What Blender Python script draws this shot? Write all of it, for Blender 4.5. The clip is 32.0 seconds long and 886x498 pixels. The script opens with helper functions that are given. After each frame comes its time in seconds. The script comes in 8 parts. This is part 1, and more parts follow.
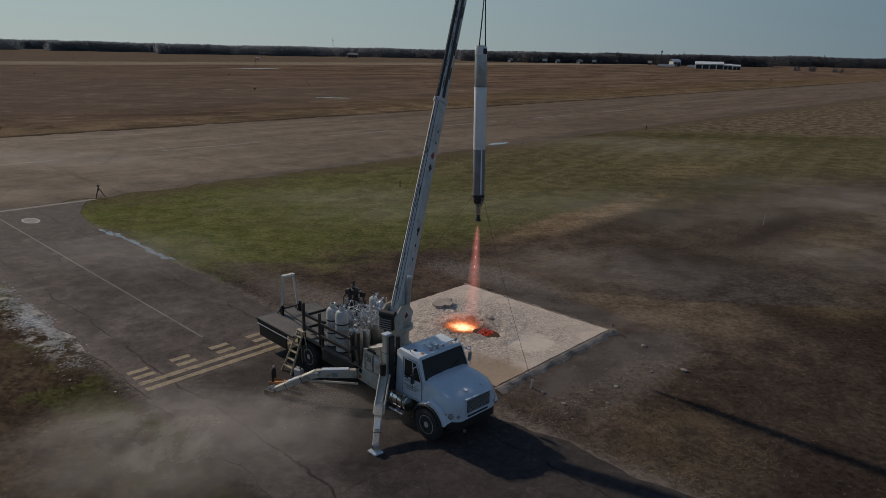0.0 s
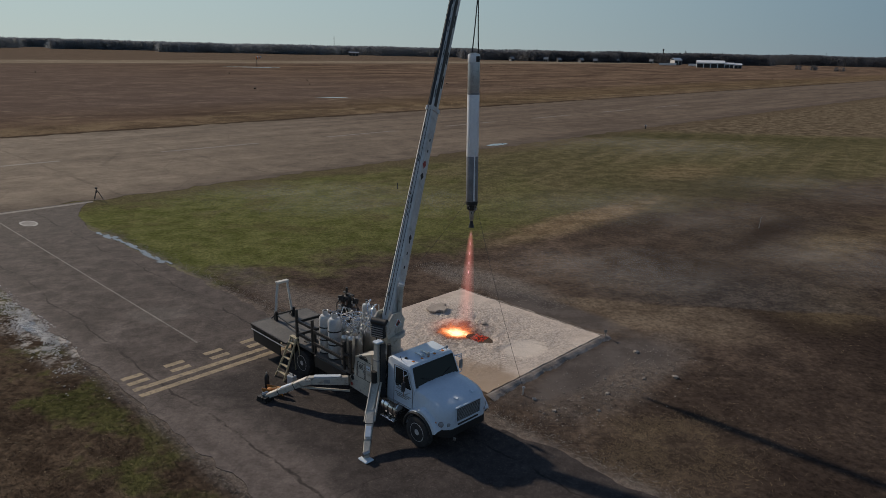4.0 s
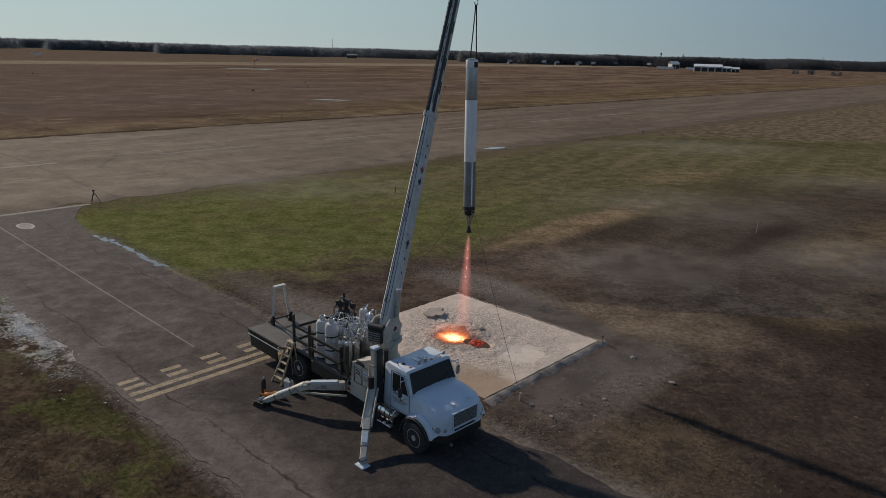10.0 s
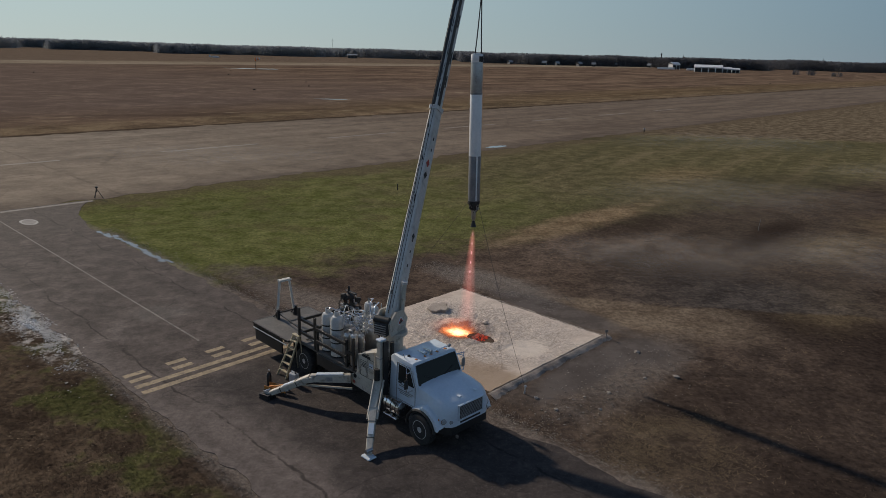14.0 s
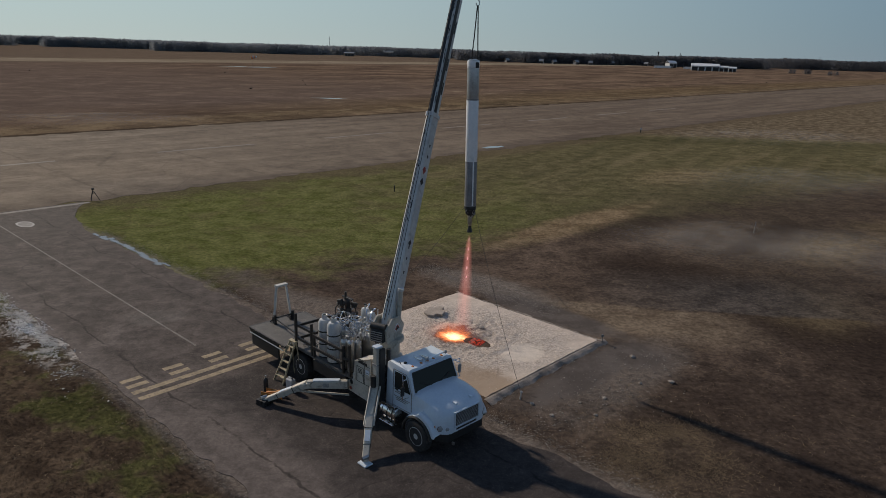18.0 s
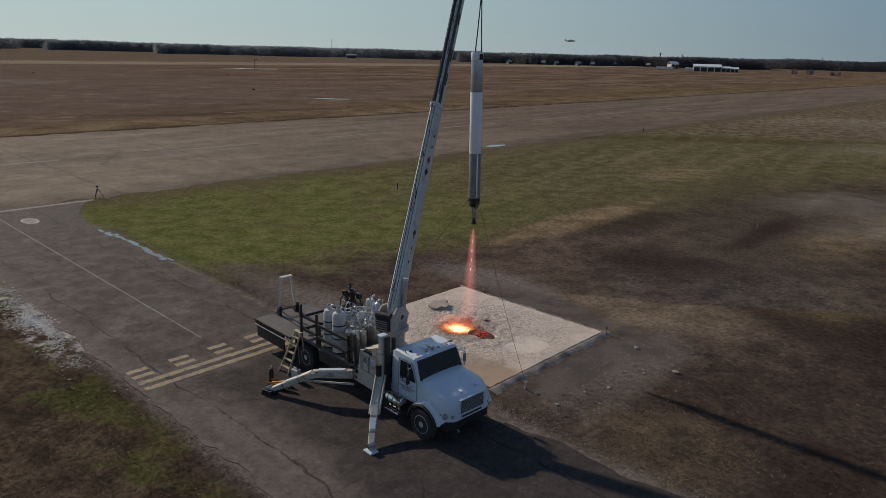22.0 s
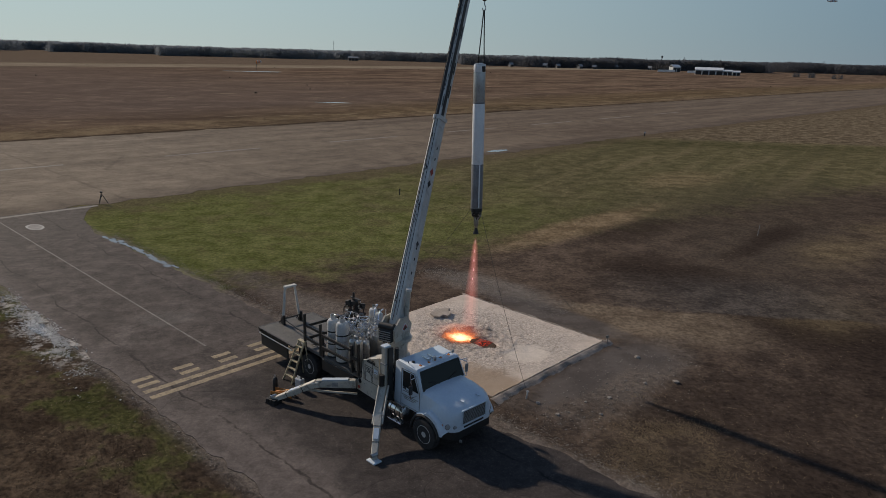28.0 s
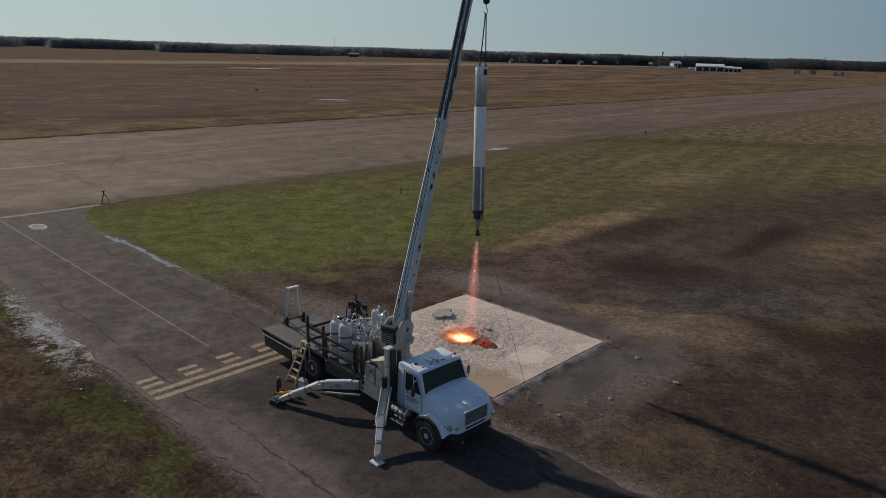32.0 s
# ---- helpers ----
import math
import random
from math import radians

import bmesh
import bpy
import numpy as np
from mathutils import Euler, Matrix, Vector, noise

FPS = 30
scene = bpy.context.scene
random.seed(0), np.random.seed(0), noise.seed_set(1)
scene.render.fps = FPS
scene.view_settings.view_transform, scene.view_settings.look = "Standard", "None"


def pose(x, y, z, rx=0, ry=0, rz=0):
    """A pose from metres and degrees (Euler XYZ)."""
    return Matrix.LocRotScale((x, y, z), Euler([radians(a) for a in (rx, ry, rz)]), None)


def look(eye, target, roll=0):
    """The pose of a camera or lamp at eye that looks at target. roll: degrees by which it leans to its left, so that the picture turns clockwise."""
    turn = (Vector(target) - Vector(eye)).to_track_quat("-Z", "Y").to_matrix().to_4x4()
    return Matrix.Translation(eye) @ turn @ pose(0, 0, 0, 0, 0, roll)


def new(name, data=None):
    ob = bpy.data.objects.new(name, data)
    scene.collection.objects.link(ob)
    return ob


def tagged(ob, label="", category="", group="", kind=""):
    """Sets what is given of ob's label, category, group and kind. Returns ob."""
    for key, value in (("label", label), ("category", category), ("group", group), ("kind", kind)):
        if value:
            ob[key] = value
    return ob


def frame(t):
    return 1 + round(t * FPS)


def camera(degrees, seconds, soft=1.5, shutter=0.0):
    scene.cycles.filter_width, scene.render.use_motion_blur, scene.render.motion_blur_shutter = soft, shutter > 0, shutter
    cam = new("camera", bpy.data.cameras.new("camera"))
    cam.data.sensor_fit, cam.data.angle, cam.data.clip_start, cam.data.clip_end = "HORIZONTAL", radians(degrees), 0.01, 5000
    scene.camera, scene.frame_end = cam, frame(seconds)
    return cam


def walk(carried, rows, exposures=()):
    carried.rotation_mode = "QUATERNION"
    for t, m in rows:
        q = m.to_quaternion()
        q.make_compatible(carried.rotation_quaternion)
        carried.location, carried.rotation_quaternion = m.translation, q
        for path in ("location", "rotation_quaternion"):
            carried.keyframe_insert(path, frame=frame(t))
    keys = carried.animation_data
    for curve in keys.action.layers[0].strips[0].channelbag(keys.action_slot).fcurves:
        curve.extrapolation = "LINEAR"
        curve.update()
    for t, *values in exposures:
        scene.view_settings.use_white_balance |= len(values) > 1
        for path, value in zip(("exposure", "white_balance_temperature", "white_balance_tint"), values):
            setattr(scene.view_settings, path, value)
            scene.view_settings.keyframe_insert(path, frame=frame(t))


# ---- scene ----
cam = camera(65.0, 32.0, soft=0.4)
PATH = [
    (0, (-0.307, 0.079, 11.855), (-0.311, 2.003, 11.307), 1.2),
    (0.5, (-0.256, 0.068, 11.899), (-0.259, 1.991, 11.35), 1.3),
    (1, (-0.251, 0.069, 11.896), (-0.253, 1.993, 11.349), 1.3),
    (1.5, (-0.257, 0.104, 11.926), (-0.261, 2.028, 11.378), 1.3),
    (2, (-0.271, 0.105, 11.978), (-0.274, 2.028, 11.43), 1.3),
    (2.5, (-0.246, 0.096, 12.053), (-0.249, 2.02, 11.505), 1.4),
    (3, (-0.147, 0.122, 12.121), (-0.151, 2.045, 11.573), 1.4),
    (3.5, (-0.046, 0.053, 12.182), (-0.054, 1.975, 11.63), 1.2),
    (5.5, (0.067, 0.01, 12.313), (0.065, 1.932, 11.76), 1.5),
    (6, (0.057, -0.013, 12.331), (0.055, 1.909, 11.778), 1.5),
    (6.5, (0.034, 0.017, 12.307), (0.032, 1.939, 11.754), 1.5),
    (7, (0.015, -0.031, 12.354), (0.014, 1.891, 11.801), 1.5),
    (7.5, (0.005, -0.071, 12.335), (0.004, 1.852, 11.784), 1.5),
    (8, (-0.004, -0.06, 12.329), (-0.004, 1.863, 11.779), 1.5),
    (8.5, (-0.036, -0.021, 12.362), (-0.036, 1.902, 11.812), 1.4),
    (9, (0.003, 0.013, 12.39), (0.003, 1.937, 11.841), 1.5),
    (9.5, (0.067, 0.034, 12.373), (0.067, 1.958, 11.827), 1.6),
    (10, (0.019, 0.053, 12.34), (0.019, 1.977, 11.794), 1.5),
    (10.5, (-0.038, -0.028, 12.378), (-0.038, 1.896, 11.832), 1.5),
    (11, (-0.063, -0.026, 12.355), (-0.062, 1.898, 11.809), 1.6),
    (11.5, (-0.062, 0.014, 12.321), (-0.061, 1.938, 11.775), 1.6),
    (12, (-0.076, 0.041, 12.311), (-0.076, 1.965, 11.767), 1.6),
    (12.5, (-0.153, 0.053, 12.253), (-0.153, 1.977, 11.706), 1.6),
    (13, (-0.2, -0.036, 12.181), (-0.199, 1.888, 11.634), 1.6),
    (13.5, (-0.202, -0.114, 12.169), (-0.199, 1.81, 11.622), 1.6),
    (14, (-0.169, -0.085, 12.105), (-0.169, 1.84, 11.56), 1.6),
    (14.5, (-0.2, -0.125, 12.113), (-0.198, 1.799, 11.567), 1.6),
    (16.5, (0.03, 0.128, 12.266), (0.039, 2.052, 11.718), 1.7),
    (17, (-0.001, 0.101, 12.341), (0.01, 2.024, 11.793), 1.8),
    (17.5, (-0.08, -0.023, 12.398), (-0.071, 1.9, 11.849), 1.8),
    (18, (-0.156, -0.081, 12.419), (-0.147, 1.842, 11.869), 1.7),
    (18.5, (-0.196, -0.077, 12.363), (-0.19, 1.846, 11.813), 1.6),
    (19, (-0.244, -0.161, 12.316), (-0.239, 1.762, 11.766), 1.6),
    (19.5, (-0.297, -0.211, 12.256), (-0.292, 1.711, 11.705), 1.6),
    (20, (-0.326, -0.277, 12.21), (-0.321, 1.646, 11.659), 1.6),
    (20.5, (-0.338, -0.29, 12.141), (-0.334, 1.633, 11.591), 1.5),
    (21, (-0.336, -0.313, 12.081), (-0.333, 1.61, 11.532), 1.5),
    (21.5, (-0.279, -0.318, 12.081), (-0.276, 1.606, 11.534), 1.5),
    (22, (-0.225, -0.271, 12.025), (-0.223, 1.653, 11.48), 1.5),
    (22.5, (-0.201, -0.157, 12.058), (-0.2, 1.768, 11.514), 1.6),
    (23, (-0.128, -0.049, 12.139), (-0.128, 1.875, 11.595), 1.6),
    (23.5, (-0.112, 0.008, 12.118), (-0.112, 1.934, 11.577), 1.7),
    (24, (-0.106, -0.045, 12.206), (-0.106, 1.881, 11.666), 1.6),
    (24.5, (-0.035, -0.03, 12.289), (-0.037, 1.896, 11.75), 1.7),
    (25, (0.025, 0.027, 12.335), (0.021, 1.953, 11.798), 1.7),
    (25.5, (-0.025, -0.008, 12.339), (-0.028, 1.918, 11.8), 1.7),
    (27.5, (-0.254, -0.433, 12.396), (-0.256, 1.493, 11.856), 1.6),
    (28, (-0.278, -0.447, 12.406), (-0.28, 1.479, 11.867), 1.6),
    (28.5, (-0.268, -0.444, 12.429), (-0.271, 1.482, 11.891), 1.6),
    (29, (-0.184, -0.324, 12.476), (-0.188, 1.602, 11.939), 1.7),
    (29.5, (-0.099, -0.179, 12.537), (-0.103, 1.747, 12.001), 1.7),
    (30, (-0.093, -0.121, 12.582), (-0.1, 1.805, 12.041), 1.7),
    (30.5, (-0.132, -0.21, 12.606), (-0.137, 1.713, 12.057), 1.7),
    (31, (-0.206, -0.313, 12.658), (-0.211, 1.61, 12.108), 1.6),
    (31.5, (-0.301, -0.466, 12.7), (-0.304, 1.457, 12.15), 1.6),
    (32, (-0.343, -0.576, 12.675), (-0.346, 1.347, 12.126), 1.6),
]
EXPOSURES = [(0.0, -0.46), (1.0, -0.30), (2.0, -0.22), (3.0, -0.20), (6.0, -0.12), (32.0, -0.13)]
walk(cam, [(t, look(eye, target, roll)) for t, eye, target, roll in PATH], EXPOSURES)

# ---- sky and sun ----
SUN_EL, SUN_AZ = radians(29.4), math.atan2(0.666, -0.746)
world = bpy.data.worlds.new("world")
scene.world = world
world.use_nodes = True
wt = world.node_tree
sky = wt.nodes.new("ShaderNodeTexSky")
sky.sky_type = "NISHITA"
sky.sun_disc = False
sky.sun_elevation = SUN_EL
sky.sun_rotation = radians(90) - SUN_AZ
sky.altitude = 200.0
sky.air_density = 0.9
sky.dust_density = 0.0
sky.ozone_density = 3.5
wt.nodes["Background"].inputs["Strength"].default_value = 0.125
sky_tint = wt.nodes.new("ShaderNodeMix")
sky_tint.data_type, sky_tint.blend_type = "RGBA", "MULTIPLY"
sky_tint.inputs[0].default_value, sky_tint.inputs[7].default_value = 1.0, (1.19, 1.0, 0.86, 1)
wt.links.new(sky.outputs["Color"], sky_tint.inputs[6])
haze = wt.nodes.new("ShaderNodeMix")
haze.data_type = "RGBA"
up_axis = wt.nodes.new("ShaderNodeSeparateXYZ")
wt.links.new(wt.nodes.new("ShaderNodeTexCoord").outputs["Generated"], up_axis.inputs[0])
fade = wt.nodes.new("ShaderNodeMapRange")
fade.interpolation_type = "SMOOTHSTEP"
for i, v in ((1, 0.0), (2, 0.55), (3, 0.92), (4, 0.0)):
    fade.inputs[i].default_value = v
wt.links.new(up_axis.outputs[2], fade.inputs[0])
wt.links.new(fade.outputs[0], haze.inputs[0])
sunward = wt.nodes.new("ShaderNodeVectorMath")
sunward.operation = "DOT_PRODUCT"
sunward.inputs[1].default_value = (math.cos(SUN_AZ), math.sin(SUN_AZ), 0)
wt.links.new(wt.nodes["Texture Coordinate"].outputs["Generated"], sunward.inputs[0])
glow = wt.nodes.new("ShaderNodeMapRange")
for i, v in ((1, 0.157), (2, 0.96), (3, 0.0), (4, 1.0)):
    glow.inputs[i].default_value = v
wt.links.new(sunward.outputs["Value"], glow.inputs[0])
hazy = wt.nodes.new("ShaderNodeMix")
hazy.data_type = "RGBA"
hazy.inputs[6].default_value, hazy.inputs[7].default_value = (1.18, 1.90, 2.54, 1), (3.35, 4.25, 4.4, 1)
wt.links.new(glow.outputs[0], hazy.inputs[0])
wt.links.new(hazy.outputs[2], haze.inputs[7])
wt.links.new(sky_tint.outputs[2], haze.inputs[6])
wt.links.new(haze.outputs[2], wt.nodes["Background"].inputs["Color"])
sun_data = bpy.data.lights.new("sun", "SUN")
sun_data.energy = 3.6
sun_data.angle = radians(1.5)
sun_data.color = (1.0, 0.86, 0.70)
sun = new("sun", sun_data)
SUN_DIR = Vector((math.cos(SUN_EL) * math.cos(SUN_AZ), math.cos(SUN_EL) * math.sin(SUN_AZ), math.sin(SUN_EL)))
sun.matrix_world = look(SUN_DIR * 100, (0, 0, 0))

# ---- site frame: s runs along the runway, q across it ----
E_S, E_Q = Vector((0.686, 0.7276, 0)), Vector((-0.7276, 0.686, 0))


def site(s, q, z=0.0):
    return E_S * s + E_Q * q + Vector((0, 0, z))


# ---- node helpers ----
class Nodes:
    def __init__(self, name):
        self.mat = bpy.data.materials.new(name)
        self.mat.use_nodes = True
        self.t = self.mat.node_tree
        self.bsdf = self.t.nodes["Principled BSDF"]
        self.out = self.t.nodes["Material Output"]

    def put(self, sock, v):
        if isinstance(v, bpy.types.NodeSocket):
            self.t.links.new(v, sock)
        elif isinstance(v, (tuple, list)) and len(v) == 3 and sock.type == "RGBA":
            sock.default_value = (*v, 1)
        else:
            sock.default_value = v

    def coord(self, kind="Object"):
        return self.t.nodes.new("ShaderNodeTexCoord").outputs[kind]

    def position(self):
        return self.t.nodes.new("ShaderNodeNewGeometry").outputs["Position"]

    def m(self, op, a, b=0.0, clamp=False):
        n = self.t.nodes.new("ShaderNodeMath")
        n.operation, n.use_clamp = op, clamp
        self.put(n.inputs[0], a), self.put(n.inputs[1], b)
        return n.outputs[0]

    def v(self, op, a, b=(0, 0, 0)):
        n = self.t.nodes.new("ShaderNodeVectorMath")
        n.operation = op
        self.put(n.inputs[0], a)
        if op == "SCALE":
            self.put(n.inputs["Scale"], b)
        else:
            self.put(n.inputs[1], b)
        return n.outputs["Value"] if op in ("DOT_PRODUCT", "LENGTH", "DISTANCE") else n.outputs[0]

    def noise(self, vec, scale, detail=4.0, rough=0.55, distort=0.0):
        n = self.t.nodes.new("ShaderNodeTexNoise")
        self.put(n.inputs["Vector"], vec)
        n.inputs["Scale"].default_value, n.inputs["Detail"].default_value = scale, detail
        n.inputs["Roughness"].default_value, n.inputs["Distortion"].default_value = rough, distort
        return n.outputs["Fac"]

    def voronoi(self, vec, scale, feature="F1", out="Distance"):
        n = self.t.nodes.new("ShaderNodeTexVoronoi")
        n.feature = feature
        self.put(n.inputs["Vector"], vec)
        n.inputs["Scale"].default_value = scale
        return n.outputs[out]

    def step(self, x, lo, hi):
        n = self.t.nodes.new("ShaderNodeMapRange")
        n.interpolation_type = "SMOOTHSTEP"
        self.put(n.inputs["Value"], x)
        n.inputs["From Min"].default_value, n.inputs["From Max"].default_value = lo, hi
        return n.outputs[0]

    def mix(self, fac, a, b, blend="MIX"):
        n = self.t.nodes.new("ShaderNodeMix")
        n.data_type, n.blend_type = "RGBA", blend
        self.put(n.inputs[0], fac), self.put(n.inputs[6], a), self.put(n.inputs[7], b)
        return n.outputs[2]

    def bump(self, height, strength=0.3, distance=0.02):
        n = self.t.nodes.new("ShaderNodeBump")
        self.put(n.inputs["Height"], height)
        n.inputs["Strength"].default_value, n.inputs["Distance"].default_value = strength, distance
        self.t.links.new(n.outputs[0], self.bsdf.inputs["Normal"])

    def set(self, **kw):
        for k, v in kw.items():
            self.put(self.bsdf.inputs[k.replace("_", " ")], v)
        return self


def surface(name, a, b, scale=6.0, rough=0.55, metal=0.0, grime=0.0, grime_col=(0.05, 0.04, 0.035), bump=0.1, rough_var=0.12, spec=0.5):
    """A worn surface: two tones of grain, grime blotches and fine relief."""
    n = Nodes(name)
    c = n.coord()
    fine, broad = n.noise(c, scale * 6, 5), n.noise(c, scale * 0.6, 4)
    col = n.mix(n.step(n.m("ADD", n.m("MULTIPLY", fine, 0.4), n.m("MULTIPLY", broad, 0.6)), 0.35, 0.65), a, b)
    if grime:
        col = n.mix(n.m("MULTIPLY", n.step(n.noise(c, scale * 1.3, 6, 0.65, 0.6), 0.5, 0.72), grime), col, grime_col)
    n.set(Base_Color=col, Metallic=metal, Roughness=n.m("ADD", rough - rough_var / 2, n.m("MULTIPLY", broad, rough_var)), Specular_IOR_Level=spec)
    if bump:
        n.bump(fine, bump, 0.01)
    return n.mat


def region_noise(n, p):
    return n.m("SUBTRACT", n.noise(p, 0.22, 5, 0.6), 0.5), n.m("SUBTRACT", n.noise(p, 1.1, 5, 0.65), 0.5)


def ellipse(n, s, q, cs, cq, rs, rq, wob, soft=0.35):
    a = n.m("DIVIDE", n.m("SUBTRACT", s, cs), rs)
    b = n.m("DIVIDE", n.m("SUBTRACT", q, cq), rq)
    d = n.m("SQRT", n.m("ADD", n.m("MULTIPLY", a, a), n.m("MULTIPLY", b, b)))
    return n.m("SUBTRACT", 1.0, n.step(n.m("ADD", d, wob), 1 - soft, 1 + soft))


def ground_material(blades=False):
    n = Nodes("grass_blades" if blades else "field_ground")
    p = n.position()
    s, q = n.v("DOT_PRODUCT", p, tuple(E_S)), n.v("DOT_PRODUCT", p, tuple(E_Q))
    w1, w2 = region_noise(n, p)
    wob = n.m("ADD", n.m("MULTIPLY", w1, 1.2), n.m("MULTIPLY", w2, 0.8))
    blade = n.noise(p, 7.0, 6, 0.75)
    fine = n.noise(p, 30.0, 4, 0.7)
    patch = n.noise(p, 0.6, 7, 0.72)
    grain = n.noise(p, 4.0, 8, 0.82)

    def zone(cs, cq, rs, rq, amount, soft=0.5, k=1.0):
        return n.m("MULTIPLY", ellipse(n, s, q, cs, cq, rs, rq, n.m("MULTIPLY", wob, k), soft), amount)

    # bare brown winter ground with litter
    brown = n.mix(n.step(patch, 0.38, 0.62), (0.054, 0.041, 0.034), (0.104, 0.077, 0.060))
    brown = n.mix(n.m("MULTIPLY", n.step(blade, 0.55, 0.75), 0.8), brown, (0.20, 0.146, 0.092))
    # green turf
    green = n.mix(n.step(patch, 0.36, 0.64), (0.096, 0.106, 0.034), (0.166, 0.168, 0.066))
    green = n.mix(n.m("MULTIPLY", n.step(blade, 0.56, 0.75), 0.55), green, (0.24, 0.215, 0.115))
    green = n.mix(n.m("MULTIPLY", n.step(n.noise(p, 0.24, 7, 0.72), 0.50, 0.64), 0.5), green, (0.135, 0.110, 0.060))
    dry = n.mix(n.step(patch, 0.36, 0.64), (0.14, 0.105, 0.062), (0.28, 0.215, 0.125))
    olive = n.mix(n.step(patch, 0.38, 0.62), (0.090, 0.081, 0.042), (0.160, 0.138, 0.076))
    # swaths left by the mower and the wind
    swath = n.t.nodes.new("ShaderNodeCombineXYZ")
    n.put(swath.inputs[0], n.m("MULTIPLY", n.m("ADD", s, n.m("MULTIPLY", q, 0.2)), 0.035)), n.put(swath.inputs[1], n.m("MULTIPLY", n.m("SUBTRACT", q, n.m("MULTIPLY", s, 0.2)), 0.30))
    lay = n.noise(swath.outputs[0], 1.0, 7, 0.66, 0.6)
    olive = n.mix(n.m("MULTIPLY", n.step(lay, 0.50, 0.68), 0.55), olive, (0.215, 0.172, 0.104))
    olive = n.mix(n.m("MULTIPLY", n.step(lay, 0.50, 0.34), 0.6), olive, (0.080, 0.074, 0.042))
    line = n.m("ADD", n.m("ADD", q, n.m("MULTIPLY", s, 0.25)), n.m("MULTIPLY", wob, 9.0))
    near_field = n.step(line, 35.0, 42.0)
    col = n.mix(near_field, brown, olive)
    lush = n.m("MULTIPLY", near_field, n.m("SUBTRACT", 1.0, n.step(n.m("ADD", s, n.m("MULTIPLY", w1, 40.0)), 26.0, 62.0)))
    col = n.mix(lush, col, green)
    # far margin of the turf, dry tan grass
    tan_line = n.m("ADD", n.m("ADD", s, n.m("MULTIPLY", q, 0.86)), n.m("MULTIPLY", w1, 8.0))
    col = n.mix(n.m("MULTIPLY", n.step(tan_line, 150.0, 158.0), 0.85), col, n.mix(n.step(patch, 0.42, 0.58), (0.088, 0.066, 0.046), (0.205, 0.160, 0.112)))
    # burnt ground beyond the pad
    col = n.mix(zone(60, 22, 22, 9, 0.4, 0.6), col, (0.075, 0.062, 0.046))
    col = n.mix(zone(35, 21, 11, 6, 0.7), col, n.mix(n.step(patch, 0.4, 0.6), (0.088, 0.066, 0.052), (0.158, 0.117, 0.090)))
    col = n.mix(zone(45, 14, 12, 6, 0.45, 0.7), col, (0.088, 0.072, 0.058))
    col = n.mix(zone(45, 28.0, 10, 1.7, 0.95, 0.5), col, n.mix(n.step(patch, 0.36, 0.64), (0.15, 0.108, 0.066), (0.27, 0.20, 0.125)))
    col = n.mix(zone(19.4, 8.3, 2.8, 2.2, 0.12, 0.7), col, dry)
    # runway shoulder, thin dry turf and dirt
    shoulder = n.m("MULTIPLY", n.step(n.m("ADD", q, n.m("MULTIPLY", wob, 6.0)), 52.5, 57.0), n.step(s, 14.0, 18.0))
    col = n.mix(n.m("MULTIPLY", shoulder, 0.65), col, (0.12, 0.092, 0.062))
    strip_g = n.m("MULTIPLY", n.step(tan_line, 138.0, 143.0), n.m("SUBTRACT", 1.0, n.step(tan_line, 148.0, 151.0)))
    col = n.mix(n.m("MULTIPLY", strip_g, n.m("ADD", 0.2, n.m("MULTIPLY", n.step(w1, -0.2, 0.25), 0.35))), col, (0.050, 0.050, 0.024))
    for cs, cq, rs, rq, f in ((53.5, 16.6, 4.5, 1.2, 0.85), (47.0, 16.5, 3.0, 0.8, 0.7), (41.0, 2.0, 5.0, 4.0, 0.7), (36.0, 20.0, 6.0, 1.6, 0.4), (46.0, 24.5, 5.0, 1.6, 0.6), (35.5, 10.0, 2.6, 6.0, 0.9), (38.5, 17.0, 3.0, 5.0, 0.8), (36.5, 15.5, 2.4, 4.0, 0.6), (30.0, 3.0, 4.0, 3.0, 0.6), (34.0, 5.5, 3.5, 3.5, 0.7), (23.0, 6.0, 4.0, 2.6, 0.5), (20.0, 3.4, 3.5, 1.9, 0.65), (23.5, 9.0, 3.0, 1.5, 0.5)):
        col = n.mix(zone(cs, cq, rs, rq, f, 0.7), col, (0.038, 0.028, 0.023))
    for cs, cq, rs, rq, f in ((72.0, 33.0, 6.0, 3.0, 0.6), (52.0, 12.0, 4.0, 2.0, 0.5), (38.0, 9.0, 3.0, 2.0, 0.4), (62.0, 8.0, 5.0, 4.0, 0.5)):
        col = n.mix(zone(cs, cq, rs, rq, f, 0.8), col, dry)
    grit = n.mix(n.step(fine, 0.4, 0.7), (0.12, 0.10, 0.088), (0.33, 0.29, 0.25))
    # sandy tongue beside the pad, charred ground beyond it
    u = n.m("ADD", n.m("SUBTRACT", n.m("MULTIPLY", n.m("SUBTRACT", s, 28.8), 0.6), n.m("MULTIPLY", n.m("SUBTRACT", q, 19.1), 0.8)), n.m("MULTIPLY", wob, 2.2))
    v = n.m("ADD", n.m("ADD", n.m("MULTIPLY", n.m("SUBTRACT", s, 28.8), 0.8), n.m("MULTIPLY", n.m("SUBTRACT", q, 19.1), 0.6)), n.m("MULTIPLY", wob, 1.1))
    char = n.m("MULTIPLY", n.m("MULTIPLY", n.step(v, -0.2, 0.4), n.m("SUBTRACT", 1.0, n.step(v, 3.0, 8.0))), n.m("MULTIPLY", n.step(u, 0.5, 5.0), n.m("SUBTRACT", 1.0, n.step(u, 12.0, 19.0))))
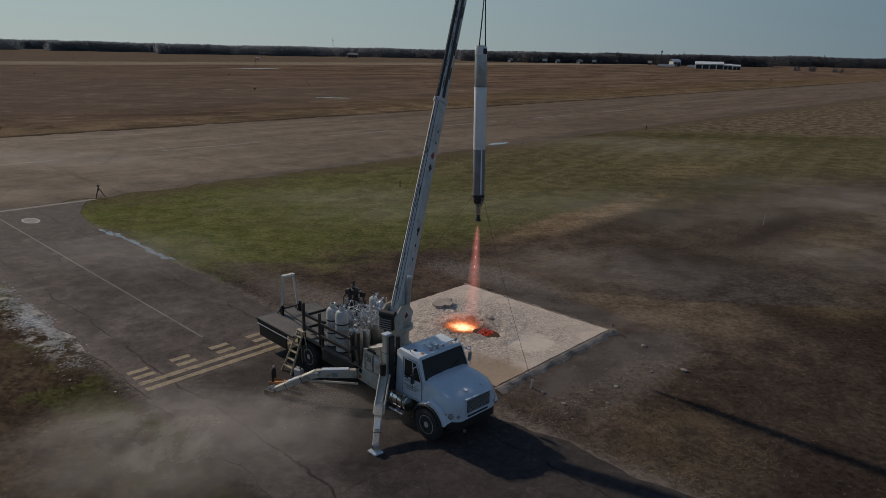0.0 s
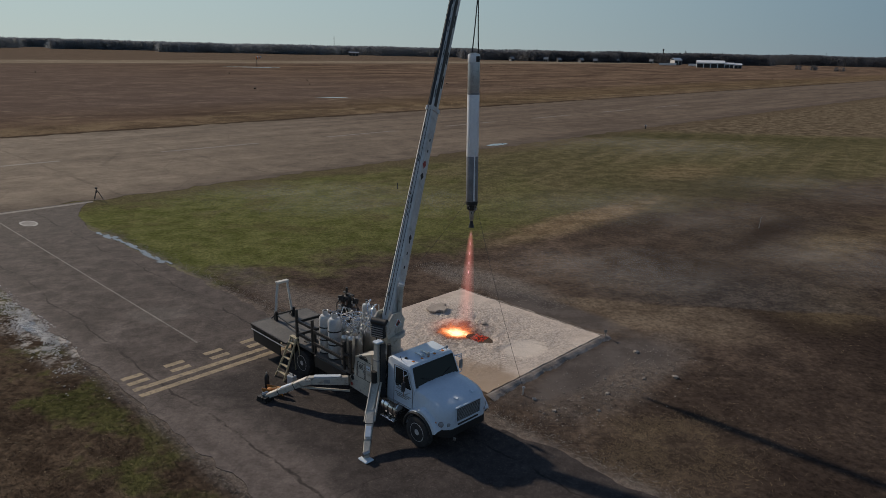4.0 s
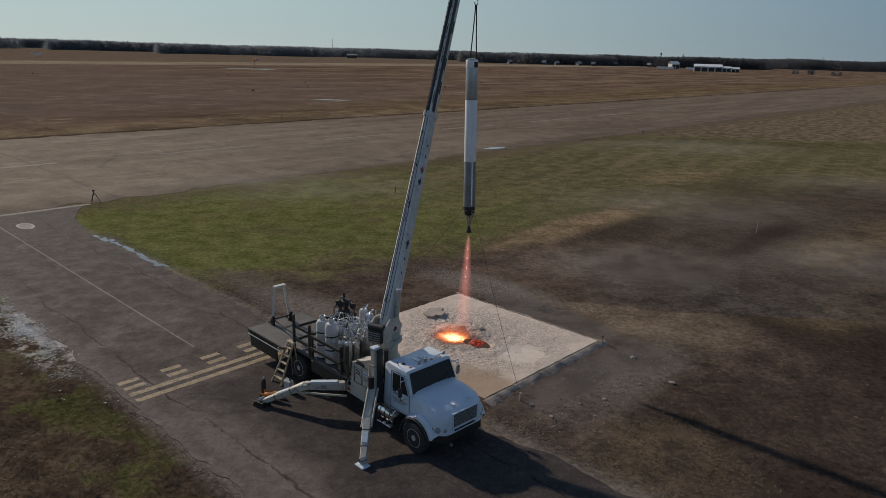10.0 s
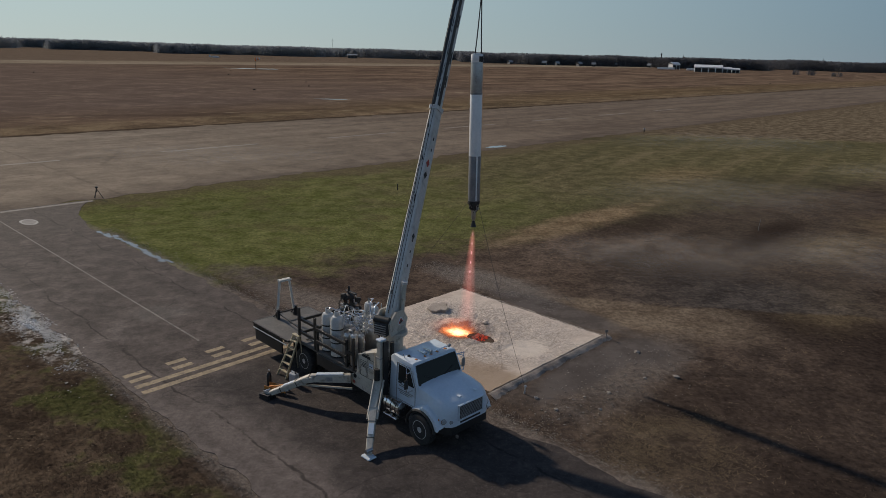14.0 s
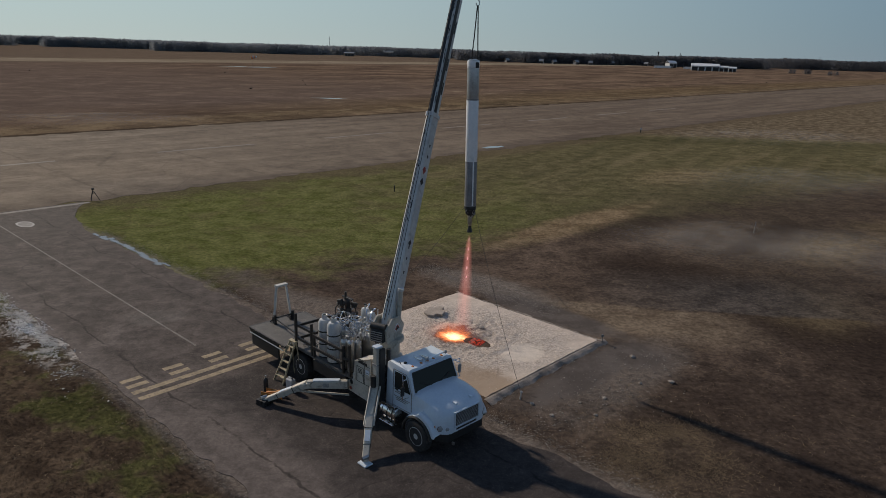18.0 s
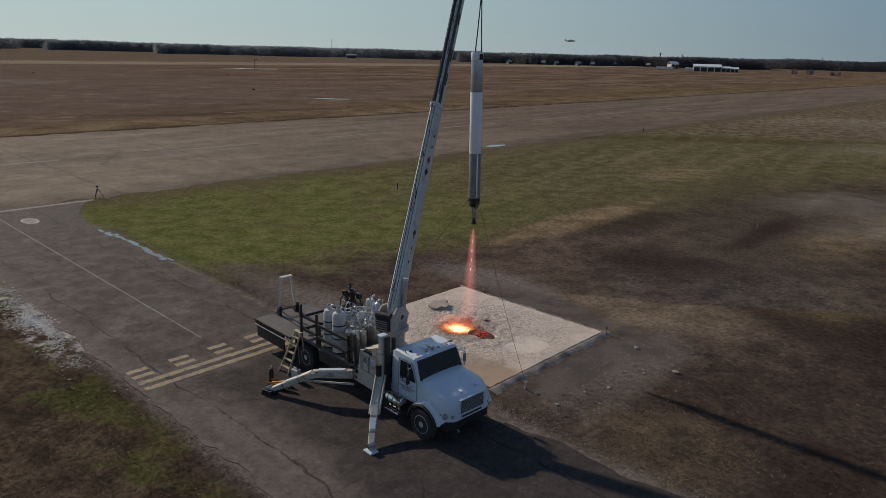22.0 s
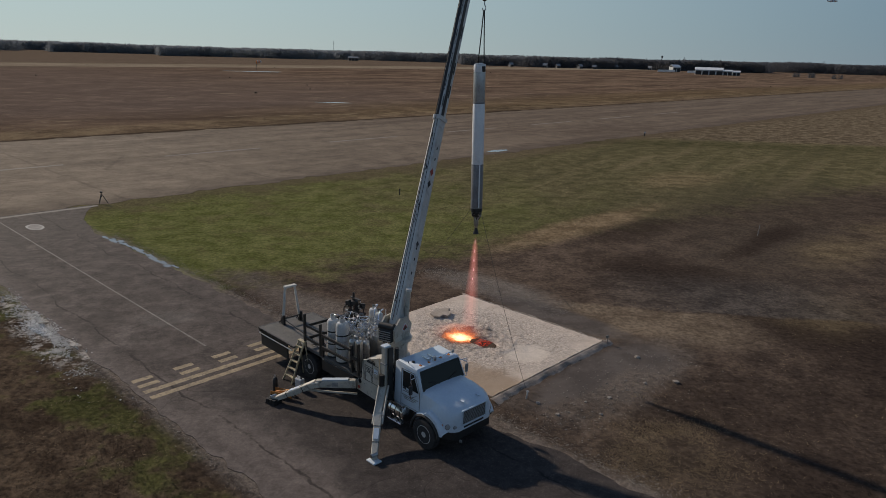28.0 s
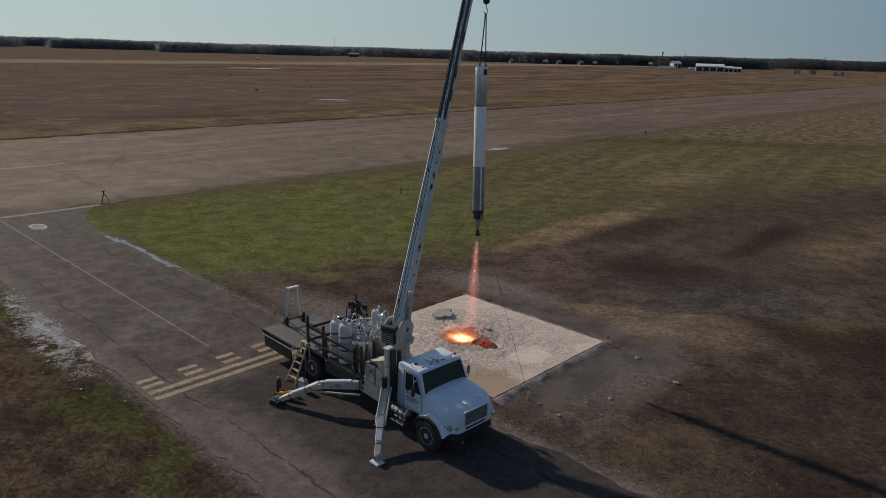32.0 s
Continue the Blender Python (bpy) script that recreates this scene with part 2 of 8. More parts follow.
    col = n.mix(n.m("MULTIPLY", char, n.m("ADD", 0.5, n.m("MULTIPLY", n.step(u, 5.0, 9.0), 0.35))), col, n.mix(n.step(patch, 0.38, 0.62), (0.058, 0.051, 0.047), (0.112, 0.096, 0.085)))
    sand = n.m("MULTIPLY", n.m("MULTIPLY", n.m("SUBTRACT", 1.0, n.step(v, -0.3, 0.25)), n.step(v, -5.6, -3.0)), n.m("MULTIPLY", n.step(u, -1.2, 0.6), n.m("SUBTRACT", 1.0, n.step(u, 6.5, 11.0))))
    col = n.mix(n.m("MULTIPLY", sand, 0.85), col, n.mix(n.step(patch, 0.36, 0.64), (0.135, 0.103, 0.074), (0.215, 0.168, 0.122)))
    # crumbs thrown round the pad, then smooth grey mud close to it
    col = n.mix(n.m("MAXIMUM", zone(28.2, 23.0, 1.5, 3.5, 0.9, 0.5), zone(19.0, 23.5, 1.3, 9.0, 0.7, 0.6)), col, grit)
    col = n.mix(zone(24.0, 12.2, 4.2, 1.5, 0.6, 0.5), col, grit)
    mud = n.m("MAXIMUM", zone(22.4, 13.4, 3.4, 1.0, 1.0, 0.3, 0.7), zone(27.2, 18.2, 1.0, 4.2, 1.0, 0.3, 0.7))
    mud = n.m("MAXIMUM", mud, zone(25.9, 12.8, 1.4, 1.4, 0.9, 0.4, 0.7))
    # verge by the taxiway edges
    verge = n.m("MULTIPLY", n.step(n.m("ADD", s, n.m("MULTIPLY", wob, 1.0)), 7.9, 8.7), n.m("SUBTRACT", 1.0, n.step(s, 9, 10)))
    verge = n.m("MAXIMUM", verge, n.m("MULTIPLY", n.step(s, 15.0, 16.0), n.m("SUBTRACT", 1.0, n.step(n.m("ADD", s, n.m("MULTIPLY", wob, 1.2)), 16.9, 17.4))))
    verge = n.m("MULTIPLY", verge, n.m("SUBTRACT", 1.0, n.step(q, 50.0, 54.0)))
    col = n.mix(n.m("MULTIPLY", verge, n.m("ADD", 0.35, n.m("MULTIPLY", n.step(blade, 0.4, 0.6), 0.5))), col, grit)
    west = n.m("MULTIPLY", n.m("SUBTRACT", 1.0, n.step(s, 8.0, 8.8)), n.m("SUBTRACT", 1.0, n.m("MULTIPLY", verge, 0.6)))
    turf_w = n.step(n.m("ADD", n.m("ADD", n.noise(p, 0.3, 5, 0.6), n.m("MULTIPLY", w2, 0.3)), n.m("MULTIPLY", n.m("SUBTRACT", n.step(s, 4.2, 7.2), 0.5), 0.16)), 0.52, 0.64)
    wcol = n.mix(turf_w, n.mix(n.step(patch, 0.4, 0.6), (0.062, 0.044, 0.031), (0.122, 0.088, 0.060)), n.mix(n.step(patch, 0.38, 0.62), (0.052, 0.055, 0.020), (0.096, 0.094, 0.037)))
    wcol = n.mix(n.m("MULTIPLY", n.step(blade, 0.58, 0.74), 0.6), wcol, (0.22, 0.17, 0.11))
    col = n.mix(n.m("MULTIPLY", west, 0.95), col, wcol)
    # wet gravel by the verge, its glitter put in as near-white colour
    col = n.mix(n.m("MULTIPLY", zone(8.2, 33.3, 1.0, 5.6, 1.0, 0.4, 0.8), n.step(n.m("ADD", n.m("MULTIPLY", n.noise(p, 1.5, 6, 0.72), 0.7), n.m("MULTIPLY", blade, 0.3)), 0.47, 0.58)), col, (0.50, 0.465, 0.425))
    # fields beyond the runway, streaked along it
    sq = n.t.nodes.new("ShaderNodeCombineXYZ")
    n.put(sq.inputs[0], n.m("MULTIPLY", s, 0.022)), n.put(sq.inputs[1], n.m("MULTIPLY", q, 0.05))
    streak = n.noise(sq.outputs[0], 1.0, 8, 0.68)
    far = n.mix(n.step(streak, 0.40, 0.60), (0.092, 0.064, 0.048), (0.190, 0.133, 0.094))
    tuft = n.noise(p, 0.10, 10, 0.88)
    far = n.mix(n.m("MULTIPLY", n.step(tuft, 0.53, 0.66), 0.6), far, (0.24, 0.175, 0.118))
    far = n.mix(n.m("MULTIPLY", n.step(tuft, 0.47, 0.36), 0.6), far, (0.060, 0.042, 0.033))
    sq2 = n.t.nodes.new("ShaderNodeCombineXYZ")
    n.put(sq2.inputs[0], n.m("MULTIPLY", s, 0.07)), n.put(sq2.inputs[1], n.m("MULTIPLY", q, 0.16))
    thin = n.noise(sq2.outputs[0], 1.0, 7, 0.75)
    far = n.mix(n.m("MULTIPLY", n.step(thin, 0.55, 0.62), 0.7), far, (0.23, 0.17, 0.11))
    far = n.mix(n.m("MULTIPLY", n.step(thin, 0.45, 0.38), 0.15), far, (0.055, 0.040, 0.032))
    band = n.m("MULTIPLY", n.step(q, 108.0, 114.0), n.m("SUBTRACT", 1.0, n.step(n.m("ADD", q, n.m("MULTIPLY", w1, 40)), 130.0, 150.0)))
    far = n.mix(n.m("MULTIPLY", n.m("MULTIPLY", band, 0.85), n.step(n.m("ADD", s, n.m("MULTIPLY", w1, 60)), 40.0, 120.0)), far, n.mix(n.step(tuft, 0.4, 0.6), (0.098, 0.069, 0.042), (0.195, 0.140, 0.084)))
    dim = n.m("SUBTRACT", 1.0, n.step(n.m("ADD", s, n.m("MULTIPLY", w1, 90)), 60.0, 260.0))
    far = n.mix(n.m("MULTIPLY", dim, n.m("MULTIPLY", n.step(q, 112.0, 150.0), 0.88)), far, n.mix(n.step(tuft, 0.45, 0.62), (0.124, 0.093, 0.076), (0.196, 0.146, 0.117)))
    beyond = n.step(n.m("ADD", q, n.m("MULTIPLY", w1, 20)), 425.0, 432.0)
    far = n.mix(n.m("MULTIPLY", beyond, 0.7), far, n.mix(n.step(tuft, 0.4, 0.6), (0.125, 0.095, 0.070), (0.17, 0.132, 0.098)))
    # pale mown strip along an old track
    strip = n.m("MULTIPLY", n.step(n.m("ADD", q, n.m("MULTIPLY", w1, 14)), 438.0, 446.0), n.m("SUBTRACT", 1.0, n.step(n.m("ADD", q, n.m("MULTIPLY", w1, 30)), 505.0, 528.0)))
    far = n.mix(n.m("MULTIPLY", strip, 0.55), far, n.mix(n.step(streak, 0.42, 0.58), (0.27, 0.22, 0.155), (0.38, 0.32, 0.235)))
    # bleached patches and a dark line of scrub
    pale = n.noise(n.v("MULTIPLY", sq2.outputs[0], (0.9, 2.2, 1.0)), 1.0, 6, 0.7)
    far = n.mix(n.m("MULTIPLY", n.m("MULTIPLY", n.step(pale, 0.60, 0.68), n.m("SUBTRACT", 1.0, n.step(q, 180.0, 320.0))), 0.75), far, (0.36, 0.29, 0.20))
    scrub = n.m("MULTIPLY", n.step(q, 132.0, 138.0), n.m("SUBTRACT", 1.0, n.step(n.m("ADD", q, n.m("MULTIPLY", w1, 20)), 146.0, 152.0)))
    far = n.mix(n.m("MULTIPLY", n.m("MULTIPLY", scrub, n.step(thin, 0.42, 0.5)), n.m("SUBTRACT", 0.6, n.m("MULTIPLY", n.step(s, -10.0, 40.0), 0.6))), far, (0.050, 0.038, 0.030))
    gold = n.m("SUBTRACT", 1.0, n.step(n.m("ADD", q, n.m("MULTIPLY", w1, 8.0)), 111.0, 120.0))
    far = n.mix(n.m("MULTIPLY", gold, 0.6), far, n.mix(n.step(tuft, 0.44, 0.58), (0.100, 0.074, 0.046), (0.250, 0.190, 0.115)))
    far = n.mix(n.m("MULTIPLY", n.m("SUBTRACT", 1.0, n.step(n.m("ADD", q, n.m("MULTIPLY", w2, 2.0)), 104.0, 105.5)), 0.8), far, (0.046, 0.034, 0.027))
    col = n.mix(n.step(n.m("ADD", q, n.m("MULTIPLY", w2, 3.0)), 99.0, 103.0), col, far)
    # clumps and straw at every size
    rel = n.m("SUBTRACT", 1.0, n.m("MULTIPLY", mud, 0.8))
    speck = n.mix(n.step(grain, 0.33, 0.67), (0.62, 0.62, 0.62), (1.42, 1.40, 1.36))
    col = n.mix(rel, col, n.mix(1.0, col, speck, "MULTIPLY"))
    col = n.mix(n.m("MULTIPLY", mud, 0.9), col, n.mix(n.step(patch, 0.4, 0.6), (0.088, 0.075, 0.068), (0.122, 0.106, 0.096)))
    if blades:
        geo = n.t.nodes.new("ShaderNodeNewGeometry")
        tone = n.mix(geo.outputs["Random Per Island"], (0.85, 0.84, 0.82), (1.95, 1.86, 1.66))
        col = n.mix(1.0, col, tone, "MULTIPLY")
    n.set(Base_Color=col, Roughness=n.m("SUBTRACT", 0.95, n.m("MULTIPLY", mud, 0.35)), Specular_IOR_Level=0.0)
    if blades:
        up = n.t.nodes.new("ShaderNodeCombineXYZ")
        up.inputs[2].default_value = 1.0
        n.put(n.bsdf.inputs["Normal"], up.outputs[0])
    else:
        n.bump(n.m("MULTIPLY", n.m("ADD", grain, n.m("MULTIPLY", fine, 0.3)), rel), 0.6, 0.06)
    return n.mat


def asphalt_material():
    n = Nodes("old_asphalt")
    p = n.position()
    s, q = n.v("DOT_PRODUCT", p, tuple(E_S)), n.v("DOT_PRODUCT", p, tuple(E_Q))
    agg, patch, wide = n.noise(p, 40, 4, 0.7), n.noise(p, 0.7, 5, 0.6, 0.4), n.noise(p, 0.18, 4)
    grain = n.noise(p, 1.2, 11, 0.92)
    col = n.mix(n.step(patch, 0.35, 0.68), (0.064, 0.052, 0.047), (0.105, 0.086, 0.077))
    # fresh dark patch south of the painted bars, grey worn part north of them
    dark = n.m("MULTIPLY", n.m("SUBTRACT", 1.0, n.step(n.m("ADD", q, n.m("MULTIPLY", patch, 0.5)), 22.6, 23.4)), n.step(n.m("ADD", s, n.m("MULTIPLY", patch, 1.2)), 10.6, 11.4))
    col = n.mix(n.m("MULTIPLY", dark, 0.85), col, (0.036, 0.031, 0.030))
    col = n.mix(n.step(n.m("ADD", q, n.m("MULTIPLY", wide, 6)), 50.0, 56.0), col, (0.078, 0.065, 0.058))
    mott = n.noise(p, 2.6, 6, 0.7, 0.3)
    col = n.mix(n.m("MULTIPLY", n.step(mott, 0.5, 0.7), 0.3), col, (0.105, 0.086, 0.078))
    col = n.mix(n.m("MULTIPLY", n.step(mott, 0.48, 0.32), 0.3), col, (0.030, 0.022, 0.021))
    dust = n.m("MULTIPLY", n.step(n.noise(p, 0.3, 5, 0.6), 0.5, 0.72), n.m("SUBTRACT", 1.0, n.step(s, 10.0, 12.5)))
    dust = n.m("MAXIMUM", dust, ellipse(n, s, q, 10.0, 17.5, 1.1, 4.5, n.m("MULTIPLY", n.m("SUBTRACT", patch, 0.5), 1.8), 0.6))
    dust = n.m("MAXIMUM", dust, n.m("SUBTRACT", 1.0, n.step(n.m("ADD", s, patch), 9.2, 10.4)))
    col = n.mix(n.m("MULTIPLY", dust, 0.6), col, (0.150, 0.126, 0.115))
    col = n.mix(n.m("MULTIPLY", n.step(agg, 0.55, 0.70), 0.75), col, (0.19, 0.158, 0.14))
    col = n.mix(1.0, col, n.mix(n.step(grain, 0.34, 0.66), (0.55, 0.55, 0.55), (1.45, 1.43, 1.40)), "MULTIPLY")
    # long open seams
    for s0, wgt in ((10.0, 0.07), (15.45, 0.055)):
        d = n.m("ABSOLUTE", n.m("SUBTRACT", n.m("ADD", s, n.m("MULTIPLY", n.m("SUBTRACT", n.noise(p, 0.25, 5, 0.6), 0.5), 1.6)), s0))
        gate = n.step(n.noise(p, 0.5, 6, 0.7), 0.40, 0.54)
        col = n.mix(n.m("MULTIPLY", n.m("MULTIPLY", n.m("SUBTRACT", 1.0, n.step(d, wgt * 0.2, wgt)), gate), 0.65), col, (0.012, 0.011, 0.010))
    # cracks
    warp_tex = n.t.nodes.new("ShaderNodeTexNoise")
    n.put(warp_tex.inputs["Vector"], p)
    warp_tex.inputs["Scale"].default_value = 0.9
    warp = n.v("ADD", p, n.v("SCALE", warp_tex.outputs["Color"], 0.9))
    crack = n.voronoi(warp, 0.16, "DISTANCE_TO_EDGE")
    cr = n.m("SUBTRACT", 1.0, n.step(crack, 0.0, 0.006))
    col = n.mix(n.m("MULTIPLY", cr, 0.35), col, (0.020, 0.017, 0.015))
    wet = n.step(n.noise(p, 0.12, 3), 0.60, 0.68)
    n.set(Base_Color=col, Roughness=n.m("SUBTRACT", 0.88, n.m("MULTIPLY", wet, 0.2)), Specular_IOR_Level=0.12)
    n.bump(n.m("SUBTRACT", agg, n.m("MULTIPLY", cr, 2.0)), 0.35, 0.012)
    return n.mat


def runway_material():
    n = Nodes("runway_concrete")
    p = n.position()
    s, q = n.v("DOT_PRODUCT", p, tuple(E_S)), n.v("DOT_PRODUCT", p, tuple(E_Q))
    sq = n.t.nodes.new("ShaderNodeCombineXYZ")
    n.put(sq.inputs[0], n.m("MULTIPLY", s, 0.03)), n.put(sq.inputs[1], n.m("MULTIPLY", q, 0.22))
    streak = n.noise(sq.outputs[0], 1.0, 6, 0.62)
    patch, agg = n.noise(p, 0.25, 6, 0.6, 0.5), n.noise(p, 14, 4, 0.7)
    col = n.mix(n.step(n.m("ADD", n.m("MULTIPLY", streak, 0.65), n.m("MULTIPLY", patch, 0.35)), 0.38, 0.62), (0.172, 0.137, 0.103), (0.252, 0.203, 0.152))
    warm = n.mix(n.step(n.m("ADD", n.m("MULTIPLY", streak, 0.65), n.m("MULTIPLY", patch, 0.35)), 0.38, 0.62), (0.120, 0.089, 0.066), (0.182, 0.139, 0.102))
    col = n.mix(n.step(n.m("ADD", s, n.m("MULTIPLY", patch, 30)), 40.0, 120.0), col, warm)
    col = n.mix(n.m("MULTIPLY", n.step(agg, 0.5, 0.75), 0.35), col, (0.20, 0.165, 0.12))
    edge = n.m("MAXIMUM", n.m("SUBTRACT", 1.0, n.step(n.m("ADD", q, n.m("MULTIPLY", patch, 5)), 59.5, 66.0)), n.m("MULTIPLY", n.step(n.m("SUBTRACT", q, n.m("MULTIPLY", patch, 5)), 96.0, 101.0), 0.3))
    col = n.mix(n.m("MULTIPLY", edge, 0.55), col, (0.085, 0.066, 0.052))
    joint = n.voronoi(p, 0.085, "DISTANCE_TO_EDGE")
    cr = n.m("SUBTRACT", 1.0, n.step(joint, 0.0, 0.006))
    col = n.mix(n.m("MULTIPLY", cr, 0.22), col, (0.05, 0.040, 0.031))
    for v, gap in ((q, 7.6), (s, 15.2)):
        fr = n.m("ABSOLUTE", n.m("SUBTRACT", n.m("FRACT", n.m("DIVIDE", n.m("ADD", v, n.m("MULTIPLY", n.noise(p, 0.4, 3), 0.25)), gap)), 0.5))
        col = n.mix(n.m("MULTIPLY", n.m("SUBTRACT", 1.0, n.step(fr, 0.006, 0.016)), n.m("MULTIPLY", n.step(patch, 0.4, 0.6), 0.3)), col, (0.05, 0.040, 0.031))
    grain = n.noise(p, 0.35, 11, 0.9)
    col = n.mix(1.0, col, n.mix(n.step(grain, 0.34, 0.66), (0.72, 0.72, 0.72), (1.25, 1.25, 1.25)), "MULTIPLY")
    n.set(Base_Color=col, Roughness=0.95, Specular_IOR_Level=0.04)
    n.bump(agg, 0.3, 0.02)
    return n.mat


def pad_material():
    n = Nodes("blasted_concrete")
    p = n.position()
    s, q = n.v("DOT_PRODUCT", p, tuple(E_S)), n.v("DOT_PRODUCT", p, tuple(E_Q))
    w1, w2 = region_noise(n, p)
    wob = n.m("ADD", n.m("MULTIPLY", w1, 0.9), n.m("MULTIPLY", w2, 0.9))
    fine, mid, big = n.noise(p, 26, 5, 0.7), n.noise(p, 11, 6, 0.7), n.noise(p, 1.3, 5)
    col = n.mix(n.step(big, 0.35, 0.65), (0.50, 0.41, 0.335), (0.62, 0.52, 0.435))
    rough_zone = ellipse(n, s, q, 22.0, 18.8, 3.6, 4.2, wob, 0.3)
    spall = n.mix(n.step(mid, 0.36, 0.66), (0.36, 0.30, 0.25), (0.72, 0.625, 0.535))
    col = n.mix(rough_zone, col, spall)
    stain = ellipse(n, s, q, 18.2, 15.2, 2.0, 2.2, wob, 0.35)
    col = n.mix(n.m("MULTIPLY", stain, 0.7), col, (0.33, 0.23, 0.145))
    light = ellipse(n, s, q, 22.2, 16.2, 0.95, 0.85, n.m("MULTIPLY", wob, 0.9), 0.25)
    col = n.mix(n.m("MULTIPLY", light, 0.95), col, (0.66, 0.575, 0.49))
    soot = ellipse(n, s, q, 21.6, 19.4, 1.6, 1.0, wob, 0.5)
    col = n.mix(n.m("MULTIPLY", soot, n.step(fine, 0.45, 0.6)), col, (0.10, 0.075, 0.06))
    col = n.mix(n.m("MULTIPLY", n.step(fine, 0.55, 0.8), 0.2), col, (0.16, 0.13, 0.11))
    grain = n.noise(p, 6.0, 8, 0.85)
    col = n.mix(n.m("ADD", 0.16, n.m("MULTIPLY", rough_zone, 0.74)), col, n.mix(1.0, col, n.mix(n.step(grain, 0.36, 0.64), (0.70, 0.68, 0.66), (1.28, 1.28, 1.28)), "MULTIPLY"))
    col = n.mix(n.m("MULTIPLY", light, 0.6), col, (0.63, 0.545, 0.46))
    slab = n.m("MULTIPLY", n.m("SUBTRACT", 1.0, n.step(s, 19.78, 19.84)), n.m("SUBTRACT", 1.0, n.step(q, 17.3, 17.36)))
    col = n.mix(n.m("MULTIPLY", slab, 0.35), col, (0.33, 0.245, 0.175))
    ck = n.voronoi(n.v("ADD", p, n.v("SCALE", n.position(), n.m("MULTIPLY", w2, 0.02))), 0.42, "DISTANCE_TO_EDGE")
    col = n.mix(n.m("MULTIPLY", n.m("SUBTRACT", 1.0, n.step(n.m("ADD", ck, n.m("MULTIPLY", w2, 0.03)), 0.0, 0.014)), n.m("MULTIPLY", rough_zone, 0.3)), col, (0.14, 0.11, 0.088))
    n.set(Base_Color=col, Roughness=0.92, Specular_IOR_Level=0.25)
    n.bump(n.m("ADD", n.m("MULTIPLY", n.m("MULTIPLY", n.m("ADD", mid, n.m("MULTIPLY", grain, 1.5)), n.m("MULTIPLY", rough_zone, n.m("SUBTRACT", 1.0, light))), 2.0), fine), 0.55, 0.028)
    return n.mat


def glass_material(name, col, rough=0.03):
    n = Nodes(name)
    n.set(Base_Color=col, Roughness=rough, Specular_IOR_Level=0.35)
    return n.mat


def water_material():
    n = Nodes("standing_water")
    n.set(Base_Color=n.mix(n.noise(n.position(), 1.2, 5), (0.11, 0.10, 0.09), (0.24, 0.225, 0.205)), Roughness=0.12, Specular_IOR_Level=0.5)
    n.bump(n.noise(n.position(), 3.0, 3), 0.05, 0.01)
    return n.mat


def dust_material(name, rx, ry, amount):
    """A veil of airborne dust, thinning out to its rim."""
    n = Nodes(name)
    p = n.coord()
    r = n.v("LENGTH", n.v("MULTIPLY", p, (1 / rx, 1 / ry, 0.0)))
    up = n.t.nodes.new("ShaderNodeSeparateXYZ")
    n.put(up.inputs[0], n.position())
    nz = n.noise(p, 0.22, 5, 0.6, 0.8)
    puff = n.m("ADD", 0.18, n.m("MULTIPLY", n.step(n.m("ADD", nz, n.m("MULTIPLY", n.noise(p, 0.7, 5, 0.65), 0.4)), 0.45, 0.95), 0.95))
    alpha = n.m("MULTIPLY", n.m("MULTIPLY", n.m("SUBTRACT", 1.0, n.step(r, 0.0, 0.98)), puff), n.m("MULTIPLY", n.step(up.outputs[2], -0.1, 0.4), amount))
    tr, df, tl = n.t.nodes.new("ShaderNodeBsdfTransparent"), n.t.nodes.new("ShaderNodeBsdfDiffuse"), n.t.nodes.new("ShaderNodeBsdfTranslucent")
    half, mx = n.t.nodes.new("ShaderNodeMixShader"), n.t.nodes.new("ShaderNodeMixShader")
    for b in (df, tl):
        n.put(b.inputs["Color"], (0.58, 0.53, 0.47))
    n.put(half.inputs[0], 0.3), n.put(half.inputs[1], df.outputs[0]), n.put(half.inputs[2], tl.outputs[0])
    n.put(mx.inputs[0], alpha), n.put(mx.inputs[1], tr.outputs[0]), n.put(mx.inputs[2], half.outputs[0])
    n.put(n.out.inputs["Surface"], mx.outputs[0])
    return n.mat


def fire_material():
    n = Nodes("burning_pit")
    p = n.coord()
    d = n.v("LENGTH", n.v("MULTIPLY", p, (0.74, 0.74, 0.0)))
    nz, fn = n.noise(p, 3.2, 6, 0.65, 0.5), n.noise(p, 14, 5, 0.7)
    heat = n.m("SUBTRACT", n.m("ADD", n.m("ADD", 0.42, n.m("MULTIPLY", nz, 0.55)), n.m("MULTIPLY", fn, 0.22)), n.m("MULTIPLY", d, 0.98))
    ramp = n.t.nodes.new("ShaderNodeValToRGB")
    for pos, c in ((0.0, (0.55, 0.07, 0.02, 1)), (1.0, (1.0, 0.66, 0.36, 1))):
        ramp.color_ramp.elements[int(pos)].position, ramp.color_ramp.elements[int(pos)].color = 0.1 + 0.55 * pos, c
    mid = ramp.color_ramp.elements.new(0.38)
    mid.color = (1.0, 0.27, 0.08, 1)
    n.put(ramp.inputs[0], heat)
    tr, em, mx = n.t.nodes.new("ShaderNodeBsdfTransparent"), n.t.nodes.new("ShaderNodeEmission"), n.t.nodes.new("ShaderNodeMixShader")
    n.put(em.inputs["Color"], ramp.outputs[0]), n.put(em.inputs["Strength"], n.m("MULTIPLY", n.step(heat, 0.05, 0.75), 2.5))
    n.put(mx.inputs[0], n.step(heat, 0.0, 0.62)), n.put(mx.inputs[1], tr.outputs[0]), n.put(mx.inputs[2], em.outputs[0])
    n.put(n.out.inputs["Surface"], mx.outputs[0])
    return n.mat


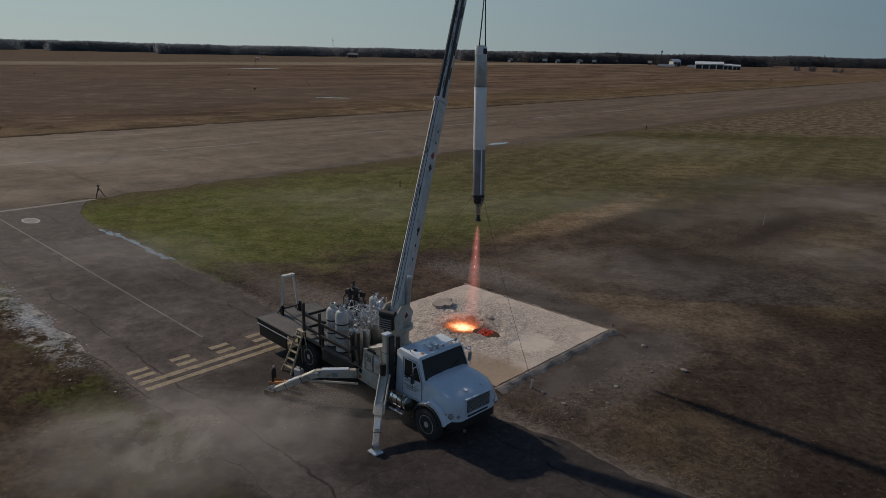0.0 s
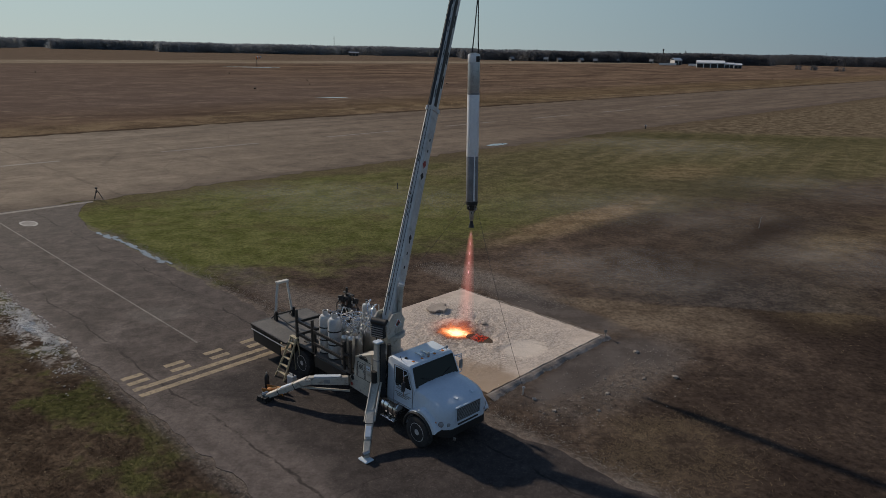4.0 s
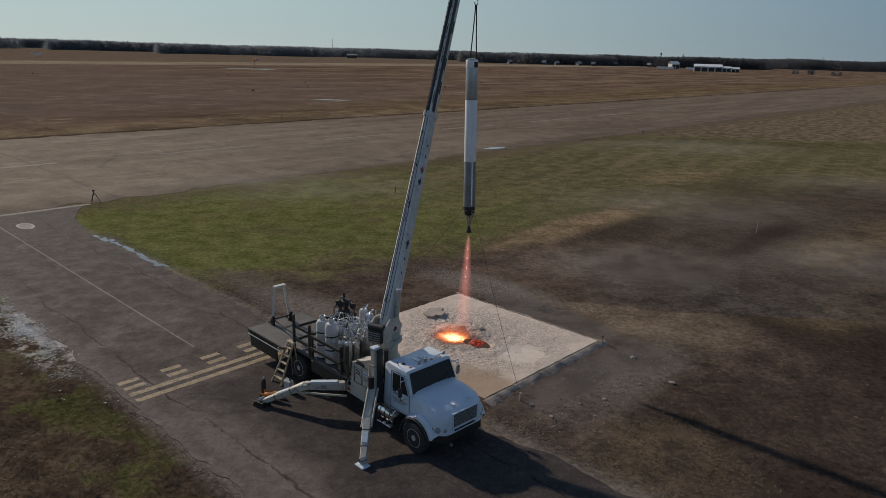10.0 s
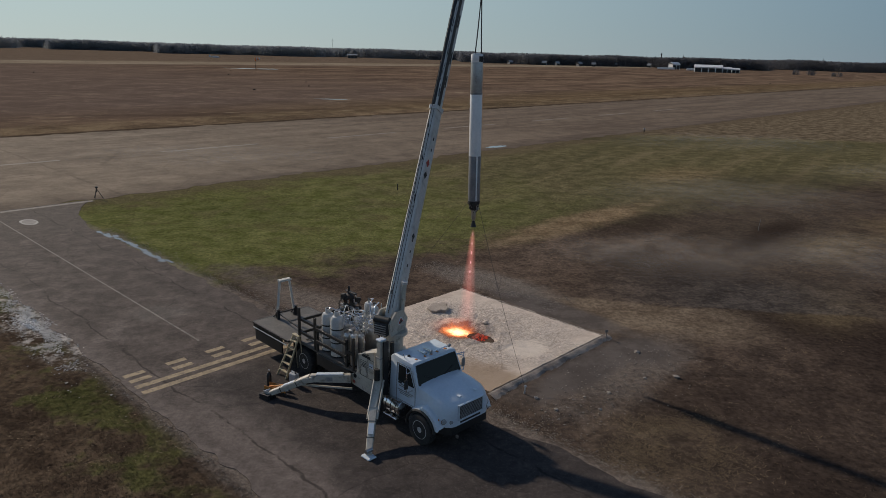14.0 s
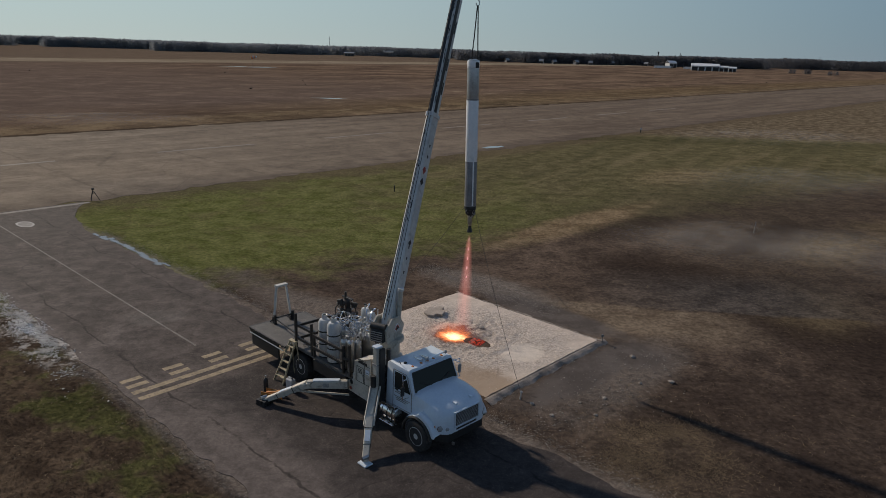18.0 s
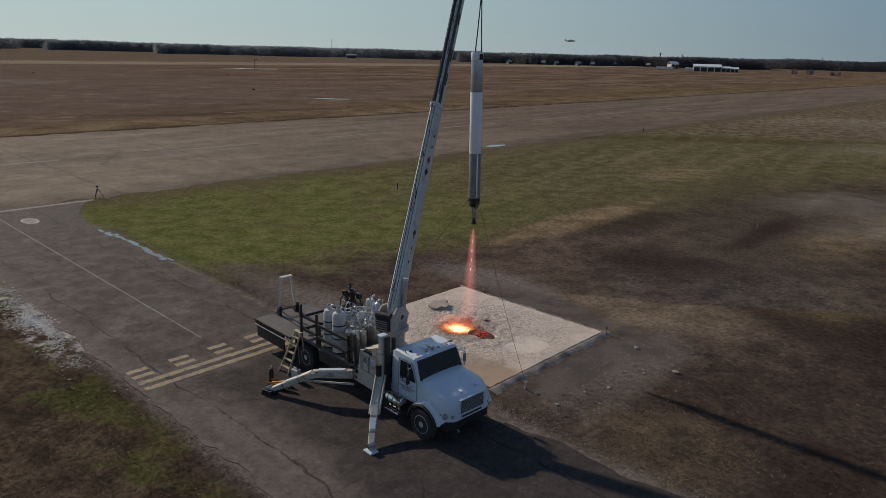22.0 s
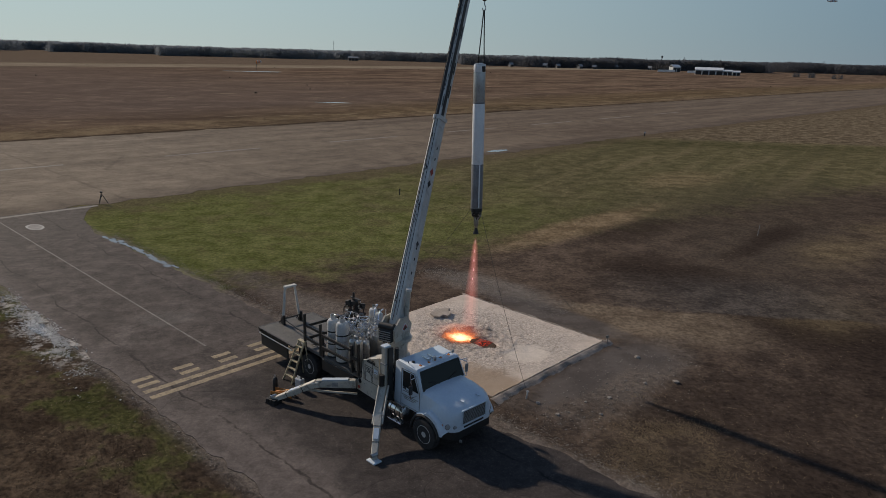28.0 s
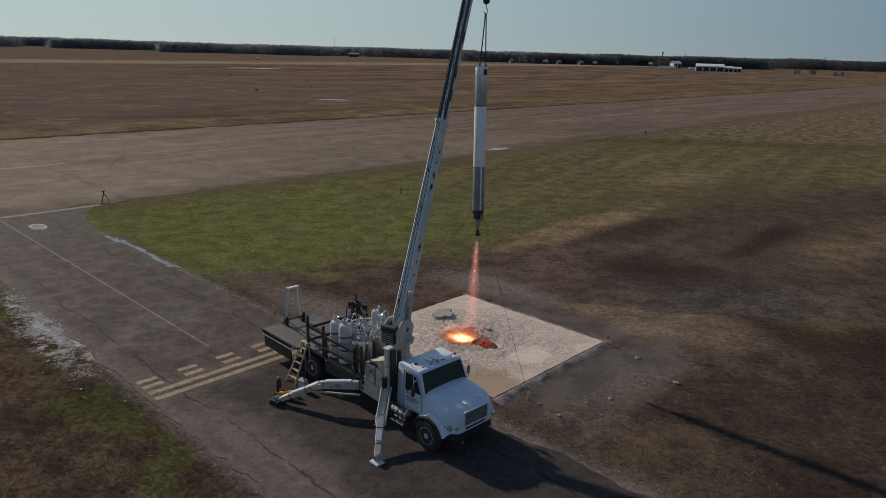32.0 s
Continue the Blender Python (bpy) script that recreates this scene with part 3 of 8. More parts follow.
def plume_material(name, col, strength, axis_len, fade_pow, streaks=0.5):
    """Hot gas that only adds light: fades along its length and is ragged."""
    n = Nodes(name)
    p = n.coord()
    sep = n.t.nodes.new("ShaderNodeSeparateXYZ")
    n.put(sep.inputs[0], p)
    u = n.m("DIVIDE", n.m("MULTIPLY", sep.outputs[2], -1.0), axis_len)
    fade = n.m("MULTIPLY", n.m("POWER", n.m("SUBTRACT", 1.0, n.m("MINIMUM", u, 0.999)), fade_pow), n.step(u, -0.02, 0.12))
    nz = n.noise(n.v("MULTIPLY", p, (6.0, 6.0, 1.6)), 1.0, 4, 0.6)
    amount = n.m("MULTIPLY", fade, n.m("ADD", 1.0 - streaks, n.m("MULTIPLY", nz, 2 * streaks)))
    tr, em, ad = n.t.nodes.new("ShaderNodeBsdfTransparent"), n.t.nodes.new("ShaderNodeEmission"), n.t.nodes.new("ShaderNodeAddShader")
    n.put(em.inputs["Color"], col), n.put(em.inputs["Strength"], n.m("MULTIPLY", amount, strength))
    n.put(ad.inputs[0], tr.outputs[0]), n.put(ad.inputs[1], em.outputs[0])
    n.put(n.out.inputs["Surface"], ad.outputs[0])
    return n.mat


GROUND, BLADES, ASPHALT, RUNWAY, PAD = ground_material(), ground_material(True), asphalt_material(), runway_material(), pad_material()
WATER, FIRE = water_material(), fire_material()
# White paint with the sky's blue in open shade mixed into its colour.
WHITE = surface("sky_tinted_white_paint", (0.53, 0.60, 0.67), (0.61, 0.67, 0.73), 2.0, 0.30, 0, 0.15, (0.45, 0.42, 0.38), 0.02)
BEIGE = surface("weathered_beige_paint", (0.40, 0.37, 0.31), (0.52, 0.48, 0.41), 2.5, 0.5, 0, 0.75, (0.14, 0.12, 0.095), 0.08)
BOOMW = surface("white_boom_paint", (0.50, 0.49, 0.465), (0.63, 0.62, 0.59), 1.5, 0.45, 0, 0.6, (0.26, 0.245, 0.22), 0.06)
DARK = surface("black_steel", (0.011, 0.011, 0.011), (0.022, 0.021, 0.020), 5.0, 0.55, 0.0, 0.2, (0.06, 0.052, 0.045), 0.15)
DECKM = surface("dusty_deck_plate", (0.060, 0.056, 0.052), (0.10, 0.092, 0.085), 2.0, 0.7, 0.0, 0.5, (0.17, 0.15, 0.13), 0.2)
RUBBER = surface("tyre_rubber", (0.018, 0.017, 0.017), (0.035, 0.032, 0.030), 8.0, 0.85, 0, 0.4, (0.12, 0.10, 0.085), 0.2)
CHROME = surface("polished_aluminium", (0.62, 0.62, 0.62), (0.75, 0.75, 0.75), 4.0, 0.22, 1.0, 0.2, (0.3, 0.28, 0.26), 0.04)
STEEL = surface("brushed_steel", (0.38, 0.38, 0.38), (0.52, 0.52, 0.51), 6.0, 0.35, 1.0, 0.3, (0.15, 0.13, 0.12), 0.06)
TANKW = surface("white_tank_paint", (0.42, 0.43, 0.43), (0.54, 0.54, 0.53), 3.0, 0.32, 0, 0.5, (0.35, 0.32, 0.28), 0.04)
ROCKETW = surface("white_rocket_skin", (0.70, 0.71, 0.72), (0.80, 0.80, 0.80), 1.5, 0.35, 0, 0.25, (0.42, 0.42, 0.42), 0.03)
ROCKETG = surface("bare_aluminium_skin", (0.34, 0.34, 0.34), (0.48, 0.48, 0.48), 3.0, 0.42, 0.9, 0.35, (0.16, 0.15, 0.14), 0.05)
ROCKETB = surface("frosted_grey_skin", (0.17, 0.17, 0.18), (0.26, 0.26, 0.27), 2.5, 0.5, 0.3, 0.4, (0.18, 0.18, 0.18), 0.05)
RIM = surface("dusty_alloy", (0.46, 0.45, 0.43), (0.62, 0.60, 0.57), 6.0, 0.4, 0.15, 0.4, (0.2, 0.17, 0.14), 0.06)
GLASS = glass_material("dark_cab_glass", (0.014, 0.018, 0.018))
GLASS.node_tree.nodes["Principled BSDF"].inputs["Specular IOR Level"].default_value = 0.2
LENS = glass_material("lamp_lens", (0.30, 0.31, 0.32), 0.1)
AMBER = glass_material("amber_lens", (0.5, 0.16, 0.02), 0.2)
YELLOW = surface("faded_yellow_paint", (0.21, 0.158, 0.092), (0.35, 0.268, 0.160), 4.0, 0.8, 0, 0.95, (0.10, 0.080, 0.066), 0.2)
WHITELINE = surface("worn_white_paint", (0.12, 0.104, 0.090), (0.20, 0.174, 0.150), 2.5, 0.85, 0, 0.95, (0.10, 0.088, 0.08), 0.2)
TIMBER = surface("pale_timber", (0.30, 0.25, 0.16), (0.42, 0.36, 0.24), 4.0, 0.7, 0, 0.3, (0.15, 0.12, 0.08), 0.15)
ORANGE = surface("orange_paint", (0.42, 0.16, 0.03), (0.55, 0.23, 0.05), 4.0, 0.5, 0, 0.4, (0.12, 0.07, 0.04), 0.1)
STONE = surface("pale_rubble", (0.20, 0.17, 0.145), (0.38, 0.34, 0.29), 4.0, 0.92, 0, 0.3, (0.10, 0.08, 0.065), 0.5)
ROPE = surface("dark_rope", (0.03, 0.028, 0.026), (0.06, 0.055, 0.05), 10, 0.9)
SIGNRED = surface("red_warning_plate", (0.30, 0.04, 0.03), (0.40, 0.06, 0.04), 5, 0.5)
RUSTY = surface("rusty_iron", (0.06, 0.035, 0.025), (0.12, 0.065, 0.042), 6, 0.8, 0, 0.4)
GREY = surface("grey_paint", (0.22, 0.22, 0.22), (0.30, 0.30, 0.29), 3, 0.5, 0, 0.4)


# ---- mesh helpers ----
def part(name, bm, material, parent=None, label="", smooth=False):
    me = bpy.data.meshes.new(name)
    bm.to_mesh(me)
    bm.free()
    me.materials.append(material)
    if smooth:
        me.polygons.foreach_set("use_smooth", [True] * len(me.polygons))
        me.set_sharp_from_angle(angle=radians(38))
    ob = new(name, me)
    ob.parent = parent
    if label:
        ob["label"] = label
    return ob


def thing(name, m, label, category, group="", kind=""):
    ob = new(name)
    ob.empty_display_size = 0.2
    ob.matrix_basis = m
    return tagged(ob, label, category, group, kind)


def box(bm, x0, x1, y0, y1, z0, z1, bevel=0.0, m=None):
    g = bmesh.ops.create_cube(bm, size=1.0)["verts"]
    t = Matrix.Translation(((x0 + x1) / 2, (y0 + y1) / 2, (z0 + z1) / 2)) @ Matrix.Diagonal((x1 - x0, y1 - y0, z1 - z0, 1))
    bmesh.ops.transform(bm, matrix=(m or Matrix()) @ t, verts=g)
    if bevel:
        es = list({e for v in g for e in v.link_edges})
        bmesh.ops.bevel(bm, geom=es, offset=bevel, segments=1, profile=0.7, affect="EDGES")
    return bm


def B(*a, **k):
    return box(bmesh.new(), *a, **k)


def along(p0, p1):
    p0, p1 = Vector(p0), Vector(p1)
    return Matrix.Translation((p0 + p1) / 2) @ (p1 - p0).to_track_quat("Z", "Y").to_matrix().to_4x4(), (p1 - p0).length


def cyl(bm, p0, p1, r0, r1=None, seg=12):
    m, d = along(p0, p1)
    bmesh.ops.create_cone(bm, cap_ends=True, segments=seg, radius1=r0, radius2=r0 if r1 is None else r1, depth=d, matrix=m)
    return bm


def C(*a, **k):
    return cyl(bmesh.new(), *a, **k)


def beam(bm, p0, p1, w, h, w1=None, h1=None, bevel=0.0):
    """A box beam from p0 to p1, tapering to w1 by h1; h lies in the upright plane."""
    p0, p1 = Vector(p0), Vector(p1)
    ax = (p1 - p0).normalized()
    side = ax.cross(Vector((0, 0, 1)))
    side = side.normalized() if side.length > 1e-4 else Vector((1, 0, 0))
    top = side.cross(ax).normalized()
    rows = []
    for p, ww, hh in ((p0, w, h), (p1, w1 or w, h1 or h)):
        rows.append([bm.verts.new(p + side * sx * ww / 2 + top * sz * hh / 2) for sx, sz in ((-1, -1), (1, -1), (1, 1), (-1, 1))])
    a, b = rows
    fs = [bm.faces.new((a[i], a[(i + 1) % 4], b[(i + 1) % 4], b[i])) for i in range(4)]
    fs += [bm.faces.new(a[::-1]), bm.faces.new(b)]
    bmesh.ops.recalc_face_normals(bm, faces=fs)
    if bevel:
        bmesh.ops.bevel(bm, geom=list({e for f in fs for e in f.edges}), offset=bevel, segments=1, affect="EDGES")
    return bm


def BEAM(*a, **k):
    return beam(bmesh.new(), *a, **k)


def lathe(bm, prof, seg=20, m=None):
    """A turned body from (radius, z) pairs."""
    rings = []
    for r, z in prof:
        rings.append([bm.verts.new((r * math.cos(2 * math.pi * i / seg), r * math.sin(2 * math.pi * i / seg), z)) for i in range(seg)])
    for a, b in zip(rings, rings[1:]):
        for i in range(seg):
            bm.faces.new((a[i], a[(i + 1) % seg], b[(i + 1) % seg], b[i]))
    bm.faces.new(rings[0][::-1])
    bm.faces.new(rings[-1])
    if m:
        bmesh.ops.transform(bm, matrix=m, verts=[v for r in rings for v in r])
    return bm


def LATHE(*a, **k):
    return lathe(bmesh.new(), *a, **k)


def tube(bm, pts, r, seg=6):
    pts = [Vector(p) for p in pts]
    rings = []
    for i, p in enumerate(pts):
        d = (pts[min(i + 1, len(pts) - 1)] - pts[max(i - 1, 0)]).normalized()
        q = d.to_track_quat("Z", "Y").to_matrix()
        rings.append([bm.verts.new(p + q @ Vector((r * math.cos(2 * math.pi * k / seg), r * math.sin(2 * math.pi * k / seg), 0))) for k in range(seg)])
    for a, b in zip(rings, rings[1:]):
        for k in range(seg):
            bm.faces.new((a[k], a[(k + 1) % seg], b[(k + 1) % seg], b[k]))
    bm.faces.new(rings[0][::-1])
    bm.faces.new(rings[-1])
    return bm


def TUBE(*a, **k):
    return tube(bmesh.new(), *a, **k)


def ring_pts(c, r, n=20, tilt=0.0):
    return [(c[0] + r * math.cos(2 * math.pi * i / n), c[1] + r * math.sin(2 * math.pi * i / n), c[2] + tilt * math.cos(2 * math.pi * i / n)) for i in range(n + 1)]


def loft(bm, sections, close=True, cap=True):
    rows = [[bm.verts.new(p) for p in sec] for sec in sections]
    k = len(rows[0])
    for a, b in zip(rows, rows[1:]):
        for i in range(k if close else k - 1):
            bm.faces.new((a[i], a[(i + 1) % k], b[(i + 1) % k], b[i]))
    if cap:
        bm.faces.new(rows[0][::-1])
        bm.faces.new(rows[-1])
    bmesh.ops.recalc_face_normals(bm, faces=bm.faces)
    return bm


def prism(bm, outline, axis, lo, hi):
    """An outline of (a, b) pairs pushed along one axis: 'y' takes (x, z), 'z' takes (x, y), 'x' takes (y, z)."""
    put = {"y": lambda a, b, c: (a, c, b), "z": lambda a, b, c: (a, b, c), "x": lambda a, b, c: (c, a, b)}[axis]
    return loft(bm, [[put(a, b, c) for a, b in outline] for c in (lo, hi)])


def PRISM(*a, **k):
    return prism(bmesh.new(), *a, **k)


def mesh_np(name, verts, faces, material, smooth=False):
    """A mesh from numpy arrays of triangles."""
    me = bpy.data.meshes.new(name)
    me.vertices.add(len(verts))
    me.vertices.foreach_set("co", np.asarray(verts, np.float32).ravel())
    me.loops.add(faces.size)
    me.loops.foreach_set("vertex_index", np.asarray(faces, np.int32).ravel())
    me.polygons.add(len(faces))
    me.polygons.foreach_set("loop_start", np.arange(0, faces.size, 3, dtype=np.int32))
    me.update(calc_edges=True)
    me.materials.append(material)
    return new(name, me)


# ---- ground, runway, taxiway ----
def make_ground():
    ring = np.concatenate([np.linspace(0, 40, 21), np.geomspace(44, 4600, 40)])
    ax = np.concatenate([-ring[:0:-1], ring])
    gx, gy = np.meshgrid(ax, ax + 25, indexing="ij")
    k = len(ax)
    gz = np.full_like(gx, -0.035)
    verts = np.stack([gx, gy, gz], -1).reshape(-1, 3)
    i, j = np.meshgrid(np.arange(k - 1), np.arange(k - 1), indexing="ij")
    a = (i * k + j).ravel()
    faces = np.concatenate([np.stack([a, a + k, a + k + 1], -1), np.stack([a, a + k + 1, a + 1], -1)])
    ob = mesh_np("ground", verts, faces, GROUND)
    tagged(ob, "flat winter airfield of green turf and brown dry grass", "ground", kind="structure")


def ragged_strip(name, s0, s1, q0, q1, z, material, wob, step, label, thick=0.05, flare=0.0):
    """A paved strip with broken edges along its two long sides."""
    long_q = (q1 - q0) > (s1 - s0)
    n = int(max(q1 - q0, s1 - s0) / step)
    bm = bmesh.new()
    rows = []
    for i in range(n + 1):
        f = i / n
        if long_q:
            q = q0 + (q1 - q0) * f
            wide = flare * max(0.0, (q - q1 + 10) / 10) ** 2.2
            a, b = (s0 - wide, q), (s1 + wide, q)
        else:
            s = s0 + (s1 - s0) * f
            a, b = (s, q0), (s, q1)
        j = [wob * (noise.noise((c[0] * 0.45, c[1] * 0.45, 3.0)) + 0.6 * noise.noise((c[0] * 1.7, c[1] * 1.7, 5.0))) for c in (a, b)]
        if long_q:
            pts = [site(a[0] + j[0], a[1]), site(b[0] + j[1], b[1])]
        else:
            pts = [site(a[0], a[1] + j[0]), site(b[0], b[1] + j[1])]
        row = [bm.verts.new((p.x, p.y, zz)) for p, zz in ((pts[0], z - thick), (pts[0], z), (pts[1], z), (pts[1], z - thick))]
        rows.append(row)
    for a, b in zip(rows, rows[1:]):
        for i in range(3):
            bm.faces.new((a[i], a[i + 1], b[i + 1], b[i]))
    bmesh.ops.recalc_face_normals(bm, faces=bm.faces)
    if sum(f.normal.z for f in bm.faces) < 0:
        bmesh.ops.reverse_faces(bm, faces=bm.faces)
    ob = part(name, bm, material)
    return tagged(ob, label, "pavement", kind="structure")


make_ground()
ragged_strip("runway", -900, 1500, 58.0, 103, -0.02, RUNWAY, 1.1, 1.0, "wide weathered brown concrete runway with streaks")
taxiway = ragged_strip("taxiway", 8.75, 16.75, -60, 58.0, -0.016, ASPHALT, 0.32, 0.3, "cracked dark asphalt taxiway with yellow bars", flare=3.0)


def quad_mark(name, s0, s1, q0, q1, material, parent, z=-0.0115, seg=6):
    bm = bmesh.new()
    jag = lambda v: 0.012 * noise.noise((v * 13.7, s0 * 3.1, q0 * 2.3))  # noqa: E731
    long_s = s1 - s0 > q1 - q0
    rows = []
    for i in range(seg + 1):
        f = i / seg
        if long_s:
            s = s0 + (s1 - s0) * f
            rows.append((site(s, q0 + jag(s), z), site(s, q1 + jag(s + 9), z)))
        else:
            q = q0 + (q1 - q0) * f
            rows.append((site(s0 + jag(q), q, z), site(s1 + jag(q + 9), q, z)))
    vs = [[bm.verts.new(p) for p in r] for r in rows]
    for a, b in zip(vs, vs[1:]):
        bm.faces.new((a[0], b[0], b[1], a[1]))
    bmesh.ops.recalc_face_normals(bm, faces=bm.faces)
    if sum(f.normal.z for f in bm.faces) < 0:
        bmesh.ops.reverse_faces(bm, faces=bm.faces)
    return part(name, bm, material, parent)


def markings():
    # hold-short bars: two solid lines, then two rows of dashes
    for q0 in (23.22, 23.79):
        quad_mark("solid_bar", 8.95, 16.6, q0, q0 + 0.28, YELLOW, taxiway, seg=30)
    for i in range(5):
        for q0 in (24.36, 24.92):
            s = 8.98 + 1.67 * i
            if s > 16:
                continue
            quad_mark("dash_bar", s, s + 0.80, q0, q0 + 0.28, YELLOW, taxiway)
    quad_mark("centre_line", 12.65, 12.74, 26.35, 57.0, WHITELINE, taxiway, seg=40)
    FAINTLINE = surface("faint_runway_paint", (0.17, 0.142, 0.112), (0.215, 0.18, 0.145), 0.6, 0.9, 0, 0.9, (0.11, 0.092, 0.072), 0.1)
    for s in np.arange(-60, 160, 24.0):
        quad_mark("runway_stripe", s, s + 13, 79.6, 80.3, FAINTLINE, bpy.data.objects["runway"], -0.0155)
    quad_mark("edge_stripe", 8.0, 20.0, 57.2, 57.7, WHITELINE, taxiway)
    # pale round cover set in the taxiway
    chalk = surface("chalk_white", (0.30, 0.285, 0.265), (0.42, 0.40, 0.375), 4, 0.9, 0, 0.5)
    for name, k0, k1, mat, z in (("cover_plate", 0.0, 0.78, surface("faded_grey_paint", (0.20, 0.185, 0.17), (0.27, 0.25, 0.23), 3, 0.9, 0, 0.5), -0.0125), ("cover_rim", 0.76, 1.0, chalk, -0.0085)):
        bm = bmesh.new()
        rings = []
        for k in (max(k0, 0.02), k1):
            ring = []
            for i in range(28):
                a = 2 * math.pi * i / 28
                kk = k * (1 + 0.10 * noise.noise((2 * math.cos(a), 2 * math.sin(a), k * 7)))
                p = site(14.08 + 0.52 * kk * math.cos(a), 53.05 + 0.98 * kk * math.sin(a), z)
                ring.append(bm.verts.new(p))
            rings.append(ring)
        for i in range(28):
            bm.faces.new((rings[0][i], rings[1][i], rings[1][(i + 1) % 28], rings[0][(i + 1) % 28]))
        bmesh.ops.recalc_face_normals(bm, faces=bm.faces)
        if sum(f.normal.z for f in bm.faces) < 0:
            bmesh.ops.reverse_faces(bm, faces=bm.faces)
        part(name, bm, mat, taxiway)


markings()


def puddle(outline_fn, c, label, z=-0.011, n=40):
    bm = bmesh.new()
    vs = []
    for i in range(n):
        a = 2 * math.pi * i / n
        s, q = outline_fn(a)
        r = 1 + 0.35 * noise.noise((math.cos(a) * 2 + c[1], math.sin(a) * 2, 1)) + 0.35 * noise.noise((math.cos(a) * 6 + c[0], math.sin(a) * 6, 4))
        p = site(c[0] + s * r, c[1] + q * r, z)
        vs.append(bm.verts.new(p))
    f = bm.faces.new(vs)
    if f.calc_center_median() and f.normal.z < 0:
        f.normal_flip()
    bmesh.ops.triangulate(bm, faces=[f])
    tagged(part("puddle", bm, WATER), label, "puddle", kind="structure")


def puddles():
    puddle(lambda a: (1.9 * math.cos(a), 0.8 * math.sin(a)), (73.3, 59.8), "shallow rain puddle at the runway edge")
    r = random.Random(8)
    for i in range(22):
        cq = 38.0 + 9.6 * (i + r.random()) / 22
        cs = 16.86 + r.uniform(-0.22, 0.16) - 0.25 * max(0.0, (cq - 45.5) / 2)
        w, d = r.uniform(0.07, 0.24), r.uniform(0.22, 0.62)
        puddle(lambda a, w=w, d=d: (w * math.cos(a), d * math.sin(a)), (cs, cq), "shallow rain puddle along the taxiway edge", z=-0.011 + 0.0004 * i, n=36)
    puddle(lambda a: (0.30 * math.cos(a), 1.1 * math.sin(a)), (8.2, 33.1), "shallow rain puddle in the verge gravel", n=64)


puddles()


# ---- concrete test pad ----
PAD_S, PAD_Q = (18.05, 25.85), (14.7, 23.2)
PIT = site(21.55, 19.3)
HOLE = site(21.8, 18.3)


def pad_height(p):
    d, h = (p - PIT).length, (p - HOLE)
    hx, hy = h.dot(E_S) / 0.42, h.dot(E_Q) / 0.62
    z = 0.09 + 0.006 * noise.noise(p * 1.3)
    rough = max(0.0, 1 - (d / 3.6) ** 2)
    chip = noise.noise(p * 1.7 + Vector((3, 1, 0))) + 0.6 * noise.noise(p * 4.1)
    ledge = math.floor(chip * 3.0) / 3.0
    z += min(1.0, 1.4 * rough) * (0.040 * ledge + 0.025 * noise.noise(p * 2.1) + 0.034 * noise.noise(p * 7.0))
    z -= 0.10 * math.exp(-(d / 0.8) ** 2)
    z += 0.05 * math.exp(-((d - 1.15) / 0.35) ** 2) * (0.6 + 0.8 * noise.noise(p * 3.3))
    z -= 0.42 * math.exp(-(hx * hx + hy * hy) ** 2)
    return z


def make_pad():
    k = 150
    bm = bmesh.new()
    g = [[None] * (k + 1) for _ in range(k + 1)]
    for i in range(k + 1):
        for j in range(k + 1):
            s = PAD_S[0] + (PAD_S[1] - PAD_S[0]) * i / k
            q = PAD_Q[0] + (PAD_Q[1] - PAD_Q[0]) * j / k
            edge = min(i, j, k - i, k - j)
            p = site(s, q)
            if edge == 0:
                p += Vector((noise.noise(p * 2.7), noise.noise(p * 2.7 + Vector((7, 0, 0))), 0)) * 0.05
            g[i][j] = bm.verts.new((p.x, p.y, pad_height(p)))
    for i in range(k):
        for j in range(k):
            bm.faces.new((g[i][j], g[i + 1][j], g[i + 1][j + 1], g[i][j + 1]))
    rim = [e for e in bm.edges if e.is_boundary]
    ext = bmesh.ops.extrude_edge_only(bm, edges=rim)["geom"]
    for v in ext:
        if isinstance(v, bmesh.types.BMVert):
            v.co.z = -0.05
    bmesh.ops.recalc_face_normals(bm, faces=bm.faces)
    if g[5][5].normal.z < 0:
        bmesh.ops.reverse_faces(bm, faces=bm.faces)
    ob = part("concrete_pad", bm, PAD, smooth=True)
    tagged(ob, "square pale concrete test pad, cratered and scorched by the jet", "concrete pad", kind="structure")


make_pad()


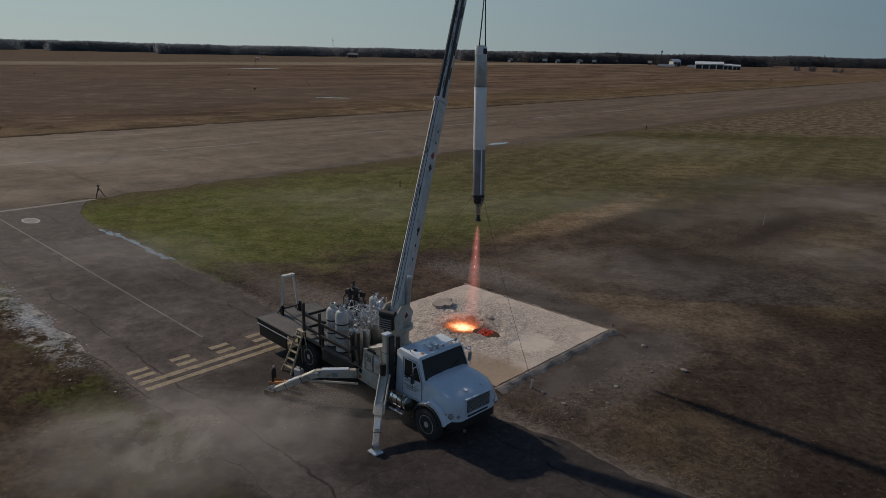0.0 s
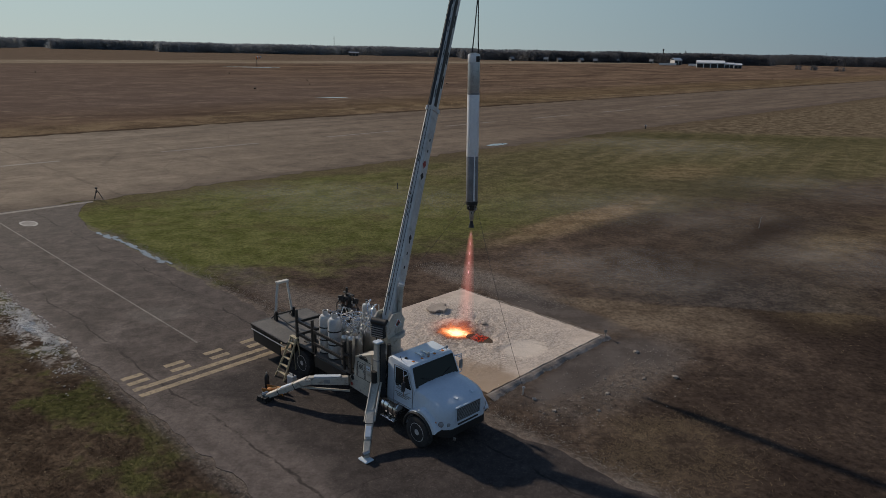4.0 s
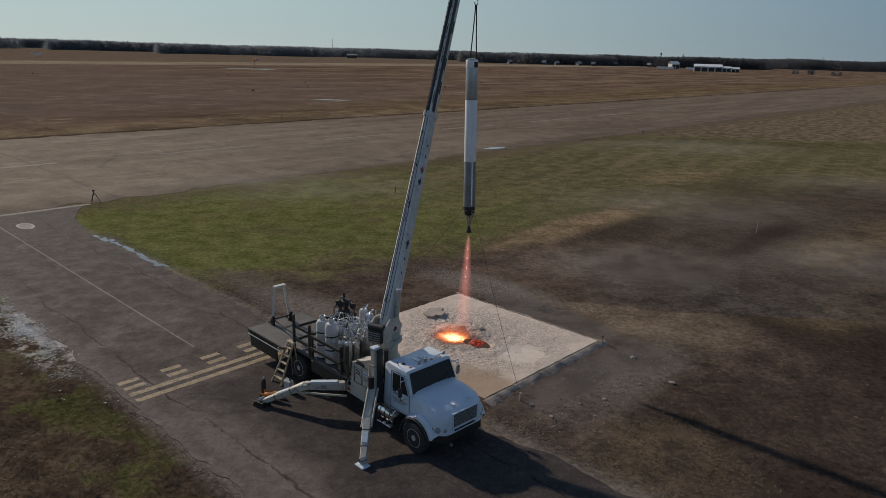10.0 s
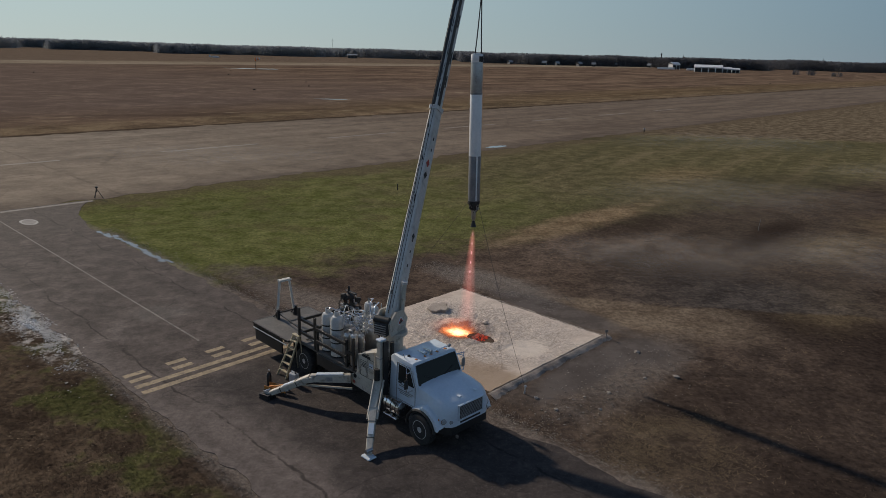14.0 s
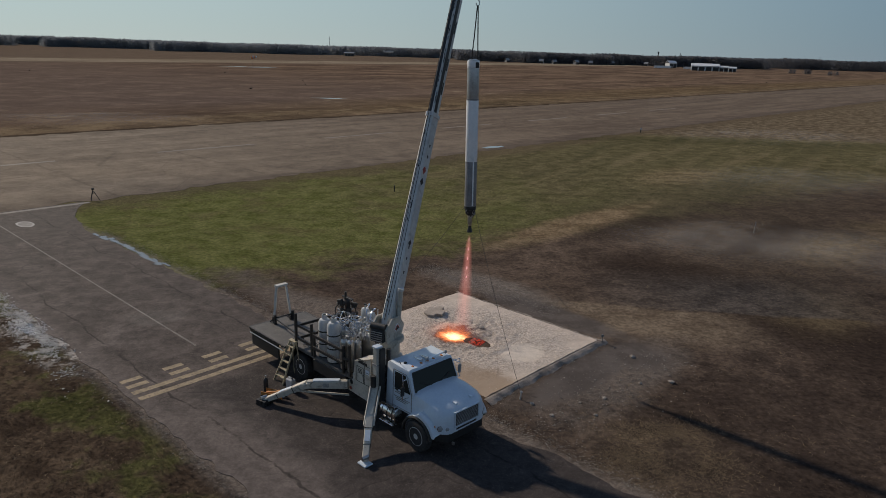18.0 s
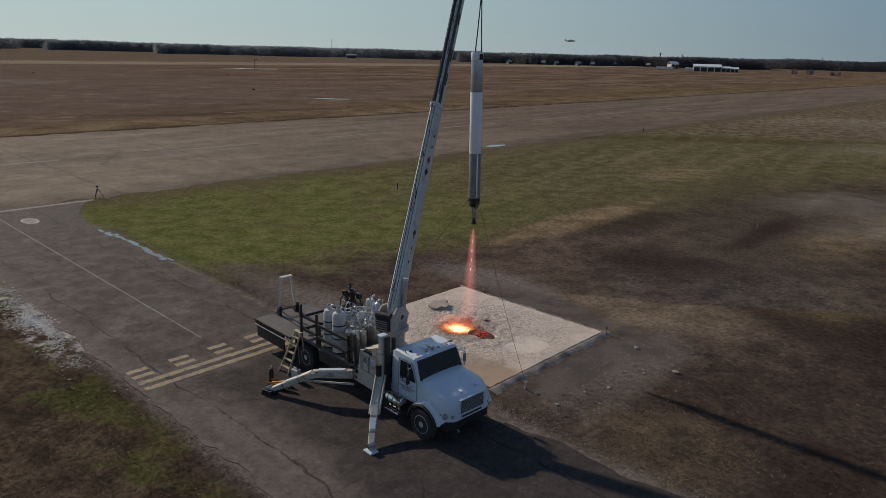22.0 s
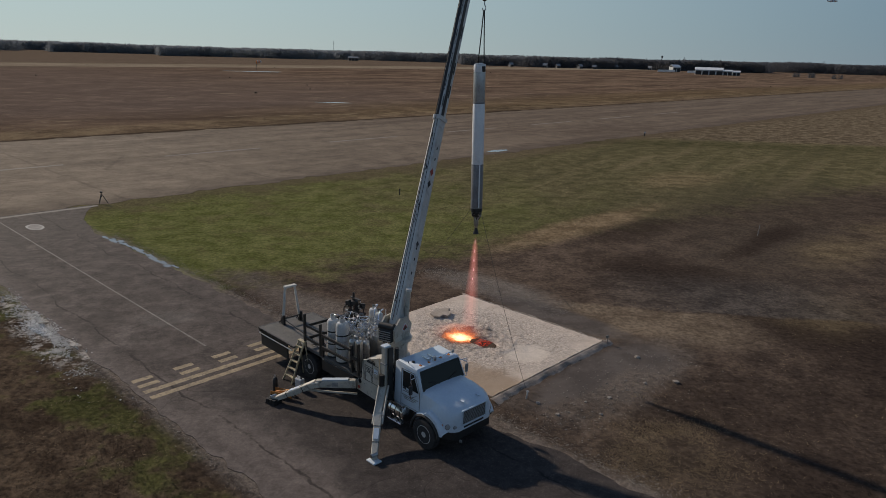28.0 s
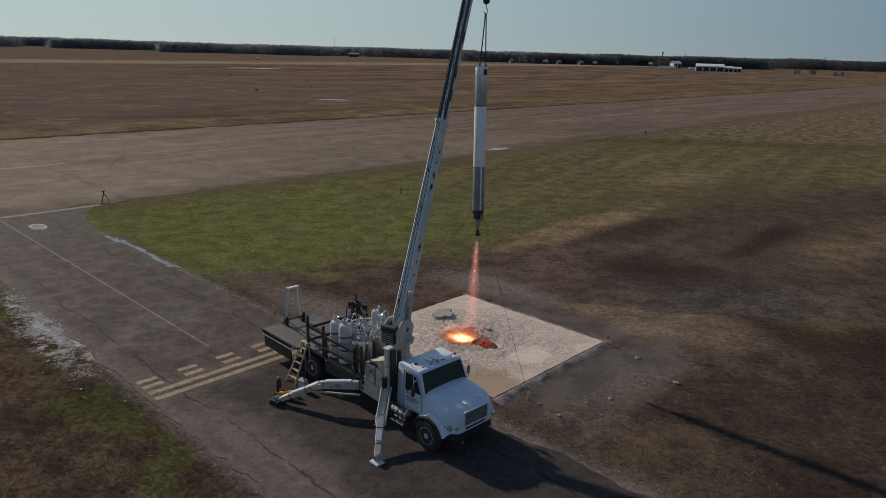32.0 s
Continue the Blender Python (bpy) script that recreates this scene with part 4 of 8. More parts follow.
def pad_berm():
    """Grit heaped against the near edges of the pad."""
    for name, s0, q0, s1, q1, ds, dq in (("pad_berm", 17.9, 14.66, 26.2, 14.66, 0, -1), ("pad_berm", 25.9, 14.5, 25.9, 23.4, 1, 0)):
        bm = bmesh.new()
        n = 120
        rows = []
        for i in range(n + 1):
            s, q = s0 + (s1 - s0) * i / n, q0 + (q1 - q0) * i / n
            w = 0.34 + 0.16 * noise.noise((s * 1.3, q * 1.3, 8)) + 0.10 * noise.noise((s * 5, q * 5, 2))
            row = []
            for f, h in ((0.0, 0.078), (0.25, 0.068), (0.6, 0.025), (1.0, -0.045)):
                p = site(s + ds * w * f, q + dq * w * f)
                row.append(bm.verts.new((p.x, p.y, h + (0.014 * noise.noise(p * 5) + 0.010 * noise.noise(p * 13) if f < 1 else 0))))
            rows.append(row)
        for a, b in zip(rows, rows[1:]):
            for i in range(3):
                bm.faces.new((a[i], a[i + 1], b[i + 1], b[i]))
        bmesh.ops.recalc_face_normals(bm, faces=bm.faces)
        if sum(f.normal.z for f in bm.faces) < 0:
            bmesh.ops.reverse_faces(bm, faces=bm.faces)
        tagged(part(name, bm, surface("heaped_grit", (0.17, 0.14, 0.118), (0.36, 0.305, 0.255), 3.0, 0.95, 0, 0.3, (0.07, 0.055, 0.045), 0.6, spec=0.1)), "low bank of broken concrete grit against the pad edge", "gravel", kind="structure")


pad_berm()


def stone_mesh(r, seed, flat=0.6):
    bm = bmesh.new()
    bmesh.ops.create_icosphere(bm, subdivisions=1, radius=r)
    for v in bm.verts:
        v.co *= 1 + 0.45 * noise.noise(v.co / r * 1.3 + Vector((seed * 3.1, 0, 0)))
        v.co.z *= flat
    return bm


def rubble():
    rnd = random.Random(4)
    # broken plates lifted out of the pad
    bm = bmesh.new()
    prism(bm, [(-0.60, -0.28), (-0.30, -0.52), (-0.02, -0.40), (0.20, -0.66), (0.52, -0.34), (0.44, -0.05), (0.66, 0.22), (0.36, 0.46), (0.10, 0.38), (-0.12, 0.60), (-0.38, 0.36), (-0.66, 0.16)], "z", 0, 0.12)
    ob = part("concrete_chunk", bm, surface("broken_concrete", (0.31, 0.26, 0.215), (0.43, 0.365, 0.305), 3.0, 0.92, 0, 0.4, (0.13, 0.105, 0.085), 0.4))
    ob.matrix_basis = Matrix.Translation((-0.30, 31.55, 0.11)) @ Euler((radians(5), radians(-7), radians(20))).to_matrix().to_4x4() @ Matrix.Diagonal((0.8, 0.8, 1.3, 1))
    tagged(ob, "broken tilted plate of concrete lying on the pad", "rubble")
    for i, (x, y, r) in enumerate(((9.2, 25.1, 0.15), (5.6, 22.3, 0.08), (5.2, 23.2, 0.06), (4.0, 22.2, 0.10), (8.25, 27.4, 0.15), (7.9, 24.9, 0.07), (6.6, 29.5, 0.10), (6.2, 23.6, 0.09), (3.4, 23.0, 0.10), (1.9, 29.9, 0.16), (0.8, 29.95, 0.13))):
        ob = part("stone", stone_mesh(r, i, 0.5), STONE, smooth=False)
        z = pad_height(Vector((x, y, 0))) if PAD_S[0] < Vector((x, y, 0)).dot(E_S) < PAD_S[1] and PAD_Q[0] < Vector((x, y, 0)).dot(E_Q) < PAD_Q[1] else -0.03
        ob.matrix_basis = pose(x, y, z + r * 0.2, 0, 0, rnd.uniform(0, 360))
        tagged(ob, "loose pale chunk of concrete lying in the gravel", "stone", "stones thrown round the pad")

    for i in range(46):
        s, q = rnd.uniform(18.2, 25.8), 14.62 - abs(rnd.gauss(0, 0.10))
        r = rnd.uniform(0.03, 0.085)
        ob = part("stone", stone_mesh(r, 20 + i, 0.5), STONE)
        p = site(s, q)
        ob.matrix_basis = pose(p.x, p.y, -0.035 + r * 0.25, 0, 0, rnd.uniform(0, 360))
        tagged(ob, "broken concrete crumb along the edge of the pad", "stone", "stones thrown round the pad")


rubble()


def scatter(name, n, place, size, material, label, seed, flat=0.55):
    """Loose stones, each a jittered octahedron."""
    r = np.random.default_rng(seed)
    base = np.array([(1, 0, 0), (-1, 0, 0), (0, 1, 0), (0, -1, 0), (0, 0, 1), (0, 0, -0.4)], float)
    tri = np.array([(0, 2, 4), (2, 1, 4), (1, 3, 4), (3, 0, 4), (2, 0, 5), (1, 2, 5), (3, 1, 5), (0, 3, 5)])
    pos = place(r, n)
    n = len(pos)
    sz = size[0] * (size[1] / size[0]) ** (r.random(n) ** 2.2)
    v = base[None] * r.uniform(0.6, 1.25, (n, 6, 3)) * sz[:, None, None] * np.array([1, 1, flat])
    a = r.uniform(0, 6.28, n)
    c, s = np.cos(a)[:, None], np.sin(a)[:, None]
    v = np.stack([v[..., 0] * c - v[..., 1] * s, v[..., 0] * s + v[..., 1] * c, v[..., 2]], -1) + pos[:, None]
    f = (tri[None] + 6 * np.arange(n)[:, None, None]).reshape(-1, 3)
    ob = mesh_np(name, v.reshape(-1, 3), f, material)
    return tagged(ob, label, "gravel", kind="stuff")


def sq_to_xy(s, q, z):
    return np.stack([s * E_S.x + q * E_Q.x, s * E_S.y + q * E_Q.y, np.broadcast_to(z, s.shape)], -1)


def pad_stones(r, n):
    d = np.abs(r.normal(0, 1.25, n)) + 0.3
    a = r.uniform(0, 6.28, n)
    s, q = 21.9 + d * np.cos(a), 19.2 + d * 1.2 * np.sin(a)
    ok = (s > PAD_S[0] + 0.1) & (s < PAD_S[1] - 0.1) & (q > PAD_Q[0] + 0.1) & (q < PAD_Q[1] - 0.1)
    s, q = s[ok], q[ok]
    z = np.array([pad_height(site(float(x), float(y))) for x, y in zip(s, q)])
    return sq_to_xy(s, q, z)


def verge_stones(r, n):
    k = n // 4
    s = np.concatenate([17.05 + np.abs(r.normal(0, 0.4, 2 * k)), 8.65 - np.abs(r.normal(0, 0.3, k)), r.normal(27.9, 0.6, k)])
    q = np.concatenate([r.uniform(0, 48, 2 * k), r.uniform(8, 40, k), r.uniform(18, 28, k)])
    s[2 * k + k // 3:3 * k] = 40.0 + r.random(len(s[2 * k + k // 3:3 * k]))
    ok = ~((s > PAD_S[0]) & (s < PAD_S[1]) & (q > PAD_Q[0]) & (q < PAD_Q[1])) & (s < 40)
    return sq_to_xy(s[ok], q[ok], -0.02)


def glint_stones(r, n):
    q = r.normal(33.0, 2.8, n)
    s = 8.25 + r.normal(0, 0.32, n) + 0.05 * (q - 33)
    clump = np.array([noise.noise((float(a) * 1.6, float(b) * 0.9, 2.0)) for a, b in zip(s, q)])
    ok = (s < 9.0) & (clump + r.normal(0, 0.12, n) > 0.0)
    return sq_to_xy(s[ok], q[ok], -0.015)


def apron_stones(r, n):
    s, q = r.uniform(18, 27, n), r.normal(11.9, 0.9, n)
    k = n // 3
    s[:k], q[:k] = r.uniform(18.2, 25.8, k), 14.6 - np.abs(r.normal(0, 0.16, k))
    ok = q < PAD_Q[0]
    return sq_to_xy(s[ok], q[ok], -0.02)


PADGRIT = surface("spalled_concrete", (0.40, 0.335, 0.28), (0.66, 0.57, 0.485), 4.0, 0.92, 0, 0.15, (0.2, 0.16, 0.13), 0.3)
scatter("spalled_grit", 11000, pad_stones, (0.008, 0.036), PADGRIT, "pale spalled concrete grit strewn round the crater", 1)
scatter("verge_gravel", 22000, verge_stones, (0.008, 0.032), STONE, "loose gravel along the taxiway edges", 2)
# Stones near-white so that the colour carries the wet gravel's glints.
GLINTSTONE = surface("wet_glint_gravel", (0.42, 0.40, 0.37), (0.66, 0.63, 0.59), 5.0, 0.45, 0, 0.3, (0.2, 0.18, 0.16), 0.2)
scatter("glint_gravel", 9000, glint_stones, (0.015, 0.06), GLINTSTONE, "wet gravel on the taxiway verge, its glitter painted near-white", 5)
scatter("apron_gravel", 1100, apron_stones, (0.012, 0.05), STONE, "grey gravel and broken stone beside the pad", 3)


# ---- grass ----
def tufts(name, n, place, height, width, material, label, seed, blades=3, lay=0.55):
    r = np.random.default_rng(seed)
    pos, scale = place(r, n)
    n = len(pos)
    pos = np.repeat(pos, blades, 0)
    k = len(pos)
    h = np.repeat(scale, blades) * r.uniform(height[0], height[1], k)
    a = r.uniform(0, 6.28, k)
    lean = r.normal(0, lay, (k, 2)) * h[:, None]
    w = r.uniform(width[0], width[1], k) * np.repeat(scale, blades)
    off = r.normal(0, 0.04, (k, 2)) * np.repeat(scale, blades)[:, None]
    side = np.stack([np.cos(a) * w, np.sin(a) * w, 0 * w], -1)
    p = pos + np.concatenate([off, np.zeros((k, 1))], 1)
    tip = p + np.concatenate([lean, h[:, None]], 1)
    v = np.stack([p - side, p + side, tip], 1).reshape(-1, 3)
    ob = mesh_np(name, v, np.arange(3 * k).reshape(-1, 3), material)
    return tagged(ob, label, "grass", kind="stuff")


def off_pavement(x, y):
    s, q = x * E_S.x + y * E_S.y, x * E_Q.x + y * E_Q.y
    on = ((s > 8.6) & (s < 17.2 + 3.0 * np.clip((q - 48) / 10, 0, 1) ** 2.2) & (q < 58)) | ((q > 57) & (q < 104)) | ((s > PAD_S[0] - 0.2) & (s < PAD_S[1] + 0.1) & (q > PAD_Q[0] - 0.1) & (q < PAD_Q[1] + 0.2))
    return ~on


def near_grass(r, n):
    d = 13 * (150 / 13) ** r.random(n)
    a = r.uniform(-0.68, 0.68, n)
    x, y = d * np.sin(a), d * np.cos(a)
    ok = off_pavement(x, y) & (r.random(n) < np.clip((150 - d) / 90, 0, 1))
    x, y, d = x[ok], y[ok], d[ok]
    s, q = x * E_S.x + y * E_S.y, x * E_Q.x + y * E_Q.y
    wob = 0.22 * np.sin(s * 2.1 + 1.3 * np.sin(q * 1.7)) + 0.16 * np.sin(q * 3.3 + 2 * np.sin(s * 2.9)) + r.normal(0, 0.12, len(s))
    bare = np.zeros(len(s), bool)
    for cs, cq, rs, rq in ((30, 14.6, 3.1, 5.1), (22.6, 13.2, 4.2, 1.5), (27.4, 18.6, 1.6, 5.0), (25.9, 12.8, 2.0, 2.0), (28.2, 23.0, 1.8, 4.0), (19.0, 23.5, 1.5, 8.0)):
        bare |= np.hypot((s - cs) / rs, (q - cq) / rq) + wob < 1
    ok = ~bare | (r.random(len(x)) < 0.05)
    worn = (q + 0.25 * s < 36) & (s > 17)
    ok &= ~worn | (r.random(len(x)) < 0.40)
    low = np.where(worn, 0.62, 1.0)[ok]
    x, y, d = x[ok], y[ok], d[ok]
    tall = np.where((q + 0.25 * s > 36) & (s > 17) & (s < 90), 0.6, np.where(s < 9, 0.72, 1.0))[ok]
    return np.stack([x, y, np.full_like(x, -0.035)], -1), (0.8 + d / 90) * low * tall


def brush(r, n):
    s, q = r.uniform(-80, 420, n), 103.5 + np.abs(r.normal(0, 34, n))
    clump = np.array([noise.noise((float(a) * 0.05, float(b) * 0.12, 0)) for a, b in zip(s, q)])
    ok = clump > -0.05
    return sq_to_xy(s[ok], q[ok], -0.035), 0.5 + 1.2 * np.clip(clump[ok] + 0.2, 0, 1)


tufts("grass", 300000, near_grass, (0.012, 0.052), (0.006, 0.018), BLADES, "short winter grass, green and straw-coloured", 11)
def straw(r, n):
    a, b = int(n * 0.5), int(n * 0.75)
    s, q = r.uniform(17.5, 48, n), r.uniform(-4, 30, n)
    ang, rad = r.uniform(0, 6.28, a), np.abs(r.normal(0, 0.62, a))
    s[:a], q[:a] = 19.5 + 3.0 * rad * np.cos(ang), 8.4 + 2.6 * rad * np.sin(ang)
    s[a:b], q[a:b] = r.uniform(0.5, 8.5, b - a), r.uniform(8, 36, b - a)
    clump = np.sin(s * 1.9 + 2 * np.sin(q * 1.3)) + np.sin(q * 2.3 + 1.7 * np.sin(s * 0.9)) + r.normal(0, 0.9, n)
    ok = (clump > 0.2) & (s > 17.3) | (clump > 0.6) & (s < 8.6)
    for cs, cq, rs, rq in ((22.6, 13.2, 4.0, 1.5), (27.4, 18.6, 1.6, 5.0), (25.9, 12.8, 2.0, 2.0)):
        ok &= np.hypot((s - cs) / rs, (q - cq) / rq) > 1
    ok &= ~((s > PAD_S[0] - 0.1) & (s < PAD_S[1] + 0.1) & (q > PAD_Q[0] - 0.1) & (q < PAD_Q[1] + 0.1))
    return sq_to_xy(s[ok], q[ok], -0.03), np.full(int(ok.sum()), 1.0)


STRAW = surface("dry_straw", (0.15, 0.104, 0.058), (0.26, 0.186, 0.104), 1.0, 0.9, 0, 0.0, bump=0)
tufts("dry_straw", 34000, straw, (0.012, 0.04), (0.005, 0.012), STRAW, "loose bleached straw lying on the brown ground", 14, 2, 2.2)
tufts("tall_dry_grass", 60000, brush, (0.04, 0.13), (0.010, 0.030), BLADES, "tall rust-brown dry grass beyond the runway", 12)


# ---- crane truck: x ahead, y to its left ----
TRUCK = pose(0.224, 20.50, -0.016, 0, 0, -45.3)


def wheel(truck, x, y, r=0.52, w=0.28, turn=0.0, dual=False):
    """One wheel; y is its outer face."""
    sgn = 1 if y > 0 else -1
    m = pose(x, y, r, 0, 0, turn) @ pose(0, 0, 0, -90 * sgn, 0, 0)
    tyre = LATHE([(r * 0.60, -w), (r * 0.86, -w * 1.0), (r * 0.97, -w * 0.93), (r, -w * 0.8), (r, -w * 0.2), (r * 0.97, -w * 0.07), (r * 0.86, 0.0), (r * 0.60, -0.01)], 28)
    for i in range(28):
        a = 2 * math.pi * i / 28
        box(tyre, r * 0.985, r * 1.015, -0.025, 0.025, -w * 0.85, -w * 0.15, m=Matrix.Rotation(a, 4, "Z"))
    ob = part("wheel", tyre, RUBBER, truck, "black truck tyre on a steel rim", True)
    ob.matrix_basis = m
    rim = LATHE([(r * 0.61, -w * 0.9), (r * 0.61, -0.012), (r * 0.57, -0.005), (r * 0.54, -0.06), (r * 0.30, -0.10 if not dual else -0.16), (r * 0.26, -0.02), (r * 0.12, 0.0)], 24)
    part("rim", rim, RIM, ob, "polished metal rim", True)
    for i in range(8):
        a = 2 * math.pi * i / 8
        part("wheel_nut", C((r * 0.36 * math.cos(a), r * 0.36 * math.sin(a), -0.12), (r * 0.36 * math.cos(a), r * 0.36 * math.sin(a), -0.05), 0.018, seg=6), STEEL, ob)
    if dual:
        inner = LATHE([(r * 0.6, -2.15 * w), (r * 0.9, -2.15 * w), (r, -2.0 * w), (r, -1.3 * w), (r * 0.9, -1.15 * w), (r * 0.6, -1.15 * w)], 24)
        part("inner_tyre", inner, RUBBER, ob, "", True)
    return ob


def section(x, w, zb, zs, zt, inset, crown):
    """A hood section: foot, shoulder, crown."""
    return [(x, -w, zb), (x, -w, zs), (x, -w + inset * 0.35, zs + (zt - zs) * 0.72), (x, -w + inset, zt), (x, -w * 0.4, zt + crown), (x, 0, zt + crown * 1.15),
            (x, w * 0.4, zt + crown), (x, w - inset, zt), (x, w - inset * 0.35, zs + (zt - zs) * 0.72), (x, w, zs), (x, w, zb)]


def make_truck():
    t = thing("crane_truck", TRUCK, "white conventional-cab truck carrying a hydraulic crane, parked with outriggers down", "truck")
    # cab shell
    cab = bmesh.new()
    prof = [(-0.53, 0.95), (-0.53, 1.78), (-0.76, 2.35), (-0.84, 2.45), (-1.75, 2.50), (-1.88, 2.42), (-1.92, 0.95)]
    rows = []
    for y, k in ((-1.02, 0), (-1.0, 1), (-0.93, 2), (0.93, 2), (1.0, 1), (1.02, 0)):
        rows.append([(x + (0.03 if k == 0 and x < -1 else 0), y * (1.0 - 0.05 * max(0, z - 1.8) / 0.8), z - (0.10 if k == 0 and z > 2.3 else 0.03 if k == 1 and z > 2.3 else 0)) for x, z in prof])
    loft(cab, rows)
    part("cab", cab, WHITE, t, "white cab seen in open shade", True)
    # windscreen in two panes with a post
    ws = [(-0.53, 1.775), (-0.765, 2.362)]
    off = Vector((0.012, 0, 0.006))
    for y0, y1 in ((-0.94, 0.94),):
        bm = bmesh.new()
        (xa, za), (xb, zb) = ws
        k = 0.94
        vs = [Vector((xa, y0, za)), Vector((xa, y1, za)), Vector((xb, y1 * k, zb)), Vector((xb, y0 * k, zb))]
        loft(bm, [[v + off * 0.1 for v in vs], [v + off for v in vs]])
        glass = part("windscreen", bm, GLASS, t, "dark glossy one-piece windscreen")
        seal = bmesh.new()
        for i in range(4):
            beam(seal, vs[i] + off, vs[(i + 1) % 4] + off, 0.025, 0.02)
        part("window_seal", seal, DARK, glass)
        for sgn in (-1, 1):
            part("wiper", BEAM(vs[0].lerp(vs[1], 0.5 + 0.06 * sgn) + off * 2, vs[0].lerp(vs[1], 0.5 + 0.34 * sgn).lerp(vs[3].lerp(vs[2], 0.5 + 0.34 * sgn), 0.35) + off * 2, 0.02, 0.02), DARK, glass)
    for sgn in (-1, 1):
        y = 1.012 * sgn
        bm = PRISM([(-0.70, 1.66), (-0.95, 2.22), (-1.46, 2.22), (-1.46, 1.66)], "y", y - 0.012, y + 0.012)
        bmesh.ops.transform(bm, matrix=Matrix.Shear("XZ", 4, (0, 0)), verts=bm.verts)
        for v in bm.verts:
            v.co.y = (1.022 if abs(v.co.y) > abs(y) else 1.0) * sgn * (1.0 - 0.05 * max(0, v.co.z - 1.8) / 0.8)
        part("side_window", bm, GLASS, t, "dark door window")
        door = bmesh.new()
        for a, b in (((-0.62, 1.0), (-0.62, 1.68)), ((-0.62, 1.68), (-0.90, 2.28)), ((-0.90, 2.28), (-1.54, 2.28)), ((-1.54, 2.28), (-1.54, 1.0)), ((-1.54, 1.0), (-0.62, 1.0))):
            yy = lambda z: sgn * (1.018 * (1.0 - 0.05 * max(0, z - 1.8) / 0.8) + 0.004)  # noqa: E731
            beam(door, (a[0], yy(a[1]), a[1]), (b[0], yy(b[1]), b[1]), 0.016, 0.022)
        d = part("door_seam", door, GREY, t)
        part("door_handle", B(-1.44, -1.30, y - 0.03, y + 0.03, 1.60, 1.64, 0.008), DARK, t)
        lettering = bmesh.new()
        for i, (x0, x1, z) in enumerate(((-1.42, -0.98, 1.50), (-1.34, -1.02, 1.56), (-1.48, -0.70, 1.36), (-1.40, -0.78, 1.30), (-1.36, -0.90, 1.24))):
            box(lettering, x0, x1, y + sgn * 0.012 - 0.004, y + sgn * 0.012 + 0.004, z, z + 0.028)
        part("door_lettering", lettering, GREY, t, "small dark lettering on the door")
        # mirror with tubular bracket
        mir = TUBE([(-0.82, sgn * 0.98, 2.20), (-0.72, sgn * 1.30, 2.24), (-0.72, sgn * 1.32, 1.58), (-0.76, sgn * 1.02, 1.54)], 0.02)
        tube(mir, [(-1.1, sgn * 0.99, 2.24), (-0.72, sgn * 1.31, 2.1)], 0.016)
        tube(mir, [(-1.05, sgn * 1.02, 1.62), (-0.72, sgn * 1.31, 1.75)], 0.016)
        mb = part("mirror_bracket", mir, CHROME, t, "bright tubular mirror bracket", True)
        part("mirror", B(-0.76, -0.71, sgn * 1.31 - 0.075, sgn * 1.31 + 0.075, 1.70, 2.02, 0.015), DARK if sgn < 0 else GREY, mb)
    # hood tapering to the grille
    hood = bmesh.new()
    loft(hood, [section(-0.54, 1.02, 1.12, 1.50, 1.80, 0.18, 0.03), section(-0.10, 1.06, 1.14, 1.45, 1.78, 0.24, 0.04), section(0.38, 1.10, 1.06, 1.34, 1.69, 0.34, 0.03),
                section(0.60, 1.06, 0.88, 1.22, 1.62, 0.36, 0.03), section(0.76, 0.96, 0.84, 1.15, 1.57, 0.32, 0.02), section(0.86, 0.80, 0.82, 1.12, 1.52, 0.22, 0.01), section(0.90, 0.68, 0.82, 1.10, 1.49, 0.14, 0.0)])
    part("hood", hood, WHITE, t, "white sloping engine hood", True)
    part("hood_vent", B(-0.30, -0.16, -1.015, -1.0, 1.46, 1.49), DARK, t)
    for y in (-0.3, 0.42):
        part("hood_scoop", B(0.56, 0.74, y - 0.05, y + 0.05, 1.645, 1.69, 0.015), WHITE, t)
    # fenders over the front wheels
    for sgn in (-1, 1):
        f = bmesh.new()
        arcs = []
        for k in range(13):
            a = math.pi * (0.10 + 0.90 * k / 12)
            cx, cz = -0.10 + 0.66 * math.cos(a), 0.50 + 0.66 * math.sin(a)
            top = 0.70 + (0.12 if k < 6 else 0.0)
            ox, oz = -0.10 + top * math.cos(a), 0.52 + top * math.sin(a)
            arcs.append([(cx, sgn * 0.56, cz), (cx, sgn * 1.24, cz), (ox, sgn * 1.25, oz - 0.03), (ox + 0.02, sgn * 1.18, oz + 0.04), (ox, sgn * 0.56, oz + 0.06)])
        loft(f, arcs)
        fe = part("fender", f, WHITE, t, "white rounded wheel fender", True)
        lip = TUBE([(-0.10 + 0.655 * math.cos(math.pi * (0.06 + 0.94 * k / 12)), sgn * 1.25, 0.50 + 0.655 * math.sin(math.pi * (0.06 + 0.94 * k / 12))) for k in range(13)], 0.05)
        part("fender_lip", lip, DARK, fe, "", True)
        for y, r in ((0.80, 0.085), (0.66, 0.06)):
            lamp = part("headlight", LATHE([(r, 0), (r * 0.95, 0.03), (r * 0.6, 0.045), (0.01, 0.05)], 16), LENS, t, "round glass headlight", True)
            lamp.matrix_basis = pose(0.83, sgn * (y + 0.14), 1.00, 0, 90, 20 * sgn) if y < 0.7 else pose(0.70, sgn * 0.99, 1.03, 0, 90, 38 * sgn)
